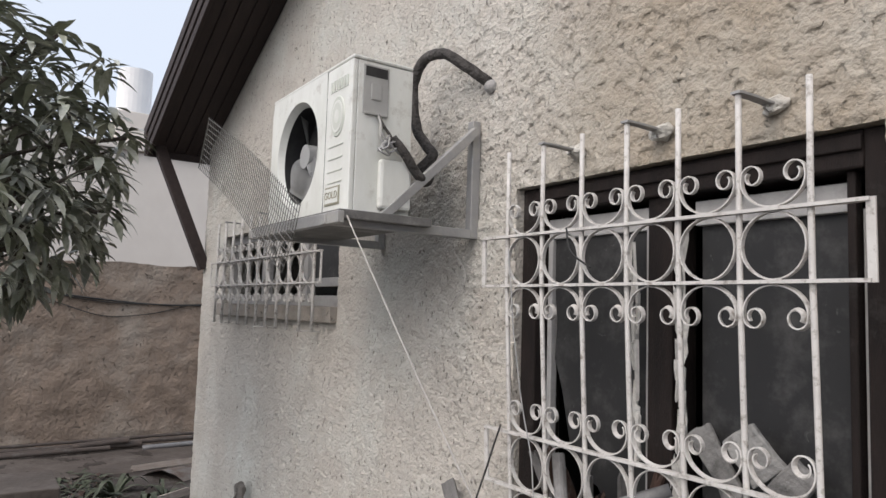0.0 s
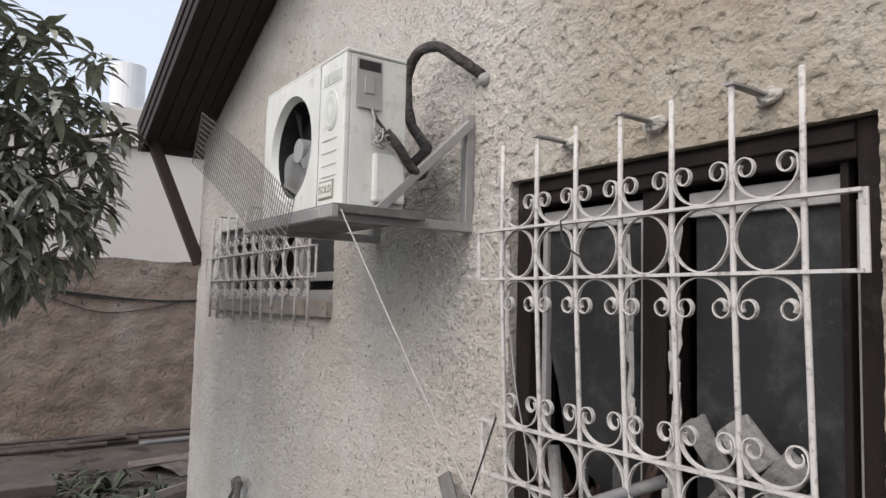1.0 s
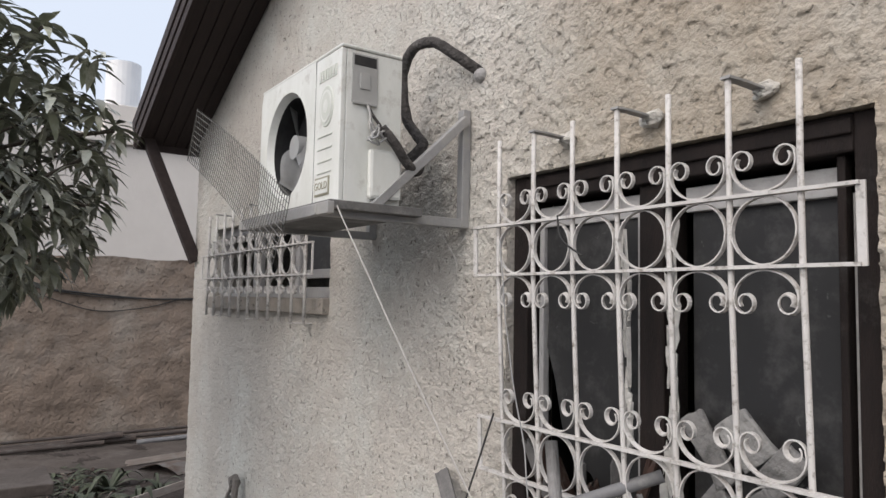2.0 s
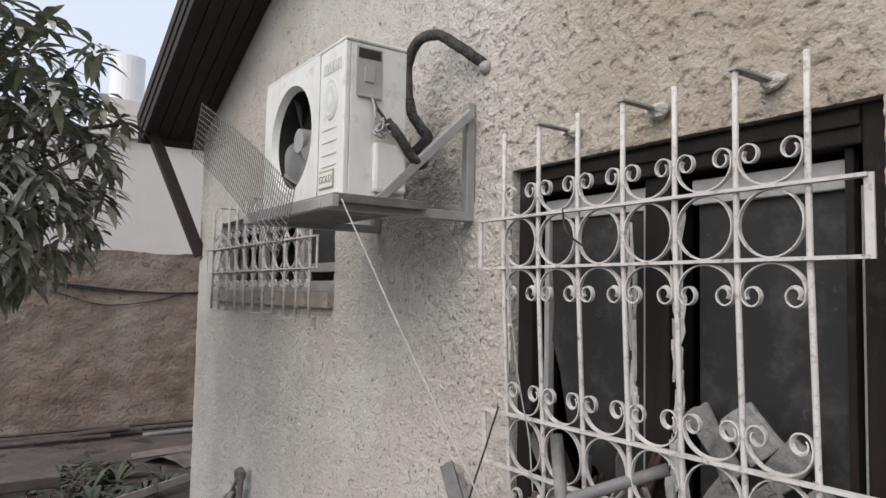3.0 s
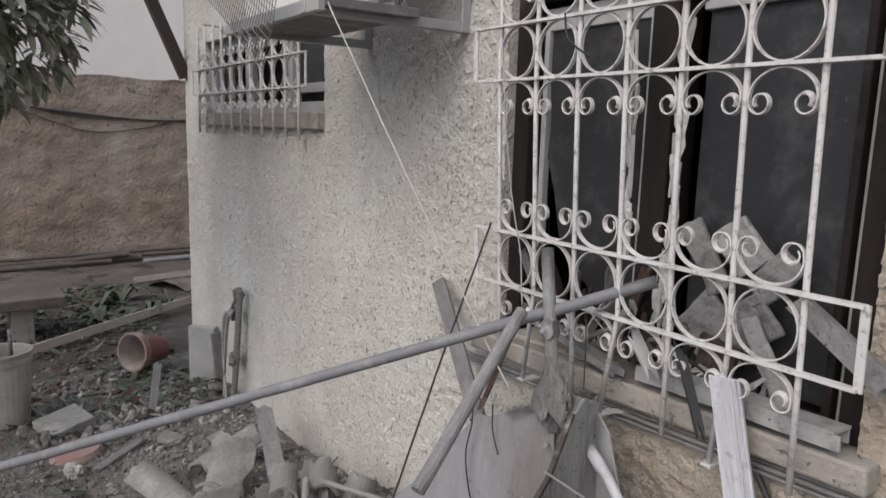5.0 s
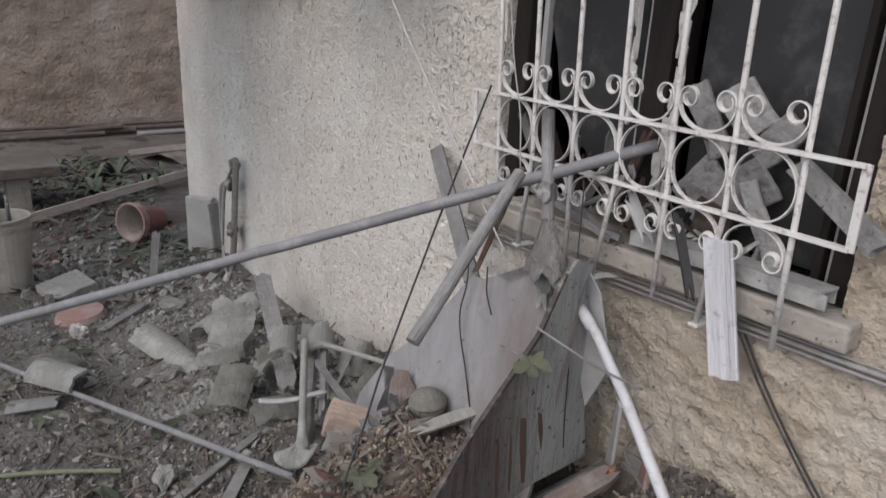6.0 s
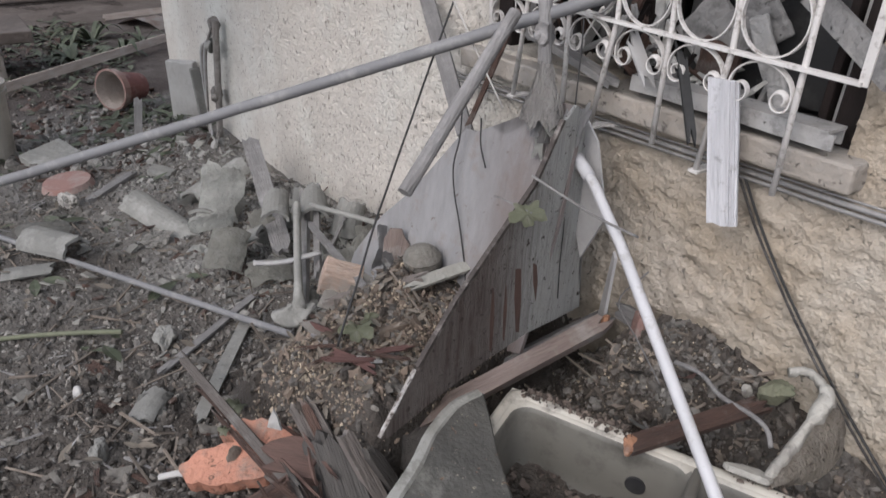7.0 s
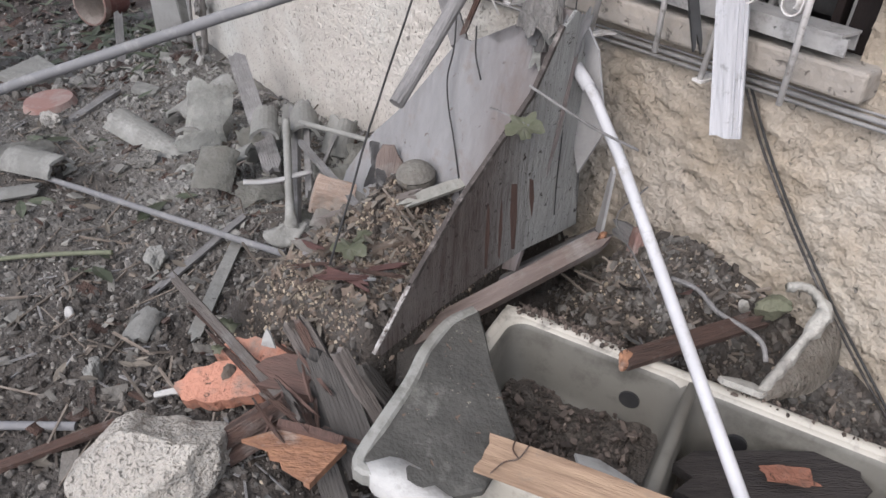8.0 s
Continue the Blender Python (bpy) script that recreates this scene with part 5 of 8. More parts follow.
plank("pale_plank", (1.452, -0.905, 0.462), (1.75, -0.715, 0.450), 0.085, 0.016, M_PALEWOOD, "pale broken pine board lying across the sink", seed=14, turn=0, jag=0.006)
plank("burnt_plank", (1.665, -0.545, 0.345), (1.865, -0.275, 0.36), 0.115, 0.03, mat("charred_timber", (0.022, 0.019, 0.018), 0.9, (0.05, 0.043, 0.04), 9, 0.9, 40, stretch=(9, 9, 1.2)), "scorched brown timber lying in the sink bowl", seed=15, turn=10)
torn_sheet("orange_brick_bit", Matrix.Translation((1.80, -0.375, 0.382)) @ Matrix.Rotation(radians(-35), 4, "Z") @ Matrix.Rotation(radians(86), 4, "X") @ Matrix.Translation((0, 0, -0.05)), 0.06, 0.15, 17, M_ORANGE, "salmon foam scrap stuck on scorched timber in the sink", "foam", 0.04, 0.008, 0.4, 0.06)
bm = bmesh.new()
prism(bm, [(-0.075, 0.0), (-0.05, 0.035), (0.0, 0.045), (0.06, 0.025), (0.085, -0.01), (0.05, -0.03), (-0.03, -0.035)], 0.006)
solo("plate_shard", bm, M_WHITECER, "white broken plate fragment in the sink bowl", "plate", Matrix.Translation((1.568, -0.675, 0.358)) @ Matrix.Rotation(radians(16), 4, "Z") @ Matrix.Rotation(radians(62), 4, "X") @ Matrix.Diagonal((0.95, 1, 1.05, 1)))
plank("rim_plank", (1.422, -0.478, 0.445), (1.521, -0.138, 0.475), 0.042, 0.02, M_BROWNWOOD, "dark brown timber lying over the sink rim", seed=16, turn=15)
lump("orange_tip", (1.422, -0.478, 0.445), (0.024, 0.016, 0.012), 34, M_RUSTPANEL, "orange splintered wood end at the sink rim", "wood", 2)

M_WORNRIM = mat("worn_white_rim", (0.36, 0.35, 0.318), 0.7, (0.25, 0.24, 0.215), 14, 0.6, 60, dust=(0.16, 0.15, 0.14), dscale=16, damt=0.35)
# curved broken basin piece by the wall
cv = thing("curved_fragment", "curved broken plaster-backed basin fragment with white edge", "ceramic shard", Matrix.Translation((1.62, -0.16, 0.43)))
top = curve_pts([(0.025, -0.155, 0.018), (0.015, -0.04, 0.06), (0.003, 0.045, 0.10), (-0.005, 0.078, 0.122), (-0.052, 0.092, 0.137), (-0.085, 0.064, 0.13)], 6)
foot = curve_pts([(0.033, -0.15, -0.008), (0.075, -0.053, -0.012), (0.078, 0.05, -0.004), (0.046, 0.13, 0.02), (-0.016, 0.135, 0.06), (-0.06, 0.125, 0.11)], 6)
bm = bmesh.new()
rows = []
for i, (a, b) in enumerate(zip(top, foot)):
    row = []
    for k in range(10):
        t = k / 9
        bulge = 0.022 * math.sin(math.pi * t)
        ridge = 0.006 * nz(i * 0.9, t * 1.5, 2, 1.0) + 0.004 * nz(i * 2.1, t * 3, 5, 1.0)
        p = a.lerp(b, t) + Vector((0.85, -0.3, 0.35)) * (bulge + ridge)
        row.append(bm.verts.new(p + Vector((0, 0, -0.012 * abs(nz(i * 0.8, 3, 1, 1.0)) if k == 9 else 0))))
    rows.append(row)
for ra, rb in zip(rows, rows[1:]):
    for k in range(9):
        bm.faces.new((ra[k], rb[k], rb[k + 1], ra[k + 1]))
bmesh.ops.solidify(bm, geom=bm.faces[:], thickness=0.014)
part("shell", bm, M_FIBRE, cv, smooth=True)
bm = bmesh.new()
rows = []
for i, a in enumerate(top):
    w = 0.016 + 0.014 * abs(nz(i * 0.45, 1, 0, 1.0)) + (0.014 if 9 < i < 20 else 0.0)
    d = (top[min(i + 1, len(top) - 1)] - top[max(i - 1, 0)]).normalized()
    out = d.cross(Vector((0, 0, 1))).normalized()
    row = []
    for u, v in ((-0.25, -0.010), (-0.35, 0.004), (0.05, 0.011), (0.55, 0.007), (0.9, -0.004), (0.5, -0.010)):
        row.append(bm.verts.new(a + out * (w * u + 0.004 * nz(i * 1.1, u * 4, 3, 1.0)) + Vector((0, 0, v + 0.006 * nz(i * 0.9, u * 3, 8, 1.0)))))
    rows.append(row)
for ra, rb in zip(rows, rows[1:]):
    for k in range(6):
        bm.faces.new((ra[k], ra[(k + 1) % 6], rb[(k + 1) % 6], rb[k]))
bm.faces.new(rows[0][::-1])
bm.faces.new(rows[-1])
bmesh.ops.recalc_face_normals(bm, faces=bm.faces[:])
part("edge", bm, M_WORNRIM, cv, "thick ragged white glazed edge", smooth=True)
bm = bmesh.new()
prism(bm, [(-0.05, 0.012), (-0.038, 0.026), (0.0, 0.016), (0.045, 0.012), (0.052, -0.012), (0.02, -0.03), (-0.015, -0.018)], 0.014)
bmesh.ops.bevel(bm, geom=bm.edges[:], offset=0.003, segments=2, affect="EDGES")
solo("white_chip", bm, M_WORNRIM, "white ceramic chip on the sink rim", "shard", Matrix.Translation((1.617, -0.335, 0.452)) @ Matrix.Rotation(radians(20), 4, "Z") @ Matrix.Rotation(radians(70), 4, "X"))
lump("mossy_stone", (1.525, -0.11, 0.50), (0.042, 0.03, 0.040), 42, mat("mossy", (0.10, 0.105, 0.07), 0.9, (0.15, 0.15, 0.105), 9, 0.4, 40), "mossy green stone by the stucco", "stone", 3)
lump("white_stone", (1.47, -0.13, 0.475), (0.018, 0.013, 0.014), 43, M_WORNRIM, "small white stone in the rubble", "stone", 2)
bm = bmesh.new()
tube(bm, curve_pts([(1.31, -0.20, 0.485), (1.38, -0.19, 0.49), (1.45, -0.205, 0.478), (1.53, -0.20, 0.478), (1.575, -0.205, 0.47), (1.605, -0.23, 0.455)], 4), 0.006, 6)
solo("twig", bm, M_GREYWOOD, "pale crooked twig lying by the sink", "twig", smooth=True)

# orange foam piece, concrete lump, splintered timbers
om = thing("orange_foam", "torn orange foam piece with pitted face", "foam piece", Matrix.Translation((0.715, -1.115, 0.165)) @ Matrix.Rotation(radians(52), 4, "Z") @ Matrix.Rotation(radians(-8), 4, "Y") @ Matrix.Rotation(radians(12), 4, "X"))
bm = bmesh.new()
O = [(-0.165, -0.03), (-0.13, -0.085), (-0.04, -0.10), (0.05, -0.085), (0.11, -0.02), (0.16, 0.03), (0.11, 0.075), (0.03, 0.10), (-0.04, 0.10), (-0.08, 0.055), (-0.03, 0.03), (-0.10, 0.01)]
r = random.Random(9)
for lev in (0.010, 0.006):
    O = [c for (ax, ay), (bx_, by) in zip(O, O[1:] + O[:1]) for c in ((ax, ay), ((ax + bx_) / 2 + r.uniform(-lev, lev), (ay + by) / 2 + r.uniform(-lev, lev)))]
lo1 = [bm.verts.new((x, y, -0.02)) for x, y in O]
hi1 = [bm.verts.new((x, y, 0.02 + 0.01 * nz(x, y, 0, 14))) for x, y in O]
bm.faces.new(hi1)
bm.faces.new(lo1[::-1])
for i in range(len(O)):
    j = (i + 1) % len(O)
    bm.faces.new((lo1[i], lo1[j], hi1[j], hi1[i]))
part("foam", bm, M_ORANGE, om)
bm = bmesh.new()
chunk(bm, (-0.02, -0.01, 0.02), (0.035, 0.025, 0.014), 5, 2)
part("clod", bm, M_BROWNBIT, om, "clod of earth")
bm = bmesh.new()
chunk(bm, (0, 0, 0), (0.20, 0.155, 0.125), 12, 6, 0.16)
for v in bm.verts:
    p = v.co
    pore = min(0, noise.noise(p * 75 + Vector((3, 0, 0))) + 0.25)
    v.co = p * (1 + 0.05 * noise.noise(p * 14) + 0.03 * noise.noise(p * 35) + 0.016 * noise.noise(p * 90) + 0.06 * pore)
M_LUMP = mat("pale_porous_concrete", (0.44, 0.41, 0.362), 0.95, (0.35, 0.325, 0.288), 18, 1.0, 120, dust=(0.42, 0.405, 0.37), dscale=34, damt=0.3, pits=((0.25, 0.225, 0.195), 110, 0.31, 0.41))
solo("concrete_lump", bm, M_LUMP, "large pale porous concrete lump on the ground", "rubble", Matrix.Translation((0.86, -1.43, 0.085)) @ Matrix.Diagonal((1.22, 1.3, 1.08, 1)), smooth=True)
plank("splintered_timber", (0.125, -1.105, 0.10), (1.0, -1.085, 0.265), 0.026, 0.022, M_OLDWOOD, "long splintered timber lying over the orange foam", seed=20, turn=30, jag=0.05)
plank("splintered_timber", (0.32, -1.10, 0.105), (1.02, -1.065, 0.255), 0.022, 0.024, M_BROWNWOOD, "long dark splintered timber beside its pale half", seed=21, turn=50, jag=0.06)
plank("splintered_timber", (0.55, -1.125, 0.175), (1.03, -1.098, 0.262), 0.012, 0.014, M_BROWNWOOD, "thin dark splinter split off the timber", seed=22, turn=10, jag=0.06)
pan = thing("rust_panel", "broken orange-brown veneered panel on top of splintered wood", "panel", Matrix(((0.588, 0.04, 0.809, 1.09), (0.809, 0.03, -0.588, -1.13), (-0.05, 0.998, 0.0, 0.25), (0, 0, 0, 1))))
bm = bmesh.new()
prism(bm, [(-0.123, -0.016), (-0.085, -0.033), (-0.04, -0.056), (0.03, -0.04), (0.094, -0.022), (0.032, 0.078), (0.008, 0.066), (-0.004, 0.058), (-0.022, 0.048), (-0.030, 0.030), (-0.052, 0.026), (-0.060, 0.004), (-0.09, -0.006)], 0.012)
bmesh.ops.triangulate(bm, faces=[f for f in bm.faces if len(f.verts) > 4])
part("veneer", bm, M_RUSTPANEL, pan)
bm = bmesh.new()
sweep(bm, [(0.103, 0, -0.018), (0.070, 0.001, 0.034), (0.037, 0, 0.086)], flat(0.018, 0.022), up=Vector((0, 1, 0)))
part("edge_lipping", bm, M_RUSTPANEL, pan, "solid wood edge of the panel")
bm = bmesh.new()
sweep(bm, [(-0.05, 0.010, -0.062), (0.02, 0.012, -0.048), (0.10, 0.008, -0.026)], [(-0.012, -0.01), (0.012, -0.012), (0.010, 0.008), (-0.006, 0.012)], up=Vector((0, 1, 0)))
part("torn_edge", bm, M_STREAK, pan, "dark torn fibres along the panel's edge")
for k, (p, q, w, h, mm, t) in enumerate((((0.83, -1.075, 0.24), (0.955, -0.995, 0.265), 0.10, 0.05, M_STREAK, 15), ((0.80, -1.0, 0.325), (0.955, -1.005, 0.285), 0.022, 0.014, M_OLDWOOD, 0), ((0.815, -0.975, 0.335), (0.965, -0.985, 0.29), 0.024, 0.014, M_BROWNWOOD, 20), ((0.80, -0.955, 0.335), (0.97, -0.965, 0.30), 0.02, 0.012, M_OLDWOOD, 40),
                                        ((0.965, -1.105, 0.265), (0.885, -1.285, 0.135), 0.045, 0.04, M_BROWNWOOD, 25), ((0.935, -1.10, 0.245), (0.855, -1.245, 0.12), 0.03, 0.03, M_STREAK, 60), ((0.985, -1.125, 0.225), (0.905, -1.275, 0.10), 0.05, 0.03, M_BROWNWOOD, 10),
                                        ((1.0, -0.962, 0.385), (1.125, -0.91, 0.185), 0.036, 0.02, M_OLDWOOD, 10), ((1.05, -0.925, 0.355), (1.09, -0.855, 0.19), 0.034, 0.02, M_DARKTIMBER, 30), ((0.955, -0.975, 0.325), (1.205, -1.005, 0.155), 0.085, 0.02, M_DARKTIMBER, 20), ((0.90, -0.995, 0.31), (1.13, -1.045, 0.17), 0.07, 0.02, M_DARKTIMBER, 45), ((1.06, -1.06, 0.20), (1.27, -1.10, 0.12), 0.06, 0.025, M_DARKTIMBER, 30))):
    plank("broken_timber", p, q, w, h, mm, "splintered damp timber in the rubble heap", seed=40 + k, turn=t, jag=0.035, group="broken timbers in the heap")
pole("log_end", (1.035, -0.815, 0.275), (0.965, -0.70, 0.24), 0.048, M_DARKTIMBER, "dark round timber end under the board", "log", 16)
torn_sheet("pale_scrap", Matrix.Translation((1.15, -1.19, 0.185)) @ Matrix.Rotation(radians(40), 4, "Z") @ Matrix.Rotation(radians(75), 4, "X"), 0.09, 0.06, 23, M_FCEM, "pale rounded tile scrap beside the orange-brown panel", "scrap", 0.15, 0.010, 0.2, 0.05)
r = random.Random(77)
for k in range(14):
    c = Vector((r.gauss(0.98, 0.08), r.gauss(-1.06, 0.06), 0))
    c.z = 0.20 + 0.08 * math.exp(-((c.x - 0.92) / 0.12) ** 2) + r.uniform(-0.01, 0.04)
    a = r.gauss(0.1, 0.5)
    d = Vector((math.cos(a), math.sin(a), r.uniform(-0.5, 0.1))) * r.uniform(0.05, 0.13)
    plank("heap_splinter", c - d / 2, c + d / 2, r.uniform(0.006, 0.016), r.uniform(0.004, 0.010), r.choice((M_BROWNWOOD, M_STREAK, M_DARKTIMBER)), "small dark splinter in the timber heap", "splinter", 300 + k, r.uniform(0, 90), 0.03, group="splinters in the heap")
bm = bmesh.new()
prism(bm, [(-0.02, -0.02), (0.02, -0.02), (0.012, 0.02), (0.002, 0.045), (-0.012, 0.01)], 0.006)
solo("white_splinter", bm, M_WHITECER, "small pointed white shard standing in the heap", "shard", Matrix.Translation((0.765, -1.045, 0.285)) @ Matrix.Rotation(radians(40), 4, "Z"))
bm = bmesh.new()
prism(bm, [(-0.045, -0.012), (0.0, -0.016), (0.05, 0.0), (0.0, 0.012)], 0.008)
solo("silver_shard", bm, M_WHITECER, "pale grey splinter lying on the litter", "shard", Matrix.Translation(set_on(0.865, -0.84, 0.02)) @ Matrix.Rotation(radians(50), 4, "Z") @ Matrix.Rotation(radians(75), 4, "X"))

# stones, block and sticks by the grey panel
bm = bmesh.new()
box(bm, (-0.065, -0.045, -0.05), (0.065, 0.045, 0.05), 0.006)
bmesh.ops.subdivide_edges(bm, edges=bm.edges[:], cuts=3, use_grid_fill=True)
for v in bm.verts:
    v.co += Vector((0.004 * nz(v.co.y, v.co.z, 0, 45), 0.010 * nz(v.co.x, v.co.z, 3, 16), 0.012 * nz(v.co.x * 0.4, v.co.y, 5, 50)))
solo("timber_block", bm, mat("split_timber", (0.60, 0.47, 0.385), 0.92, (0.42, 0.31, 0.245), 9, 0.9, 40, stretch=(1, 9, 9), dust=(0.45, 0.405, 0.36), dscale=9, damt=0.5, pits=((0.18, 0.13, 0.105), 30, 0.26, 0.32)), "split pale timber block on the rubble", "timber", pose(0.30, -0.605, 0.325, 12, 18, 58))
torn_sheet("crumpled_plastic", facing(0.30, -0.42, 0.30, 20, 10), 0.13, 0.16, 11, M_ALU, "crumpled silvery plastic sheet beside the timber block", "plastic", -0.35, 0.003, 0.35, 0.35)
M_PALEBOARD = mat("pale_dusty_board", (0.38, 0.33, 0.29), 0.9, (0.25, 0.205, 0.175), 5, 0.4, 25, stretch=(7, 7, 0.8), dust=(0.38, 0.345, 0.31), dscale=6, damt=0.4)
M_PALEPOT = mat("pale_pot_clay", (0.165, 0.158, 0.14), 0.92, (0.11, 0.102, 0.088), 14, 0.6, 50, dust=(0.23, 0.22, 0.20), dscale=16, damt=0.35)
# round pot, cracked across, its upper piece a little proud
pot = thing("round_pot", "cracked grey round clay pot half sunk in the litter", "pot", Matrix.Translation((0.53, -0.435, 0.462)) @ Matrix.Rotation(radians(35), 4, "Z"))
for name, v0, v1, grow in (("lower_half", 0.0, 0.56, 1.0), ("upper_half", 0.58, 1.0, 1.045)):
    bm = bmesh.new()
    rows = []
    for i in range(9):
        row = []
        for k in range(24):
            a = math.tau * k / 24
            v = v0 + (v1 - v0) * i / 8
            if (i == 8) == (v0 == 0.0) and i in (0, 8):
                v += 0.05 * math.sin(a + 0.6) + 0.02 * nz(k, 3, 0, 1.7)
            b = math.pi * (v - 0.5)
            row.append(bm.verts.new((0.061 * grow * math.cos(b) * math.cos(a), 0.058 * grow * math.cos(b) * math.sin(a), 0.052 * grow * math.sin(b))))
        rows.append(row)
    for ra, rb in zip(rows, rows[1:]):
        for k in range(24):
            bm.faces.new((ra[k], ra[(k + 1) % 24], rb[(k + 1) % 24], rb[k]))
    bmesh.ops.remove_doubles(bm, verts=bm.verts[:], dist=0.0004)
    bmesh.ops.recalc_face_normals(bm, faces=bm.faces[:])
    part(name, bm, M_PALEPOT, pot, smooth=True)
bm = bmesh.new()
prism(bm, [(-0.042, -0.06), (0.035, -0.065), (0.042, 0.01), (0.022, 0.035), (0.008, 0.062), (-0.03, 0.058), (-0.045, 0.02)], 0.013)
solo("tile_shard", bm, M_PINKWOOD, "pinkish brown tile shard leaning by the panel", "tile shard", facing(0.355, -0.42, 0.425, 12, 6, -10))
torn_sheet("crumpled_foil", facing(0.40, -0.465, 0.345, 30, 12, -10), 0.10, 0.075, 52, M_ALU, "crumpled silvery plastic at the pot's side", "plastic", -0.3, 0.002, 0.4, 0.6)
lump("grey_stone", set_on(0.615, -0.39, 0.015), (0.04, 0.03, 0.025), 54, M_PALEPOT, "brown dusty stone by the panel", "stone", 2)
plank("grey_stick", (0.43, -0.705, 0.352), (0.625, -0.51, 0.470), 0.036, 0.018, M_OLDWOOD, "dark grey stick lying on the litter heap", "stick", 55)
plank("pale_splinter", (0.635, -0.53, 0.462), (0.672, -0.36, 0.492), 0.038, 0.012, M_PALESHEET2, "pale weathered wood splinter beside the round pot", "splinter", 57, 20, 0.05)
plank("pale_lath", (-0.257, -0.452, 0.25), (0.44, -0.59, 0.36), 0.024, 0.014, M_GREYWOOD, "thin pale lath leaning on the block", "lath", 56)
pole("pvc_pipe", (-0.42, -0.37, 0.245), (0.02, -0.19, 0.275), 0.011, M_FCEM, "short pale plastic pipe resting on rubble", "pipe", 10)
plank("heap_plank", (-1.40, -0.245, 0.185), (-0.44, -0.50, 0.055), 0.085, 0.022, M_GREYWOOD, "long grey board lying against the wall foot", seed=57, turn=10)
plank("heap_plank", (-0.62, -0.30, 0.21), (-0.03, -0.60, 0.045), 0.04, 0.03, M_GREYWOOD, "grey batten lying in the wall-side rubble", seed=58, turn=25)
plank("heap_lath", (-0.35, -0.25, 0.17), (-0.22, -0.42, 0.06), 0.03, 0.012, M_GREYWOOD, "short grey lath in the wall-side rubble", seed=59, turn=70)
# drain pipe with a flared foot, half buried
fork = thing("drain_pipe", "dusty grey drain pipe lying half buried in rubble", "pipe")
bm = bmesh.new()
stem = curve_pts([(0.05, -0.652, 0.085), (-0.16, -0.555, 0.145), (-0.38, -0.45, 0.225), (-0.43, -0.425, 0.25)], 5)
rows = []
for i, p in enumerate(stem):
    rad = 0.024 + 0.014 * (1 - min(1, i / 4)) ** 2
    rows.append([bm.verts.new(p + Vector((0.3, 0.6, 0)) * (rad * math.cos(math.tau * k / 10)) + Vector((0, 0, rad * math.sin(math.tau * k / 10)))) for k in range(10)])
for ra, rb in zip(rows, rows[1:]):
    for k in range(10):
        bm.faces.new((ra[k], ra[(k + 1) % 10], rb[(k + 1) % 10], rb[k]))
bm.faces.new(rows[-1])
bm.faces.new(rows[0])
bmesh.ops.recalc_face_normals(bm, faces=bm.faces[:])
part("stem", bm, M_FCEM, fork, smooth=True)
bm = bmesh.new()
rows = []
for i in range(7):
    t = i / 6
    rows.append([bm.verts.new((0.035 + 0.012 * t * math.cos(a) + 0.06 * t * math.sin(a) + 0.008 * nz(i, k, 0, 0.9), -0.668 + 0.085 * t * math.cos(a) - 0.03 * t * math.sin(a), 0.098 - 0.035 * t + 0.018 * math.cos(2 * a) * t + 0.006 * nz(i, k, 4, 0.8))) for k in range(12) for a in (radians(-15 + 215 * k / 11),)])
for ra, rb in zip(rows, rows[1:]):
    for k in range(11):
        bm.faces.new((ra[k], ra[k + 1], rb[k + 1], rb[k]))
bmesh.ops.remove_doubles(bm, verts=bm.verts[:], dist=0.0005)
bmesh.ops.solidify(bm, geom=bm.faces[:], thickness=0.006)
part("flared_foot", bm, M_FCEM, fork, "broken flared foot", smooth=True)
shell_tile("roof_tile", (-0.545, -0.475, 0.195), 8, 0, 64, 0.18, 0.062, 170, 160, "half-round grey tile end in the wall-side rubble")
shell_tile("roof_tile", (-0.47, -0.33, 0.20), 8, 0, 64, 0.18, 0.066, 170, 161, "half-round grey tile end in the wall-side rubble")
plank("upright_lath", (-0.56, -0.265, 0.25), (-0.115, -0.495, 0.10), 0.028, 0.014, M_GREYWOOD, "grey lath leaning in the wall-side rubble", "lath", 162, 30)
pole("green_branch", (-0.52, -1.70, -0.02), (-0.235, -1.215, 0.022), 0.009, M_GREENLEAF, "greenish cut branch lying on the dirt", "branch", 8, 0.02)
for k, (x, y, w, h, ln, ro, tn) in enumerate(((-0.72, -0.44, 0.15, 0.12, 35, 15, 20), (-0.66, -0.34, 0.12, 0.15, 25, -20, -25), (-0.30, -0.33, 0.14, 0.10, 50, 10, 40), (-0.28, -0.52, 0.12, 0.10, 62, -10, -10), (-0.10, -0.33, 0.13, 0.11, 40, 25, 10), (0.06, -0.42, 0.13, 0.10, 50, -15, 30), (0.12, -0.30, 0.11, 0.12, 30, 10, -20), (-0.62, -0.62, 0.13, 0.09, 66, 5, 50), (-0.80, -0.80, 0.12, 0.08, 70, 12, -30), (-0.05, -0.55, 0.10, 0.09, 58, 0, 15), (-1.35, -0.62, 0.16, 0.12, 66, 8, 25), (-1.5, -0.9, 0.14, 0.10, 72, 0, -35))):
    torn_sheet("tile_piece", facing(x, y, ground_z(x, y) - 0.01, ln, ro, tn), w, h, 170 + k, (M_PALESHEET2, M_FCEM, M_PALESHEET)[k % 3], "broken tile or mortar piece in the wall-side rubble", "rubble", 0.12, 0.012, 0.4, 0.10, group="tile pieces by the wall")
bm = bmesh.new()
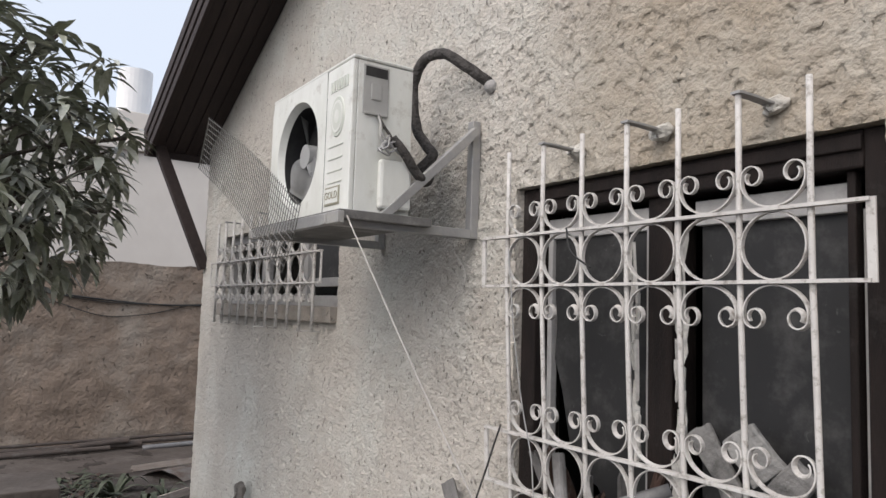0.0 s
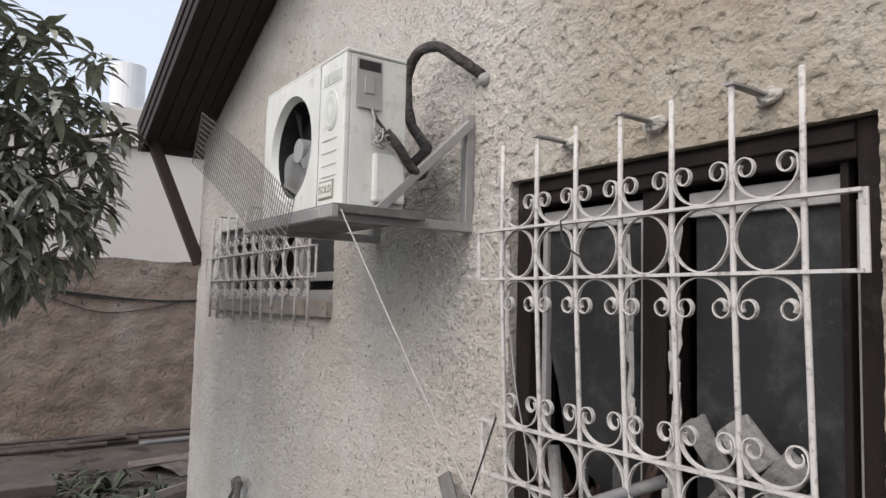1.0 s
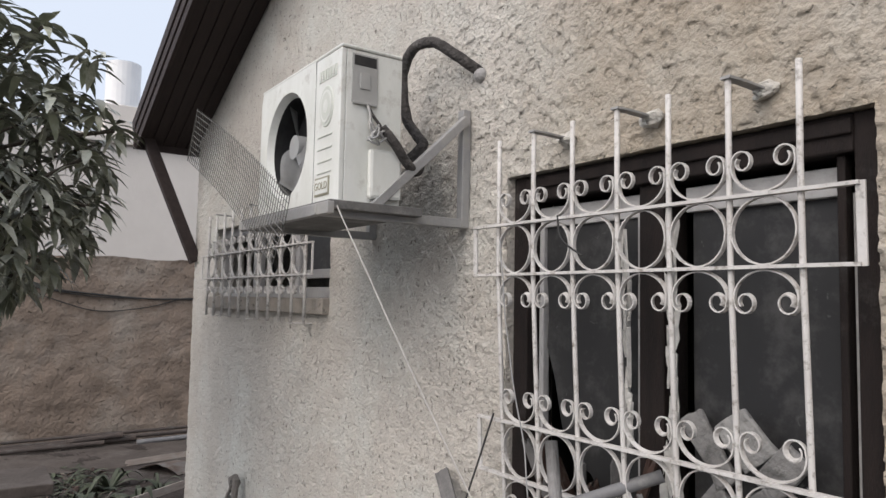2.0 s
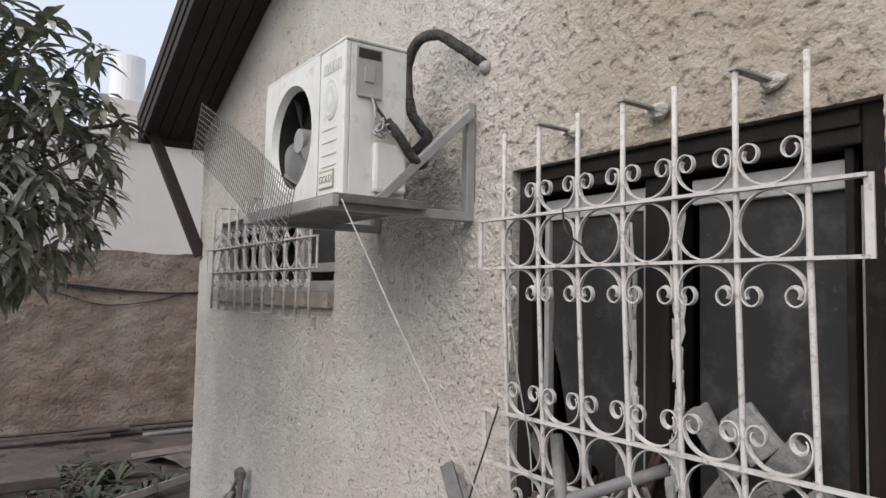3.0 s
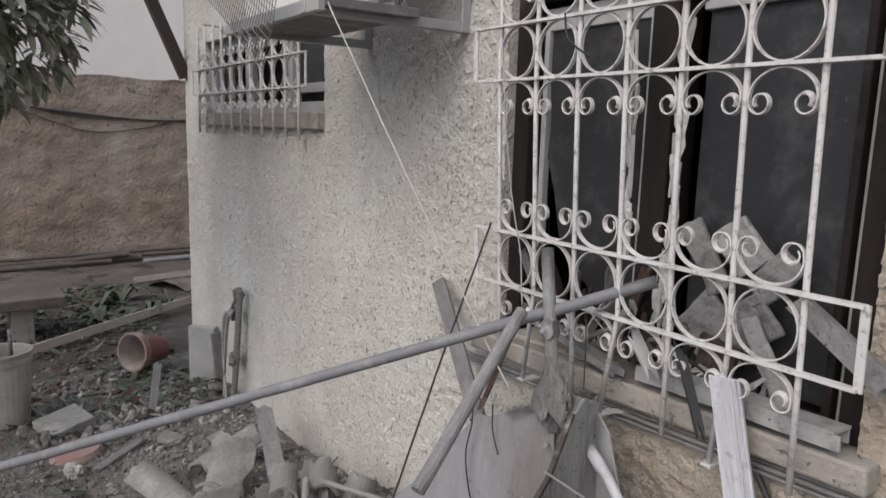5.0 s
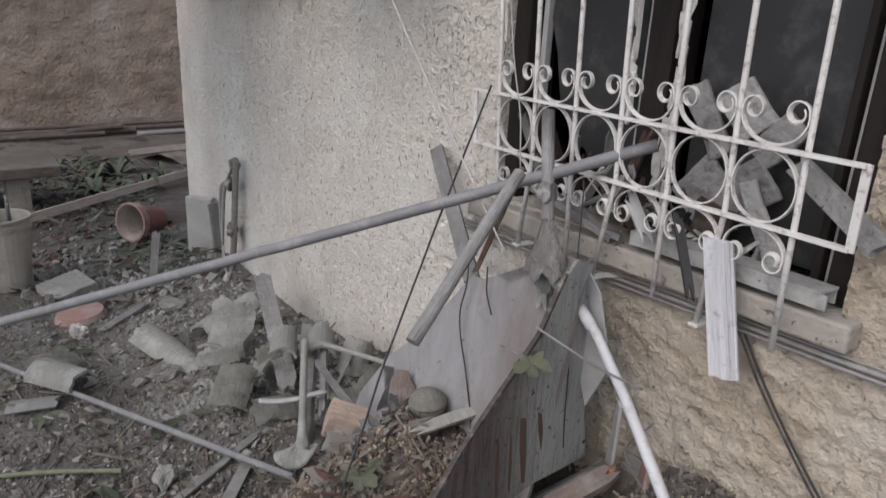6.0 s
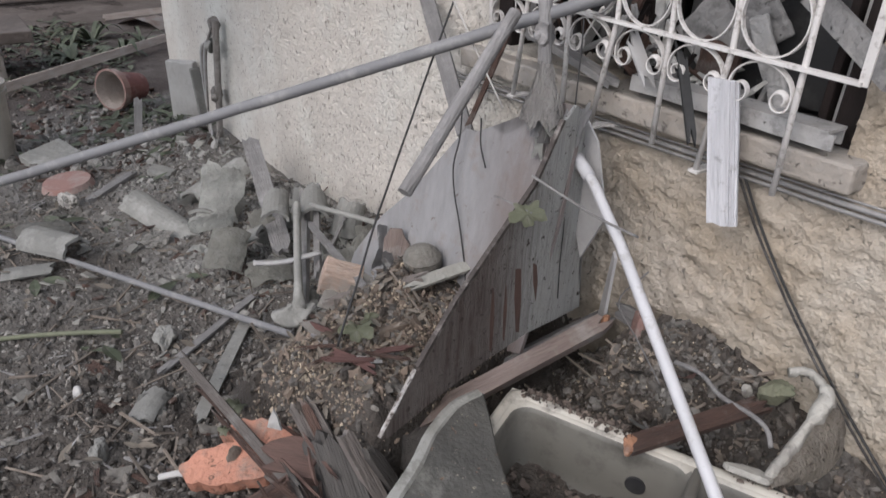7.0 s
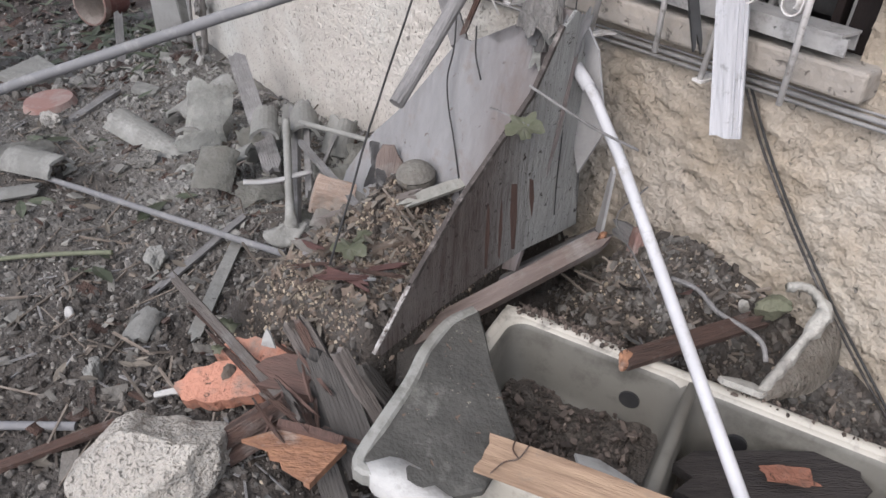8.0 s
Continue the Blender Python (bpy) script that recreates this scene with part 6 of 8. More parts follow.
sweep(bm, curve_pts([(-0.238, -0.705, 0.155), (-0.215, -0.65, 0.148), (-0.185, -0.58, 0.152), (-0.172, -0.52, 0.160), (-0.160, -0.455, 0.164)], 4), [(-0.014, -0.004), (0.013, -0.007), (0.016, 0.001), (0.0, 0.004), (-0.013, 0.002)])
solo("curved_metal_bar", bm, M_ALU, "curved pale metal bar lying over the drain pipe", "metal bar", smooth=True)
torn_sheet("fibre_cement_sheet", facing(-0.93, -0.63, -0.02, 38, 4), 0.24, 0.34, 15, M_PALESHEET, "torn pale fibre-cement sheet standing in the wall-side rubble", "sheet", 0.12, 0.010, 0.45, 0.03)
torn_sheet("fibre_cement_sheet", facing(-0.84, -0.66, 0.0, 8, -6, 10), 0.23, 0.11, 2, M_PALESHEET, "low torn fibre-cement strip before the standing sheet", "sheet", 0.06, 0.012, 0.4, 0.03)
torn_sheet("mortared_tile", facing(-0.44, -0.78, 0.03, 48, 12), 0.18, 0.20, 4, M_PALESHEET2, "grey curved tile piece leaning on the boards", "roof tile", 0.16, 0.014, 0.18, 0.05)
torn_sheet("tile_piece", facing(-0.62, -0.50, 0.0, 20, -20, -15), 0.13, 0.17, 5, M_PALESHEET2, "small grey tile piece wedged behind the boards", "roof tile", 0.2, 0.012, 0.3, 0.08)
torn_sheet("tile_piece", facing(-0.15, -0.25, 0.10, 25, 15, 20), 0.14, 0.14, 6, M_PALESHEET2, "grey tile piece leaning on the wall foot", "roof tile", 0.2, 0.012, 0.35, 0.1)
torn_sheet("tile_piece", facing(-0.05, -0.40, 0.10, 55, -15, 0), 0.16, 0.12, 8, M_PALESHEET2, "dusty board scrap lying by the plastic pipe", "scrap", 0.1, 0.010, 0.35, 0.1)
torn_sheet("tile_piece", facing(-0.25, -0.62, 0.02, 70, 5, 30), 0.20, 0.16, 9, M_PALESHEET2, "flat dusty board scrap under the pipe", "scrap", 0.05, 0.012, 0.3, 0.08)
torn_sheet("tile_piece", facing(-1.25, -1.32, -0.07, 78, 0, 20), 0.26, 0.20, 10, M_FCEM, "broken flat tile lying under the arched tile", "roof tile", 0.05, 0.014, 0.3, 0.05)
torn_sheet("tile_piece", facing(-0.98, -0.93, -0.07, 72, 0, -20), 0.16, 0.14, 12, M_CONCRETE, "pale mortar flake on the dirt", "rubble", 0.05, 0.02, 0.4, 0.1)
torn_sheet("tile_piece", facing(0.24, -1.26, 0.005, 76, 10, 10), 0.13, 0.10, 13, M_FCEM, "thin grey tile flake on the dirt", "roof tile", 0.15, 0.007, 0.4, 0.05)
# torn plaster and splinters at the boards' upper corner
for k, (x, y, z, w, h, ln, ro) in enumerate(((0.83, -0.315, 0.93, 0.06, 0.13, 8, 8), (0.89, -0.30, 0.95, 0.05, 0.12, -8, -10), (0.945, -0.29, 0.92, 0.035, 0.16, 5, 12), (0.86, -0.315, 0.88, 0.05, 0.12, 12, -8), (0.92, -0.30, 0.90, 0.045, 0.14, 3, 6))):
    torn_sheet("plaster_flake", facing(x, y, z, ln, ro, 15 * (k % 3) - 60), w, h, 30 + k, M_PALESHEET if k % 2 else M_GREYBOARD, "torn fibrous plaster flake clinging to the board", "plaster", 0.08, 0.005, 0.6, 0.08, group="plaster flakes on the board")
shell_tile("roof_tile", (-1.32, -0.47, 0.02), 12, -8, 20, 0.36, 0.13, 110, 60, "broken grey barrel roof tile lying on rubble")
shell_tile("roof_tile", (-1.05, -0.55, -0.01), -10, 14, 35, 0.28, 0.12, 100, 61, "broken grey barrel roof tile lying on rubble")
shell_tile("roof_tile", (-0.62, -0.64, 0.04), 25, -10, -35, 0.26, 0.11, 90, 62, "broken grey barrel roof tile tipped on its edge")
shell_tile("roof_tile", (-1.20, -0.80, -0.055), -8, 12, -72, 0.50, 0.10, 110, 63, "long broken barrel roof tile with pale mortar")
shell_tile("roof_tile", (-1.12, -1.29, -0.02), 6, 5, -62, 0.30, 0.09, 150, 64, "arched grey roof tile lying whole side up")
shell_tile("roof_tile", (-1.02, -1.42, -0.06), 4, 3, -20, 0.20, 0.10, 60, 65, "flat grey roof tile fragment")
shell_tile("roof_tile", (-0.68, -0.27, 0.12), 75, 0, 40, 0.16, 0.07, 170, 66, "half-round grey tile end standing in the rubble")
shell_tile("roof_tile", (-0.40, -0.20, 0.14), 70, 20, 70, 0.16, 0.07, 170, 67, "half-round grey tile end standing in the rubble")
shell_tile("roof_tile", (0.20, -1.245, 0.015), 5, 0, 50, 0.13, 0.07, 80, 68, "small curved grey tile fragment on the dirt")
lump("white_oval_stone", set_on(0.045, -1.415, 0.012), (0.035, 0.018, 0.014), 70, M_WHITECER, "smooth white elongated stone on the dirt", "stone", 3, 0.1)
lump("grey_rock", set_on(0.345, -1.42, 0.02), (0.04, 0.03, 0.035), 71, M_FCEM, "grey angular stone on the dirt", "stone", 3)
lump("grey_rock", set_on(-0.13, -1.10, 0.03), (0.045, 0.035, 0.05), 72, M_FCEM, "upright grey stone on the dirt", "stone", 3)
lump("pale_rock", set_on(-1.83, -1.13, 0.02), (0.09, 0.06, 0.04), 73, M_CONCRETE, "pale broken mortar lump beside the saucer", "stone", 3)
pole("short_pipe", set_on(0.30, -1.83, 0.02), set_on(0.515, -1.51, 0.015), 0.012, M_STEELPIPE, "short grey pipe end on the dirt", "pipe", 10)
plank("dark_stick", set_on(0.55, -1.75, 0.02), set_on(0.59, -1.42, 0.02), 0.03, 0.015, M_BROWNWOOD, "dark broken stick beside the concrete lump", "stick", 74)
plank("grey_strip", set_on(0.35, -1.13, 0.02), set_on(-0.06, -0.82, 0.02), 0.045, 0.008, M_FCEM, "flat grey strip lying on the dirt", "strip", 75)
plank("grey_strip", set_on(0.05, -1.16, 0.02), set_on(-0.22, -0.72, 0.02), 0.03, 0.01, M_GREYWOOD, "narrow grey batten lying on the dirt", "strip", 76)
plank("grey_strip", set_on(-2.05, -0.745, 0.02), set_on(-1.78, -1.03, 0.02), 0.05, 0.02, M_GREYWOOD, "grey batten beside the clay saucer", "strip", 77)
bm = bmesh.new()
tube(bm, [set_on(0.585, -1.31, 0.05), set_on(0.62, -1.27, 0.055), set_on(0.66, -1.24, 0.06)], 0.009, 6)
solo("white_strip", bm, M_WHITECER, "white plastic strip behind the concrete lump", "strip")

# terracotta saucer
bm = bmesh.new()
prev = None
for r, z in ((0.001, 0.008), (0.10, 0.008), (0.115, 0.035), (0.125, 0.035), (0.112, 0.0), (0.001, 0.0)):
    loop = [bm.verts.new((r * math.cos(math.tau * i / 28), r * math.sin(math.tau * i / 28), z)) for i in range(28)]
    if prev:
        for i in range(28):
            j = (i + 1) % 28
            bm.faces.new((prev[i], prev[j], loop[j], loop[i]))
    prev = loop
bmesh.ops.recalc_face_normals(bm, faces=bm.faces[:])
solo("plant_saucer", bm, mat("dusty_pink_clay", (0.27, 0.165, 0.145), 0.9, (0.22, 0.125, 0.108), 6, 0.2, 30, dust=(0.30, 0.25, 0.23), dscale=7, damt=0.5), "upturned terracotta plant saucer on the dirt", "saucer", Matrix.Scale(1.12, 4) @ Matrix.Translation(Vector(set_on(-2.10, -1.08, 0.045)) / 1.12) @ Matrix.Rotation(radians(184), 4, "X"))

# black wire and thin wires across the heap
for k, (pts, r, mm, lab) in enumerate((
        (((0.395, -0.165, 1.42), (0.52, -0.42, 1.07), (0.66, -0.67, 0.74), (0.79, -0.87, 0.47)), 0.0032, M_BLACKWIRE, "thin black cable drawn tight from the grille to the heap"),
        (((0.53, -0.31, 0.95), (0.55, -0.33, 0.85), (0.545, -0.345, 0.75), (0.60, -0.36, 0.62), (0.66, -0.37, 0.50), (0.68, -0.38, 0.44)), 0.0024, M_BLACKWIRE, "dark wire hanging over the grey panel"),
        (((0.62, -0.31, 0.93), (0.635, -0.32, 0.86), (0.67, -0.325, 0.80)), 0.0024, M_BLACKWIRE, "dark wire hanging over the grey panel"),
        (((0.92, -0.27, 1.25), (0.935, -0.275, 1.0), (0.955, -0.285, 0.75), (0.975, -0.29, 0.52)), 0.0018, M_BLACKWIRE, "thin dark wire hanging beside the post"),
        (((0.42, -0.17, 1.97), (0.455, -0.175, 1.75), (0.50, -0.175, 1.52), (0.56, -0.18, 1.34), (0.60, -0.2, 1.2)), 0.0022, M_GALV, "thin grey wire trailing down the grille"),
        (((0.68, -0.17, 2.02), (0.70, -0.175, 1.95), (0.78, -0.175, 1.90)), 0.003, M_BLACKWIRE, "dark wire end tangled on the grille"))):
    bm = bmesh.new()
    tube(bm, [p + Vector((0.003 * nz(p.z, k, 0, 9), 0.003 * nz(p.z, k, 5, 9), 0)) for p in curve_pts(pts, 6)], r, 5)
    solo("loose_wire", bm, mm, lab, "wire", group="loose wires", smooth=True)
for k, pts in enumerate((((1.19, -0.28, 0.805), (1.13, -0.36, 0.85), (1.09, -0.40, 0.88), (1.0, -0.46, 0.93)), ((1.045, -0.49, 0.86), (0.95, -0.5, 0.86), (0.92, -0.5, 0.855)), ((1.16, -0.17, 0.66), (1.05, -0.12, 0.49), (1.20, -0.2, 0.47), (1.32, -0.26, 0.45)))):
    bm = bmesh.new()
    tube(bm, curve_pts(pts, 5), 0.0035 if k == 0 else 0.0025, 5)
    solo("dry_twig", bm, M_GREYWOOD, "thin dry twig lying across the board", "twig", group="dry twigs", smooth=True)

# ---- wreckage on the window sill ----
def slab_at(name, c, size, rx, ry, rz, material, label, category, seed):
    bm = bmesh.new()
    box(bm, [-s / 2 for s in size], [s / 2 for s in size], 0.006)
    bmesh.ops.subdivide_edges(bm, edges=bm.edges[:], cuts=4, use_grid_fill=True)
    for v in bm.verts:
        q = v.co * 9 + Vector((seed, 0, 0))
        v.co += Vector((0.008 * noise.noise(q) + 0.004 * noise.noise(q * 4), 0.004 * noise.noise(q + Vector((0, 5, 0))), 0.008 * noise.noise(q + Vector((0, 0, 9))) + 0.005 * noise.noise(q * 5)))
    return solo(name, bm, material, label, category, pose(*c, rx, ry, rz))


M_DIRTYALU = mat("grimy_aluminium", (0.37, 0.365, 0.355), 0.6, (0.26, 0.255, 0.248), 7, 0.3, 40, dust=(0.12, 0.115, 0.11), dscale=14, damt=0.3, pits=((0.05, 0.048, 0.045), 22, 0.26, 0.33))
M_FOAMGREY = mat("grey_foam_block", (0.25, 0.245, 0.238), 0.9, (0.15, 0.147, 0.143), 12, 0.6, 45, dust=(0.085, 0.083, 0.08), dscale=14, damt=0.35, pits=((0.06, 0.058, 0.055), 40, 0.28, 0.34))
M_PALESLAB = mat("pale_plaster_slab", (0.34, 0.335, 0.325), 0.9, (0.20, 0.197, 0.19), 11, 0.7, 45, dust=(0.18, 0.175, 0.17), dscale=14, damt=0.3)
slab_at("grey_block", (1.015, 0.055, 1.40), (0.075, 0.018, 0.20), 0, -33, 0, M_FOAMGREY, "dusty grey broken block lying in the window", "block", 1)
slab_at("grey_block", (1.135, 0.03, 1.445), (0.095, 0.02, 0.13), 4, -38, 6, M_PALESLAB, "pale grey broken block jammed in the window", "block", 2)
slab_at("dark_block", (1.225, 0.03, 1.385), (0.075, 0.018, 0.14), 0, 42, 0, M_FOAMGREY, "dark grey broken block jammed in the window", "block", 3)
slab_at("grey_block", (1.03, 0.06, 1.22), (0.13, 0.02, 0.16), 0, 40, 0, M_FOAMGREY, "dusty grey broken block on the sill", "block", 4)
slab_at("grey_block", (1.16, 0.03, 1.25), (0.16, 0.015, 0.12), 10, -35, 0, M_FOAMGREY, "dusty grey broken block on the sill", "block", 5)
slab_at("grey_block", (1.24, 0.0, 1.19), (0.05, 0.015, 0.22), 0, -30, 0, M_PALESLAB, "narrow pale broken strip on the sill", "block", 6)
slab_at("dark_block", (1.10, 0.02, 1.16), (0.10, 0.02, 0.10), 20, 15, 10, M_BROWNWOOD, "dark broken board piece on the sill", "block", 7)
plank("shutter_profile", (1.29, 0.01, 1.345), (1.535, -0.075, 1.235), 0.05, 0.022, M_FOAMGREY, "torn aluminium shutter profile lying on the sill", "shutter profile", 80, 75, 0.012)
tr = thing("window_track", "torn-off dusty aluminium window track lying on the sill", "window track", between((0.92, -0.03, 1.078), (1.45, -0.04, 1.092)))
r = random.Random(81)
for nm, u0, u1, v0, v1 in (("channel", -0.018, -0.012, -0.034, 0.036), ("flange", -0.012, 0.022, -0.034, -0.028), ("flange", -0.012, 0.020, -0.002, 0.003), ("flange", -0.012, 0.022, 0.030, 0.036)):
    bm = bmesh.new()
    zs = span(0, 0.53, 0.025)
    rows = []
    for n_, z in enumerate(zs):
        e = r.uniform(-0.02, 0.02) if n_ in (0, len(zs) - 1) else 0
        b_ = 0.006 * nz(z, u0 * 90, 3, 7)
        rows.append([bm.verts.new((-v + b_, -u + 0.4 * b_, z + e)) for u, v in ((u0, v0), (u1, v0), (u1, v1), (u0, v1))])
    for a, b in zip(rows, rows[1:]):
        for q in range(4):
            bm.faces.new((a[q], a[(q + 1) % 4], b[(q + 1) % 4], b[q]))
    bm.faces.new(rows[0][::-1])
    bm.faces.new(rows[-1])
    bmesh.ops.recalc_face_normals(bm, faces=bm.faces[:])
    part(nm, bm, M_DIRTYALU, tr)
sl = thing("hanging_slat", "white ribbed shutter slat hanging over the sill", "shutter slat", Matrix.Translation((1.215, -0.125, 1.16)) @ Matrix.Rotation(radians(-12.5), 4, "Y") @ Matrix.Rotation(radians(10), 4, "Z") @ Matrix.Rotation(radians(4), 4, "X"))
bm = bmesh.new()
prism(bm, [(-0.036, -0.335), (-0.02, -0.332), (0.0, -0.338), (0.036, -0.334), (0.038, 0.0), (-0.032, 0.01)], 0.008)
part("slat", bm, M_WHITESLAT, sl)
for x in (0.014, 0.026):
    bm = bmesh.new()
    box(bm, (x, -0.009, -0.33), (x + 0.005, -0.003, 0.0), 0.001)
    part("rib", bm, M_WHITESLAT, sl)
plank("dark_strip", (1.08, -0.11, 1.20), (1.17, -0.13, 1.02), 0.022, 0.01, M_BLACKWIRE, "charred dark strip hanging by the slat", "strip", 82, 20)
plank("pale_strip", (0.93, -0.10, 1.19), (1.00, -0.10, 1.10), 0.035, 0.008, M_ALU, "crumpled pale metal scrap on the sill", "scrap", 83, 20)
for k in range(9):
    r = random.Random(200 + k)
    plank("window_splinter", (0.42 + 0.06 * k, 0.03 + r.uniform(-0.02, 0.04), 1.09 + r.uniform(0, 0.05)), (0.46 + 0.06 * k + r.uniform(-0.1, 0.1), -0.02 + r.uniform(-0.05, 0.05), 1.2 + r.uniform(-0.08, 0.18)), 0.03, 0.012, M_GREYWOOD if k % 2 else M_BROWNWOOD, "splintered wood jutting up behind the grille", "splinter", 90 + k, r.uniform(0, 90), 0.03, group="splinters in the window")

# dark torn clutter lying along the sill behind the grille
r = random.Random(61)
for k in range(34):
    x = r.uniform(0.36, 1.40)
    p = Vector((x, r.uniform(0.0, 0.06), 1.075 + r.uniform(0.0, 0.05)))
    d = Vector((r.uniform(-0.12, 0.12), r.uniform(-0.05, 0.03), r.uniform(0.02, 0.16) if x < 0.95 else r.uniform(-0.01, 0.08)))
    plank("sill_clutter", p, p + d, r.uniform(0.012, 0.04), r.uniform(0.004, 0.012), r.choice((M_BROWNWOOD, M_DARKWOOD, M_GREYWOOD, M_DIRTYALU, M_SPLINT)), "torn sash and board scrap heaped on the sill", "scrap", 400 + k, r.uniform(0, 90), 0.02, group="scraps on the sill")

tw = thing("plank_twig", "small forked twig lying on the pale plank", "twig")
for pts in ([(1.496, -0.831, 0.478), (1.508, -0.869, 0.478), (1.499, -0.896, 0.478), (1.504, -0.932, 0.478)], [(1.508, -0.869, 0.478), (1.486, -0.864, 0.478), (1.473, -0.847, 0.478)]):
    bm = bmesh.new()
    tube(bm, curve_pts(pts, 4), 0.0016, 5)
    part("stem", bm, M_BROWNWOOD, tw, smooth=True)

# ---- far end of the yard ----
def lathe(bm, prof, n=28):
    prev = None
    for r, z in prof:
        loop = [bm.verts.new((r * math.cos(math.tau * i / n), r * math.sin(math.tau * i / n), z)) for i in range(n)]
        if prev:
            for i in range(n):
                j = (i + 1) % n
                bm.faces.new((prev[i], prev[j], loop[j], loop[i]))
        prev = loop
    bmesh.ops.recalc_face_normals(bm, faces=bm.faces[:])


bench = thing("stone_bench", "low concrete slab bench on stub legs at the yard's end", "bench")
bm = bmesh.new()
box(bm, (-5.65, -2.3, 0.03), (-4.88, -0.78, 0.13), 0.012)
part("seat", bm, M_APRON, bench)
for y in (-1.12, -2.05):
    bm = bmesh.new()
    box(bm, (-5.45, y - 0.09, -0.36), (-5.05, y + 0.09, 0.03), 0.01)
    part("leg", bm, M_STONE, bench)
bk = thing("bucket", "grey-white plastic bucket with ribbed rim standing on the dirt", "bucket", Matrix.Translation((-2.95, -1.37, -0.215)))
bm = bmesh.new()
lathe(bm, [(0.001, 0.0), (0.135, 0.0), (0.16, 0.40), (0.172, 0.40), (0.172, 0.425), (0.163, 0.43), (0.165, 0.45), (0.175, 0.455), (0.175, 0.47), (0.155, 0.47), (0.13, 0.02), (0.001, 0.02)])
part("tub", bm, mat("yellowed_plastic", (0.34, 0.32, 0.285), 0.55, (0.27, 0.25, 0.22), 5, 0.1, 30, dust=(0.20, 0.185, 0.165), dscale=6, damt=0.4), bk, smooth=False)
for k in range(3):
    bm = bmesh.new()
    tube(bm, [(0.02 * k, 0.03 * k, 0.1), (0.06 - 0.03 * k, 0.05, 0.56 + 0.02 * k)], 0.012, 6)
    part("stick", bm, M_GREYWOOD, bk, "stick standing in the bucket")
pot = thing("flower_pot", "empty terracotta flower pot tipped over on the dirt", "flower pot", Matrix.Translation((-3.725, -0.35, -0.115)) @ Vector((0.50, -0.84, 0.12)).to_track_quat("Z", "Y").to_matrix().to_4x4())
bm = bmesh.new()
lathe(bm, [(0.001, -0.14), (0.095, -0.14), (0.135, 0.10), (0.125, 0.10), (0.085, -0.12), (0.001, -0.12)])
part("body", bm, mat("dark_red_clay", (0.135, 0.055, 0.048), 0.85, (0.095, 0.04, 0.036), 6, 0.2, 30, dust=(0.19, 0.13, 0.115), dscale=7, damt=0.3), pot)
bm = bmesh.new()
lathe(bm, [(0.126, 0.098), (0.153, 0.098), (0.158, 0.155), (0.1445, 0.1585), (0.126, 0.098)])
part("rim", bm, M_TERRA, pot, "dusty paler rim")
bm = bmesh.new()
lathe(bm, [(0.001, -0.115), (0.082, -0.115), (0.1225, 0.102), (0.1425, 0.1575), (0.1415, 0.1575), (0.120, 0.10), (0.080, -0.11), (0.001, -0.11)])
part("lining", bm, mat("pale_lime_crust", (0.30, 0.265, 0.235), 0.95, (0.22, 0.185, 0.165), 8, 0.3, 40), pot, "pale lime crust inside the pot")
bm = bmesh.new()
box(bm, (-0.20, 0, -0.20), (0, 0.075, 0.30), 0.008)
bmesh.ops.subdivide_edges(bm, edges=bm.edges[:], cuts=2, use_grid_fill=True)
for v in bm.verts:
    v.co += Vector((0.004 * nz(v.co.y, v.co.z, 0, 14), 0.004 * nz(v.co.x, v.co.z, 3, 14), 0.010 * nz(v.co.x, v.co.y, 5, 9)))
solo("concrete_block", bm, mat("pale_cast_block", (0.37, 0.365, 0.35), 0.9, (0.29, 0.285, 0.27), 4, 0.3, 30, dust=(0.24, 0.23, 0.215), dscale=6, damt=0.3), "pale grey concrete block against the wall corner", "block", Matrix.Translation((-2.90, -0.06, -0.07)) @ Matrix.Rotation(radians(48), 4, "Z"))
# added slab: stands for the block's shaded end face next to the wall
slab_at("tile_offcut", (-2.865, -0.045, 0.035), (0.022, 0.072, 0.34), 4, -4, 8, M_FCEM, "added dark slab standing for the shaded end of the concrete block", "tile", 11)
M_STUB = mat("mortar_caked_rust", (0.20, 0.185, 0.172), 0.95, (0.12, 0.11, 0.10), 12, 0.8, 40, dust=(0.26, 0.25, 0.235), dscale=12, damt=0.4)
pp = thing("stub_pipe", "rusty stub pipe with torn wires standing at the wall foot", "pipe")
bm = bmesh.new()
tube(bm, [(-2.42, -0.09, -0.25), (-2.36, -0.08, 0.1), (-2.28, -0.07, 0.64)], 0.022, 8)
part("pipe", bm, M_STUB, pp)
for k in range(4):
    bm = bmesh.new()
    tube(bm, curve_pts([(-2.30 - 0.02 * k, -0.09, 0.60 - 0.05 * k), (-2.36 - 0.03 * k, -0.12, 0.45), (-2.44 - 0.02 * k, -0.12, 0.2), (-2.46 + 0.03 * k, -0.14, -0.2)], 4), 0.008, 5)
    part("wire", bm, M_GALV if k % 2 else M_STUB, pp)
lump("mortar_lump", (-2.33, -0.07, 0.60), (0.045, 0.04, 0.06), 124, M_STUB, "rough mortar lump caked round the pipe's top", "mortar", 2)
lump("mortar_lump", (-2.40, -0.08, 0.15), (0.05, 0.04, 0.10), 125, M_STUB, "rough mortar lump caked on the stub pipe", "mortar", 2)
lump("mortar_lump", (-2.38, -0.08, 0.47), (0.05, 0.04, 0.08), 120, M_FCEM, "grey mortar lump clinging to the stub pipe", "mortar", 2)
plank("yard_board", (-4.50, -1.20, -0.235), (-5.6, 0.50, -0.20), 0.075, 0.03, M_PALEBOARD, "long dusty pale board lying in the yard", "board", 121, 80)
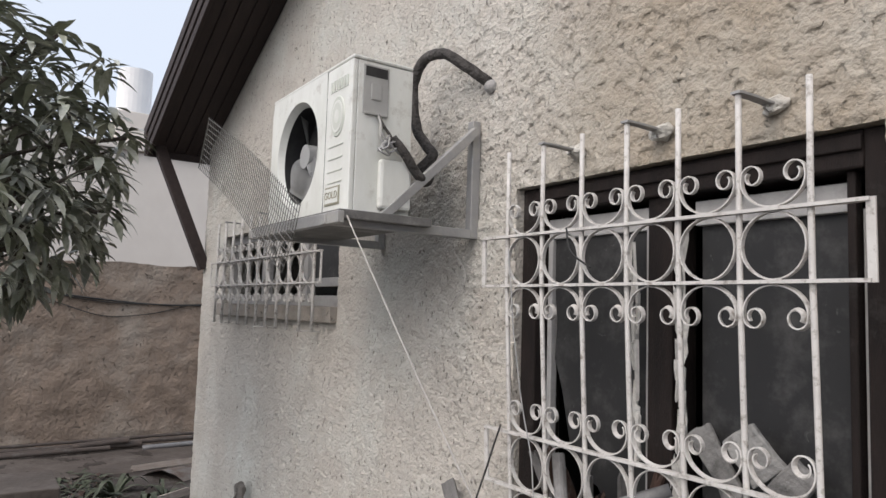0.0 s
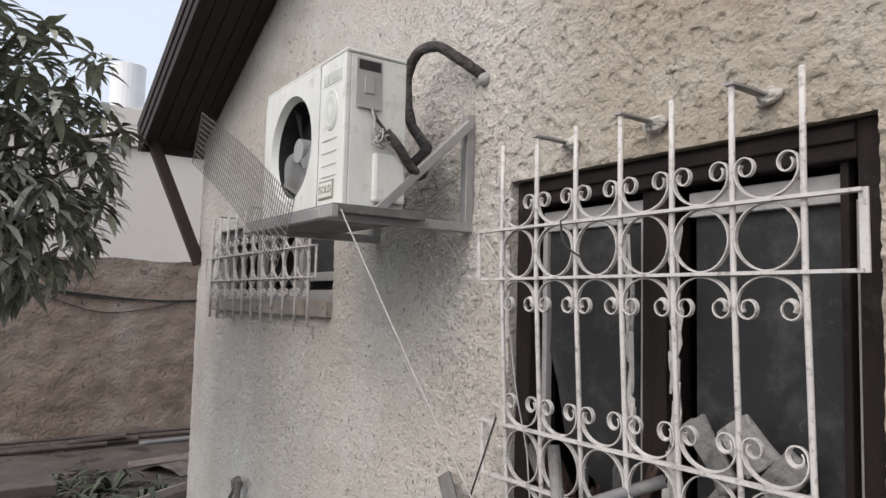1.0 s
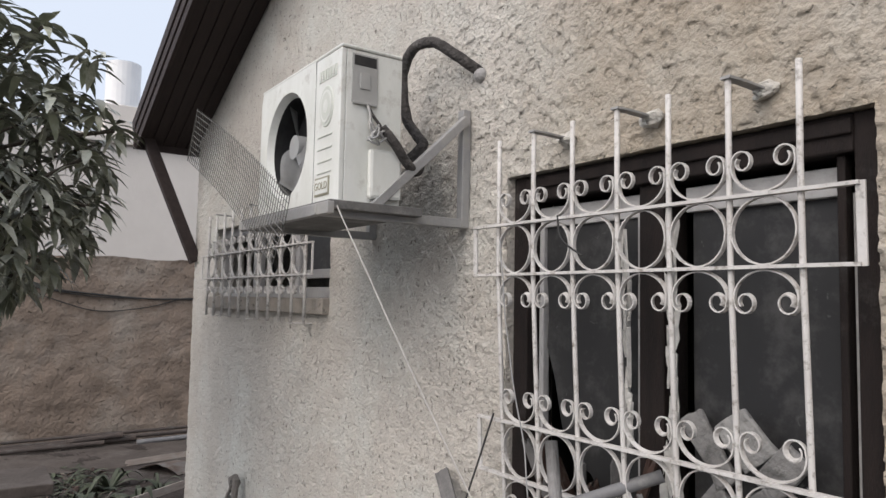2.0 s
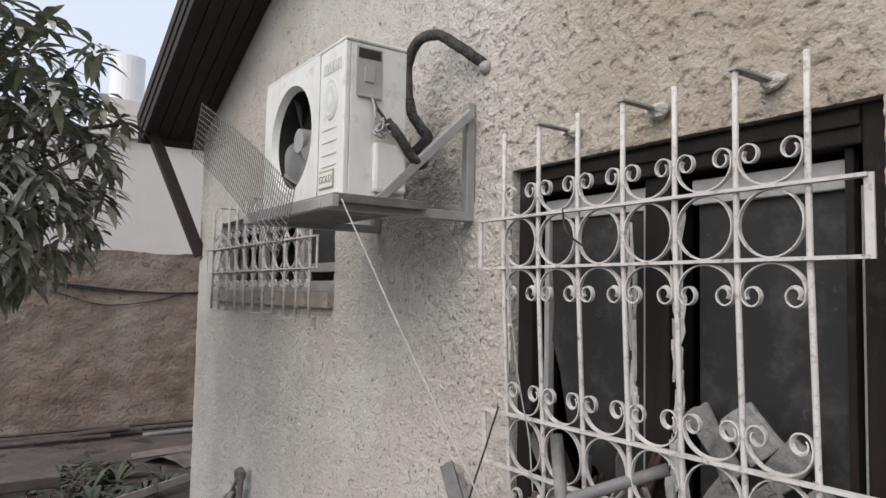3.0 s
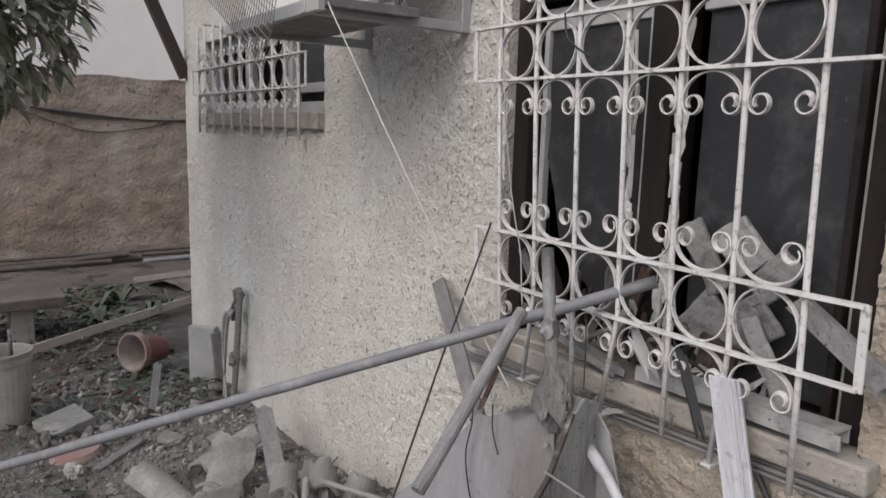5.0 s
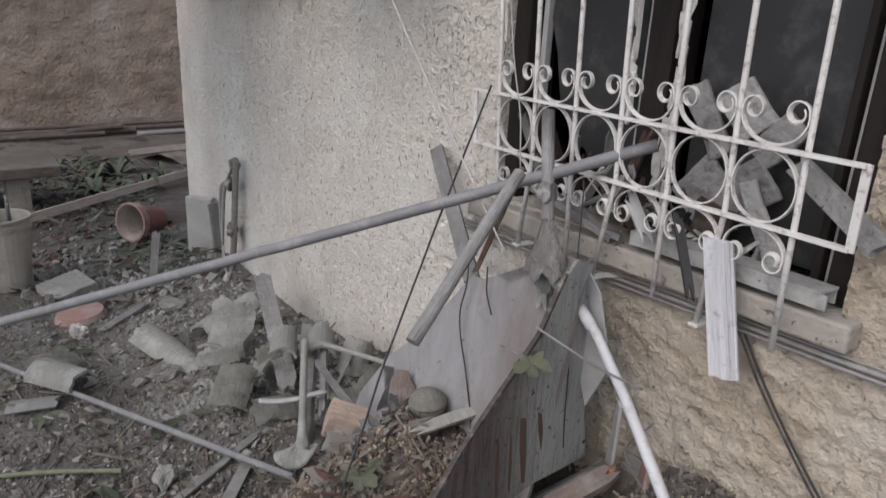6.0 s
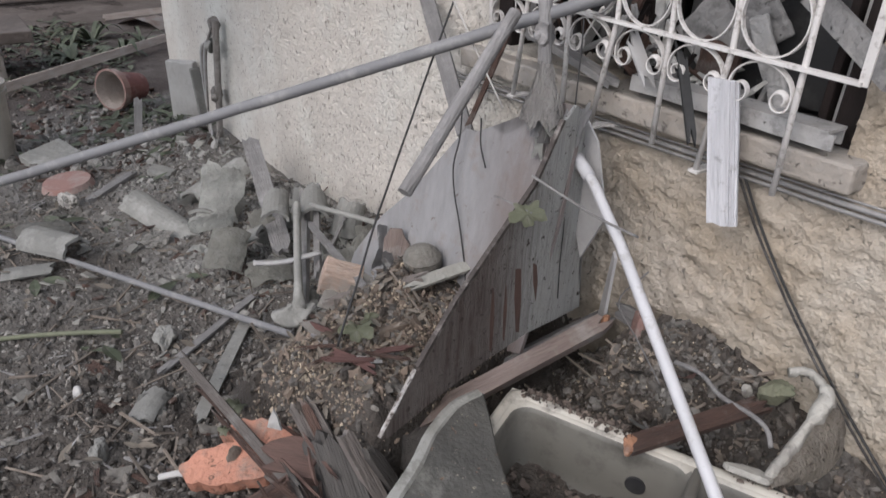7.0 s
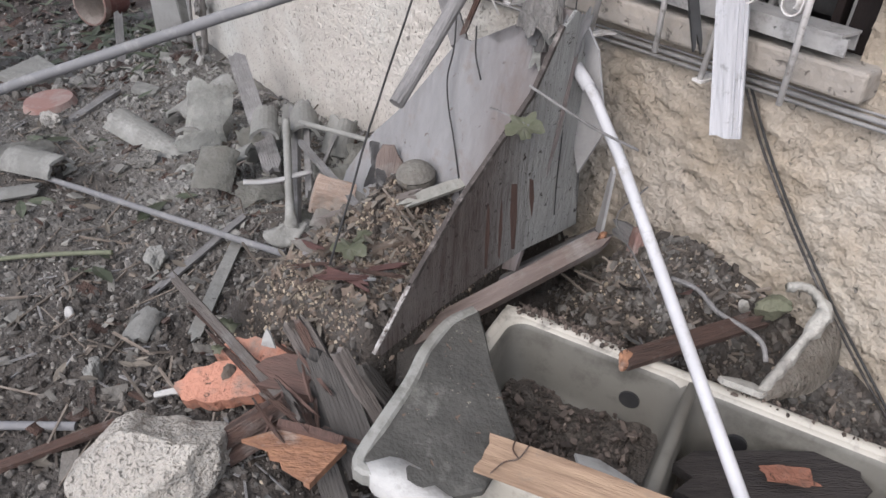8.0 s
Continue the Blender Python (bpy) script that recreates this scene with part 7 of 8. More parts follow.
plank("upright_strip", (-2.62, -0.56, -0.2), (-2.70, -0.50, 0.09), 0.05, 0.012, M_GREYWOOD, "pale strip standing in the dirt", "strip", 122, 20)
slab_at("flat_slab", (-2.60, -1.08, -0.165), (0.24, 0.27, 0.07), 8, 6, 20, M_FCEM, "broken grey paving slab in the dirt", "slab", 9)
slab_at("flat_slab", (-1.95, -0.60, -0.12), (0.14, 0.10, 0.03), 4, 10, 50, M_FCEM, "small broken grey slab in the dirt", "slab", 10)
for k, (x, z, y0, y1, r) in enumerate(((-8.74, -0.245, -4, 2.2, 0.03), (-8.66, -0.265, -1.3, 0.62, 0.04), (-8.55, -0.275, -3, 0.2, 0.03), (-8.52, -0.265, 0.62, 2.6, 0.035), (-8.78, -0.185, -3.0, 2.6, 0.022), (-8.62, -0.20, -0.25, 0.45, 0.04))):
    pole("stacked_pole", (x, y0, z - 0.02), (x + 0.04, y1, z + 0.03), r, M_STEELPIPE if k == 3 else M_OLDPOLE, "dark pole stacked along the foot of the yard wall", "pole", 8, group="poles by the yard wall")
ob = grid_mesh("kerb", span(-8.9, -7.05, 0.06), span(-5, 4, 0.06), lambda u, v: (u, v, -0.305 + 0.012 * nz(u, v, 0, 2.5) + 0.006 * nz(u, v, 4, 9) - 0.12 * ease(u + 0.06 * nz(u, v, 7, 3), -7.22, -7.06)), M_APRON)
tagged(ob, "pale worn concrete apron along the yard wall", "kerb", kind="structure")
bm = bmesh.new()
us = span(0, 0.62, 0.04)
rows = []
for a in us:
    rows.append([bm.verts.new((a, v + 0.03 * nz(a, v, 0, 6), 0.02 + 0.10 * math.sin(a * 5.0) * (1 - v) + 0.015 * nz(a, v, 3, 9))) for v in (0, 0.12, 0.24, 0.36, 0.46)])
for ra, rb in zip(rows, rows[1:]):
    for q in range(4):
        bm.faces.new((ra[q], rb[q], rb[q + 1], ra[q + 1]))
bmesh.ops.solidify(bm, geom=bm.faces[:], thickness=0.006)
solo("buckled_sheet", bm, mat("rust_stained_sheet", (0.27, 0.25, 0.235), 0.85, (0.17, 0.11, 0.08), 3.5, 0.4, 30, dust=(0.30, 0.285, 0.27), dscale=5, damt=0.45), "buckled pale sheet with rust stains lying in the yard", "metal sheet", Matrix.Translation((-6.95, 0.30, -0.33)) @ Matrix.Rotation(radians(35), 4, "Z"))
plank("yard_lath", (-7.2, 0.25, -0.27), (-7.4, 1.3, -0.26), 0.07, 0.02, M_PALEBOARD, "pale board lying by the buckled sheet", "board", 131, 80)


def strap_plant(x, y, seed, n, size):
    """A clump of broad arching strap leaves, dusty."""
    r = random.Random(seed)
    p = thing("strap_leaved_plant", "low dusty green strap-leaved plant among the yard litter", "plant", Matrix.Translation(set_on(x, y, -0.02)), group="plants in the yard")
    for k in range(n):
        a = r.uniform(0, math.tau)
        L = r.uniform(0.6, 1.0) * size
        d = Vector((math.cos(a), math.sin(a), 0))
        side = Vector((-d.y, d.x, 0))
        lift, w = r.uniform(0.25, 0.7), r.uniform(0.05, 0.08) * size / 0.5
        bm = bmesh.new()
        rows = []
        for i in range(8):
            t = i / 7
            c = d * (L * t) + Vector((0, 0, L * (lift * math.sin(t * 2.5) - 0.15 * t)))
            e = w * math.sin(math.pi * min(1, 0.12 + 0.88 * t)) ** 0.7 * 0.5
            rows.append([bm.verts.new(c - side * e + Vector((0, 0, 0.25 * e))), bm.verts.new(c), bm.verts.new(c + side * e + Vector((0, 0, 0.25 * e)))])
        for ra, rb in zip(rows, rows[1:]):
            for q in range(2):
                bm.faces.new((ra[q], ra[q + 1], rb[q + 1], rb[q]))
        part("leaf", bm, M_PLANT, p, smooth=True)


for k, (x, y, n, size) in enumerate(((-6.25, -0.10, 16, 0.55), (-5.6, 0.05, 14, 0.45), (-6.0, 0.35, 12, 0.4), (-5.4, -0.45, 12, 0.4), (-6.5, -0.75, 12, 0.45), (-2.62, -1.75, 9, 0.30), (-3.35, -0.33, 10, 0.22))):
    strap_plant(x, y, 500 + k, n, 0.85 * size)
for k, (pts, r) in enumerate((([(-8.875, -1.6, 1.98), (-8.875, -0.8, 1.86), (-8.875, 0.2, 1.75), (-8.875, 0.9, 1.71), (-8.875, 1.5, 1.73)], 0.014), ([(-8.875, -1.0, 1.90), (-8.875, -0.4, 1.66), (-8.875, 0.1, 1.53), (-8.875, 0.7, 1.58), (-8.875, 1.2, 1.71)], 0.008), ([(-8.87, -0.9, 1.88), (-8.87, 0.1, 1.73), (-8.87, 1.5, 1.71)], 0.008))):
    bm = bmesh.new()
    tube(bm, curve_pts(pts, 8), r, 6)
    solo("sagging_cable", bm, M_BLACKWIRE, "black cable sagging across the yard wall", "cable", group="cables on the yard wall", smooth=True)
bm = bmesh.new()
box(bm, (-12.2, 1.9, 4.9), (-11.7, 2.7, 5.2), 0.05)
solo("roof_box", bm, M_TANK, "white box on the neighbouring roof", "box", Matrix.Translation((-1.3, 0, 0)))

# ---- mango tree ----
def leaf_rows(c, d, up, length, width, droop):
    """Points of one lance-shaped leaf, folded along its midrib and drooping."""
    d = d.normalized()
    s = d.cross(up).normalized()
    n = s.cross(d)
    rows = []
    for t, w in ((0.0, 0.06), (0.22, 0.75), (0.5, 1.0), (0.78, 0.62), (1.0, 0.03)):
        p = c + d * (length * t) + n * (-droop * length * t * t)
        rows.append((p - s * (width / 2 * w) + n * 0.10 * width * w, p, p + s * (width / 2 * w) + n * 0.10 * width * w))
    return rows


def tree(name, label, base, crown_c, crown_r, seed, whorls):
    r = random.Random(seed)
    tr = thing(name, label, "tree")
    bm = bmesh.new()
    base, cc = Vector(base), Vector(crown_c)
    spine = curve_pts([base, base.lerp(cc, 0.35) + Vector((0.05, -0.08, 0.05)), base.lerp(cc, 0.7) + Vector((-0.05, 0.05, 0)), cc], 5)
    rings = []
    for i, p in enumerate(spine):
        rad = 0.11 * (1 - 0.7 * i / len(spine))
        rings.append([bm.verts.new(p + Vector((rad * math.cos(a) * (1 + 0.15 * nz(i, a, 0, 1)), rad * math.sin(a), 0))) for a in [math.tau * k / 10 for k in range(10)]])
    for a, b in zip(rings, rings[1:]):
        for i in range(10):
            bm.faces.new((a[i], a[(i + 1) % 10], b[(i + 1) % 10], b[i]))
    part("trunk", bm, M_BARK, tr, smooth=True)
    co, faces = [], []
    lb = bmesh.new()
    for w in range(whorls):
        while True:
            v = Vector((r.uniform(-1, 1), r.uniform(-1, 1), r.uniform(-1, 1)))
            if v.length < 1 and v.length > 0.35 * r.random() + 0.30:
                break
        tip = cc + Vector((v.x * crown_r[0], v.y * crown_r[1], v.z * crown_r[2]))
        tip += Vector((1, 1, 1)) * 0.18 * noise.noise(tip * 1.6)
        if w % 3 == 0:
            st = spine[r.randrange(len(spine) // 2, len(spine))]
            mid = st.lerp(tip, 0.5) + Vector((0, 0, 0.1))
            tube(lb, curve_pts([st, mid, tip], 3), 0.006 + 0.008 * r.random(), 5)
        out = (tip - cc).normalized()
        for k in range(r.randint(9, 14)):
            az = r.uniform(0, math.tau)
            d = Vector((math.cos(az), math.sin(az), r.uniform(-0.75, 0.35))) + out * 0.45
            L = r.uniform(0.11, 0.185)
            rows = leaf_rows(tip + Vector((r.uniform(-0.03, 0.03), r.uniform(-0.03, 0.03), r.uniform(-0.05, 0.05))), d, Vector((0, 0, 1)), L, L * r.uniform(0.25, 0.33), r.uniform(0.2, 0.6))
            o = len(co)
            for row in rows:
                co.extend(row)
            for i in range(4):
                a = o + i * 3
                faces += [(a, a + 1, a + 4, a + 3), (a + 1, a + 2, a + 5, a + 4)]
    part("branch", lb, M_BARK, tr)
    me = bpy.data.meshes.new("crown")
    me.from_pydata([tuple(p) for p in co], [], faces)
    me.polygons.foreach_set("use_smooth", [True] * len(faces))
    me.materials.append(M_LEAF)
    crown = new("crown", me)
    crown.parent = tr
    return tr


tree("mango_tree", "mango tree with dense drooping dusty dark leaves", (-2.5, -2.9, -0.25), (-2.1, -1.92, 2.45), (1.07, 1.05, 0.88), 4, 470)

# ---- loose rubble, chips, twigs and leaves on the ground ----
SINK_INV = SINK.inverted()


def blocked(x, y):
    p = SINK_INV @ Vector((x, y, 0.4))
    return -0.03 < p.x < SL_ + 0.03 and -SD - 0.03 < p.y < 0.02


def joined(name, co, faces, material, label, category):
    me = bpy.data.meshes.new(name)
    me.from_pydata(co, [], faces)
    me.materials.append(material)
    return tagged(new(name, me), label, category, kind="stuff")


ICO = bmesh.new()
bmesh.ops.create_icosphere(ICO, subdivisions=1, radius=1.0)
ICO_V = np.array([v.co[:] for v in ICO.verts])
ICO_F = np.array([[v.index for v in f.verts] for f in ICO.faces])
ICO.free()
CUBE_V = np.array([(x, y, z) for x in (-1, 1) for y in (-1, 1) for z in (-1, 1)], float)
CUBE_F = np.array([(0, 1, 3, 2), (4, 6, 7, 5), (0, 4, 5, 1), (2, 3, 7, 6), (0, 2, 6, 4), (1, 5, 7, 3)])


def turn3(r, flatness=1.0):
    return np.array(Euler((r.uniform(-1, 1) * 3.1 * flatness, r.uniform(-1, 1) * 3.1 * flatness, r.uniform(0, 6.28))).to_matrix())


def pick(r, zones):
    """A random spot: zones are (weight, x, y, spread x, spread y, 'g' bell or 'u' even)."""
    while True:
        t = r.random() * sum(z[0] for z in zones)
        for z in zones:
            t -= z[0]
            if t <= 0:
                break
        x, y = (r.gauss(z[1], z[3]), r.gauss(z[2], z[4])) if z[5] == "g" else (r.uniform(z[1] - z[3], z[1] + z[3]), r.uniform(z[2] - z[4], z[2] + z[4]))
        if y < -0.02 and not blocked(x, y) and -7.5 < x < 2.4 and y > -3.2:
            return x, y


def scatter(name, n, seed, zones, kind, size, material, label, category, lift=0.3, tilt=0.25):
    r = random.Random(seed)
    vs, fs, o = [], [], 0
    base_v, base_f = (ICO_V, ICO_F) if kind == "lump" else (CUBE_V, CUBE_F)
    for _ in range(n):
        x, y = pick(r, zones)
        s = size[0] * (size[1] / size[0]) ** (r.random() ** 2.2)
        if kind == "lump":
            v = base_v * (1 + np.array([r.uniform(-0.28, 0.28) for _ in range(12)])[:, None]) * np.array([s * r.uniform(0.8, 1.5), s * r.uniform(0.6, 1.1), s * r.uniform(0.4, 0.8)])
            v = v @ turn3(r).T
        elif kind == "chip":
            v = base_v * (1 + np.array([r.uniform(-0.45, 0.45) for _ in range(8)])[:, None] * np.array([1, 1, 0.2])) * np.array([s * r.uniform(0.7, 2.2), s * r.uniform(0.5, 1.0), r.uniform(0.002, 0.006)])
            v = v @ turn3(r, tilt).T
        else:
            v = base_v * np.array([s * r.uniform(0.8, 1.6), r.uniform(0.0015, 0.004), r.uniform(0.0015, 0.004)])
            v[:, 1] += 0.12 * s * np.sin(v[:, 0] / s)
            v = v @ turn3(r, tilt * 0.6).T
        v = v + np.array([x, y, ground_z(x, y) + lift * s * 0.6])
        vs.append(v)
        fs += (base_f + o).tolist()
        o += len(v)
    return joined(name, np.concatenate(vs).tolist(), fs, material, label, category)


for k, (x, y, a, sz, mm) in enumerate(((1.18, -0.36, 20, 0.075, M_FCEM), (1.25, -0.30, 70, 0.06, M_OLDWOOD), (1.22, -0.22, 40, 0.07, M_DARKTIMBER), (1.30, -0.27, 10, 0.05, M_FCEM), (1.12, -0.30, 110, 0.06, M_DARKTIMBER), (1.38, -0.24, 60, 0.045, M_FCEM), (1.33, -0.16, 90, 0.05, M_TERRA), (1.52, -0.21, 20, 0.055, M_FCEM), (1.56, -0.25, 100, 0.05, M_BROWNWOOD), (1.49, -0.25, 55, 0.04, M_TERRA))):
    torn_sheet("rubble_piece", Matrix.Translation(set_on(x, y, 0.012)) @ Matrix.Rotation(radians(a), 4, "Z") @ Matrix.Rotation(radians(62), 4, "X") @ Matrix.Translation((0, 0, -sz * 0.4)), sz * 1.3, sz, 130 + k, mm, "broken tile or board piece in the rubble behind the sink", "rubble", 0.08, 0.014, 0.35, 0.08, group="rubble behind the sink")
M_PALEBITS = mat("pale_crumbs", (0.28, 0.27, 0.25), 0.95, (0.21, 0.20, 0.185), 9, 0.6, 60, vary=0.4, side=[((0.14, 0.13, 0.115), -0.3, 0.5, 1.5)])
YARD = [(5, -0.6, -0.95, 1.6, 0.9, "u"), (3, 0.2, -1.3, 0.5, 0.35, "g"), (3, -0.5, -0.3, 0.6, 0.2, "g"), (1.5, -2.6, -0.6, 1.0, 0.5, "g"), (1.5, 1.5, -0.15, 0.35, 0.12, "g"), (1, 0.9, -1.2, 0.25, 0.2, "g")]
SHARDS = [(4, -0.4, -1.0, 1.1, 0.6, "u"), (2, 0.35, -1.25, 0.3, 0.2, "g"), (2, -0.3, -0.5, 0.4, 0.2, "g"), (1, 0.75, -1.1, 0.15, 0.1, "g")]
HEAP = [(6, 0.72, -0.68, 0.27, 0.32, "u"), (3, 0.80, -0.80, 0.12, 0.14, "g"), (1, 0.75, -1.0, 0.15, 0.1, "g")]
WALLSIDE = [(4, 1.2, -0.26, 0.12, 0.09, "g"), (2, 1.3, -0.15, 0.2, 0.09, "g"), (2, 1.6, -0.12, 0.2, 0.07, "g"), (1, 2.0, -0.15, 0.2, 0.07, "g")]
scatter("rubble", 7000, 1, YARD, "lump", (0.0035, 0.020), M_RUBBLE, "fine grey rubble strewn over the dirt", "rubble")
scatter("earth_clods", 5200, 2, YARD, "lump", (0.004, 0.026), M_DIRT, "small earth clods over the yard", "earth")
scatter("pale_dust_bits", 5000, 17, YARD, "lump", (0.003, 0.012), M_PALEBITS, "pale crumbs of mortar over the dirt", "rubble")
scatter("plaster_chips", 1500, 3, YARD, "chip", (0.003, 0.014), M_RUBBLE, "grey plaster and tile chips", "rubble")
scatter("wood_chips", 500, 4, YARD, "chip", (0.003, 0.012), M_BROWNBIT, "brown splinters and bark chips", "wood chips")
M_LITTER = mat("mixed_litter", (0.16, 0.129, 0.102), 0.9, (0.09, 0.068, 0.053), 9, 0.4, 40, vary=0.55)
M_HEAPGRIT = mat("tan_grit", (0.33, 0.285, 0.215), 0.95, (0.19, 0.155, 0.118), 9, 0.4, 50, vary=0.5)
scatter("heap_litter", 750, 5, HEAP, "chip", (0.003, 0.012), M_LITTER, "brown leaf litter and splinters heaped behind the board", "litter", tilt=0.35)
scatter("heap_gravel", 6500, 29, HEAP, "lump", (0.002, 0.009), M_HEAPGRIT, "fine tan grit and crumbs over the heap", "grit")
scatter("heap_grit", 3600, 6, HEAP, "lump", (0.003, 0.012), M_LITTER, "brown earth and grit on the heap", "grit")
scatter("heap_pebbles", 500, 7, HEAP, "lump", (0.005, 0.020), M_RUBBLE, "grey pebbles on the heap", "pebbles")
scatter("wallside_soil", 2600, 18, WALLSIDE, "lump", (0.003, 0.012), M_SOIL, "dark soil crumbs between the sink and the wall", "soil")
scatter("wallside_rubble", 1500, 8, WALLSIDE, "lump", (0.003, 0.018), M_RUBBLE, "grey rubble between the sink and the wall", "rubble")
scatter("wallside_grit", 900, 30, WALLSIDE, "lump", (0.002, 0.008), M_HEAPGRIT, "tan grit between the sink and the wall", "grit")
scatter("wallside_chips", 300, 9, WALLSIDE, "chip", (0.004, 0.014), M_BROWNBIT, "brown chips between the sink and the wall", "litter", tilt=0.4)
FAR = [(3, -5.6, -0.4, 1.6, 0.9, "u"), (2, -3.0, -0.7, 0.8, 0.6, "u")]
scatter("yard_rubble", 1500, 15, FAR, "lump", (0.008, 0.04), M_RUBBLE, "grey rubble strewn over the far yard", "rubble")
scatter("yard_chips", 500, 16, FAR, "chip", (0.010, 0.045), M_BROWNWOOD, "brown bark and board bits over the far yard", "litter", tilt=0.2)
scatter("heap_shards", 60, 27, HEAP, "chip", (0.006, 0.022), M_LITTER, "brown and pale splinters and shards over the litter heap", "litter", 0.6, 0.2)
scatter("heap_crumbs", 500, 28, HEAP, "lump", (0.004, 0.016), M_LITTER, "tan mortar crumbs over the litter heap", "litter")
M_REDWOOD = mat("red_stained_wood", (0.088, 0.044, 0.038), 0.85, (0.055, 0.03, 0.027), 9, 0.4, 40, stretch=(8, 8, 1), dust=(0.30, 0.26, 0.24), dscale=20, damt=0.2)
for k, (x, y, a, n, lift) in enumerate(((0.90, -0.80, 35, 0.10, 0.03), (0.86, -0.76, 60, 0.08, 0.025), (0.83, -0.87, 20, 0.09, 0.03), (0.80, -0.90, 80, 0.07, 0.02), (0.87, -0.89, 48, 0.11, 0.035), (0.91, -0.86, 10, 0.07, 0.03), (0.72, -0.90, 55, 0.08, 0.02), (0.66, -0.86, 15, 0.07, 0.02))):
    d = Vector((math.cos(radians(a)), math.sin(radians(a)), 0)) * n / 2
    c = Vector(set_on(x, y, lift))
    plank("red_splinter", c - d, c + d + Vector((0, 0, 0.012)), 0.010 + 0.005 * (k % 3), 0.006, M_REDWOOD if k % 3 else M_BROWNWOOD, "red-stained wood splinter lying on the litter heap", "splinter", 330 + k, 25 * (k % 4), 0.03, group="red splinters on the heap")
M_SHARD = mat("dusty_shards", (0.24, 0.235, 0.215), 0.95, (0.17, 0.165, 0.15), 9, 0.4, 40, vary=0.35, side=[((0.10, 0.09, 0.08), -0.2, 0.6, 1.6)])
FOOT = [(3, -1.5, -0.25, 0.9, 0.2, "u"), (2, -2.3, -0.5, 0.6, 0.3, "u"), (2, -0.4, -0.35, 0.4, 0.15, "g")]
scatter("mortar_crumbs", 700, 25, FOOT, "lump", (0.004, 0.020), M_PALEBITS, "pale mortar crumbs along the wall foot", "mortar")
scatter("mortar_flakes", 200, 26, FOOT, "chip", (0.010, 0.040), M_PALESHEET2, "pale render flakes along the wall foot", "render flakes", 0.5, 0.2)
scatter("tile_shards", 80, 21, SHARDS, "chip", (0.010, 0.034), M_SHARD, "flat grey tile shards strewn over the dirt", "tile shards", 0.5, 0.16)
scatter("board_shards", 80, 22, SHARDS, "chip", (0.010, 0.036), M_SHARD, "flat dusty board shards strewn over the dirt", "board shards", 0.5, 0.16)
scatter("dark_shards", 120, 23, SHARDS, "chip", (0.008, 0.030), M_BROWNWOOD, "dark wood shards strewn over the dirt", "wood shards", 0.5, 0.18)
scatter("long_twigs", 90, 24, SHARDS, "twig", (0.05, 0.14), M_BROWNBIT, "long dry twigs lying over the rubble", "twigs", 0.15, 0.1)
scatter("twigs", 420, 10, YARD, "twig", (0.02, 0.11), M_BROWNBIT, "thin dry twigs strewn over the rubble", "twigs", 0.1, 0.15)
scatter("straws", 260, 11, YARD, "twig", (0.02, 0.08), M_GREYWOOD, "pale straws and splinters over the rubble", "straws", 0.1, 0.15)


def leaf_litter(name, n, seed, zones, material, label, size):
    r = random.Random(seed)
    co, faces = [], []
    for _ in range(n):
        x, y = pick(r, zones)
        L = r.uniform(*size)
        a = r.uniform(0, math.tau)
        d = Vector((math.cos(a), math.sin(a), r.uniform(-0.1, 0.25)))
        rows = leaf_rows(Vector((x, y, ground_z(x, y) + r.uniform(0.005, 0.03))), d, Vector((r.uniform(-0.4, 0.4), r.uniform(-0.4, 0.4), 1)), L, L * r.uniform(0.22, 0.42), r.uniform(-0.25, 0.3))
        o = len(co)
        for row in rows:
            co.extend(tuple(p) for p in row)
        for i in range(4):
            b = o + i * 3
            faces += [(b, b + 1, b + 4, b + 3), (b + 1, b + 2, b + 5, b + 4)]
    return joined(name, co, faces, material, label, "leaves")


LEFT = [(3, -2.6, -1.0, 1.0, 0.7, "u"), (4, -5.6, -0.2, 1.4, 0.6, "g"), (2, -1.0, -1.0, 0.8, 0.5, "u"), (2, -3.2, -0.3, 0.4, 0.25, "g")]
leaf_litter("fallen_leaves", 900, 12, [LEFT[1], LEFT[3], (9, -5.8, -0.1, 0.9, 0.6, "g"), (0.8, -3.0, -0.9, 0.7, 0.6, "u"), (0.2, -1.0, -1.0, 0.9, 0.5, "u")], M_PLANT, "dusty green fallen leaves over the yard", (0.05, 0.16))
leaf_litter("dry_leaves", 240, 13, LEFT + YARD[:2], M_DRYLEAF, "curled dry leaves over the yard", (0.025, 0.075))
leaf_litter("heap_leaves", 260, 14, HEAP, M_DRYLEAF, "curled dry leaves on the heap", (0.018, 0.05))


M_PALELEAF = mat("pale_green_leaf", (0.145, 0.155, 0.10), 0.75, (0.19, 0.198, 0.14), 30, 0.2, 60, dust=(0.25, 0.245, 0.205), dscale=25, damt=0.3)


def lobed_leaf(m, s, label):
    """A broad lobed leaf."""
    bm = bmesh.new()
    k = 34
    c = bm.verts.new((0, 0, 0.004))
    rim = []
    for i in range(k):
        a = math.tau * i / k
        rr = s * (0.78 + 0.16 * math.cos(5 * a + 0.4) + 0.14 * math.sin(2 * a + 20 * s) + 0.10 * math.cos(9 * a + 50 * s))
        rim.append(bm.verts.new((rr * math.cos(a), rr * math.sin(a) * 0.85, 0.18 * s * math.sin(2 * a + 0.6))))
    for i in range(k):
        bm.faces.new((c, rim[i], rim[(i + 1) % k]))
    bmesh.ops.solidify(bm, geom=bm.faces[:], thickness=0.001)
    return solo("lobed_leaf", bm, M_PALELEAF, label, "leaf", m, group="lobed green leaves")


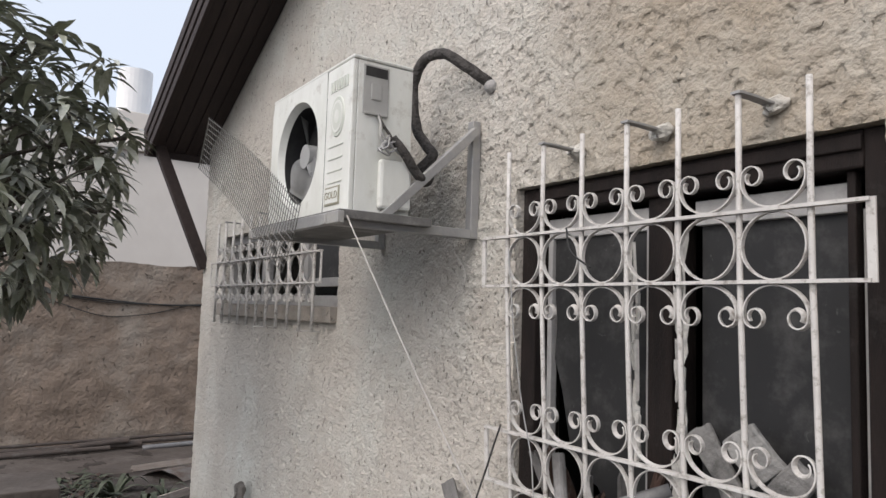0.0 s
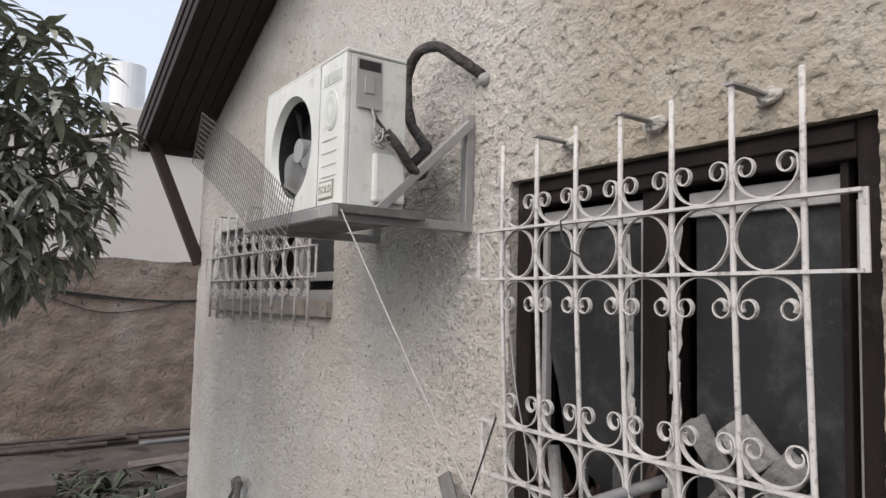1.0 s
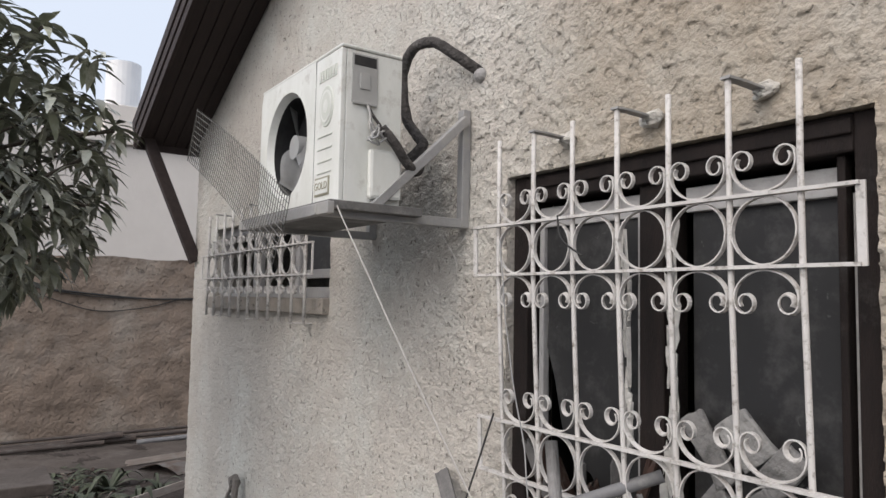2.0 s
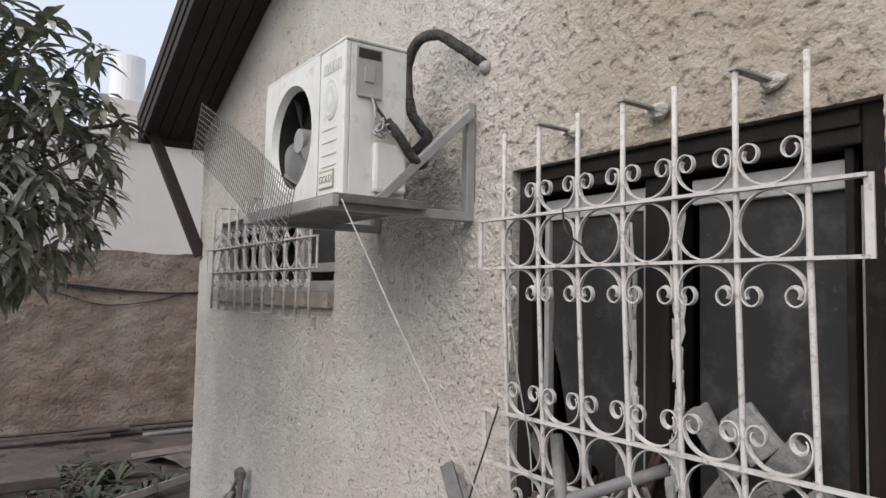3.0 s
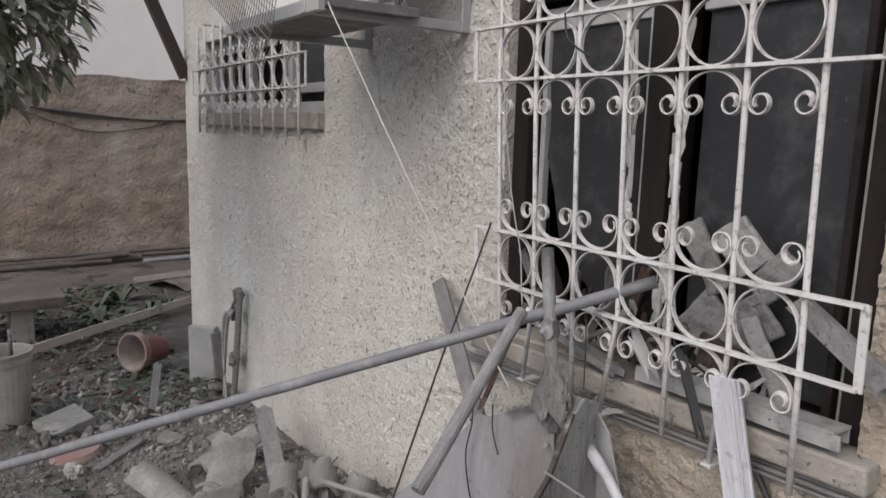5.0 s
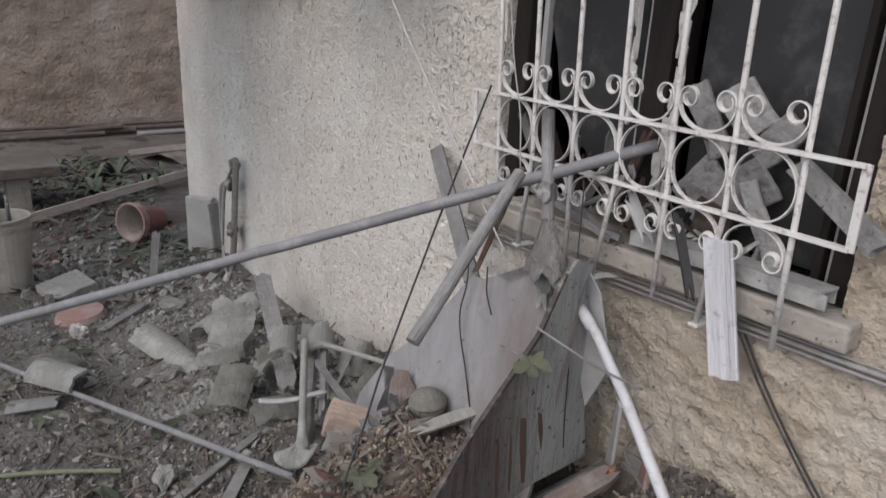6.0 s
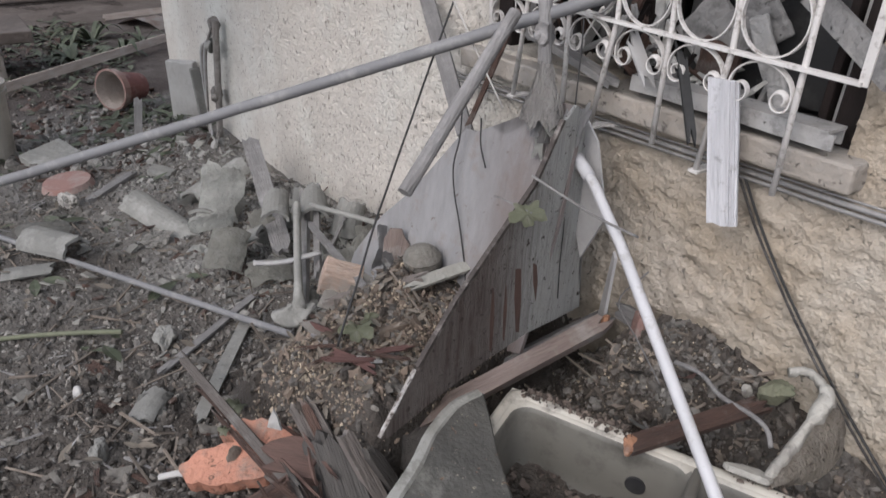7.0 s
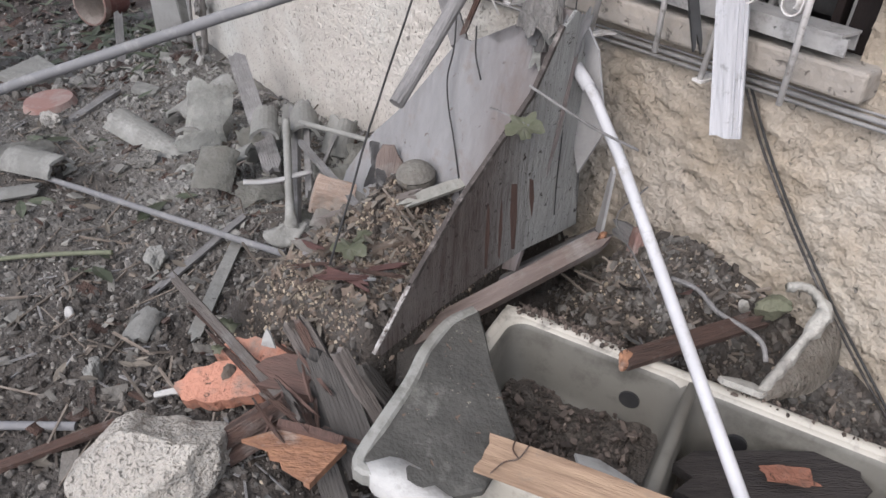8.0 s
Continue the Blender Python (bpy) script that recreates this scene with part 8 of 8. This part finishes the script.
lobed_leaf(Matrix.Translation((1.035, -0.495, 0.855)) @ Matrix.Rotation(radians(40), 4, "Z") @ Matrix.Rotation(radians(55), 4, "X"), 0.046, "pale green lobed leaf caught on the board's edge")
lobed_leaf(Matrix.Translation(set_on(0.75, -0.79, 0.035)) @ Matrix.Rotation(radians(30), 4, "Z") @ Matrix.Rotation(radians(18), 4, "X"), 0.052, "green lobed leaf lying on the litter heap")
lobed_leaf(Matrix.Translation(set_on(0.72, -0.74, 0.03)) @ Matrix.Rotation(radians(100), 4, "Z"), 0.035, "green lobed leaf lying on the litter heap")
lobed_leaf(Matrix.Translation((0.40, -1.03, 0.06)), 0.04, "green lobed leaf lying on the dirt")
lobed_leaf(Matrix.Translation((0.64, -1.14, 0.205)) @ Matrix.Rotation(radians(20), 4, "X"), 0.022, "small dark green leaf on the orange foam")

M_SINKGRIT = mat("dark_grit", (0.066, 0.052, 0.043), 0.95, (0.105, 0.085, 0.072), 12, 0.4, 50, vary=0.6)
# grit in the sink bowls
r = random.Random(31)
vs, fs, o = [], [], 0
for _ in range(2600):
    b = r.randrange(2)
    u, v = r.uniform(b * BW + 0.06, (b + 1) * BW - 0.06), -abs(r.gauss(0.25, 0.1)) - 0.05
    if v < -SD + 0.06 or v > -0.06:
        continue
    s = 0.002 * (6 ** (r.random() ** 2.0))
    p = SINK @ Vector((u, v, -0.155 + 0.05 * max(0, -v - 0.05) + 0.03 * nz(u, v, b, 7)))
    w = ICO_V * (1 + np.array([r.uniform(-0.3, 0.3) for _ in range(12)])[:, None]) * np.array([s * 1.4, s, s * 0.7])
    vs.append(w @ turn3(r).T + np.array(p))
    fs += (ICO_F + o).tolist()
    o += 12
joined("sink_grit", np.concatenate(vs).tolist(), fs, M_SINKGRIT, "grit and wood bits lying in the sink bowls", "grit")
r = random.Random(33)
vs, fs, o = [], [], 0
for _ in range(160):
    b = r.randrange(2)
    u, v = r.uniform(b * BW + 0.07, (b + 1) * BW - 0.07), r.uniform(-0.30, -0.07)
    s = r.uniform(0.003, 0.013)
    p = SINK @ Vector((u, v, -0.148 + 0.05 * max(0, -v - 0.05) + 0.03 * nz(u, v, b, 7)))
    w = CUBE_V * (1 + np.array([r.uniform(-0.4, 0.4) for _ in range(8)])[:, None]) * np.array([s, s * 0.6, 0.002])
    vs.append(w @ turn3(r, 0.2).T + np.array(p))
    fs += (CUBE_F + o).tolist()
    o += 8
joined("sink_chips", np.concatenate(vs).tolist(), fs, M_SINKGRIT, "flat wood and tile chips lying in the sink bowls", "chips")
r = random.Random(35)
vs, fs, o = [], [], 0
for _ in range(420):
    u = r.uniform(0.03, 0.30) if r.random() < 0.75 else r.uniform(0.52, 0.90)
    v = 0.012 - abs(r.gauss(0, 0.016))
    if v < -0.024:
        continue
    s = 0.0016 * (5 ** (r.random() ** 2.0))
    p = SINK @ Vector((u, v, 0.007 + 0.3 * s))
    w = ICO_V * (1 + np.array([r.uniform(-0.3, 0.3) for _ in range(12)])[:, None]) * np.array([s * 1.4, s, s * 0.7])
    vs.append(w @ turn3(r).T + np.array(p))
    fs += (ICO_F + o).tolist()
    o += 12
joined("rim_soil", np.concatenate(vs).tolist(), fs, M_SINKGRIT, "soil crumbs spilt over the sink's rear rim", "soil")
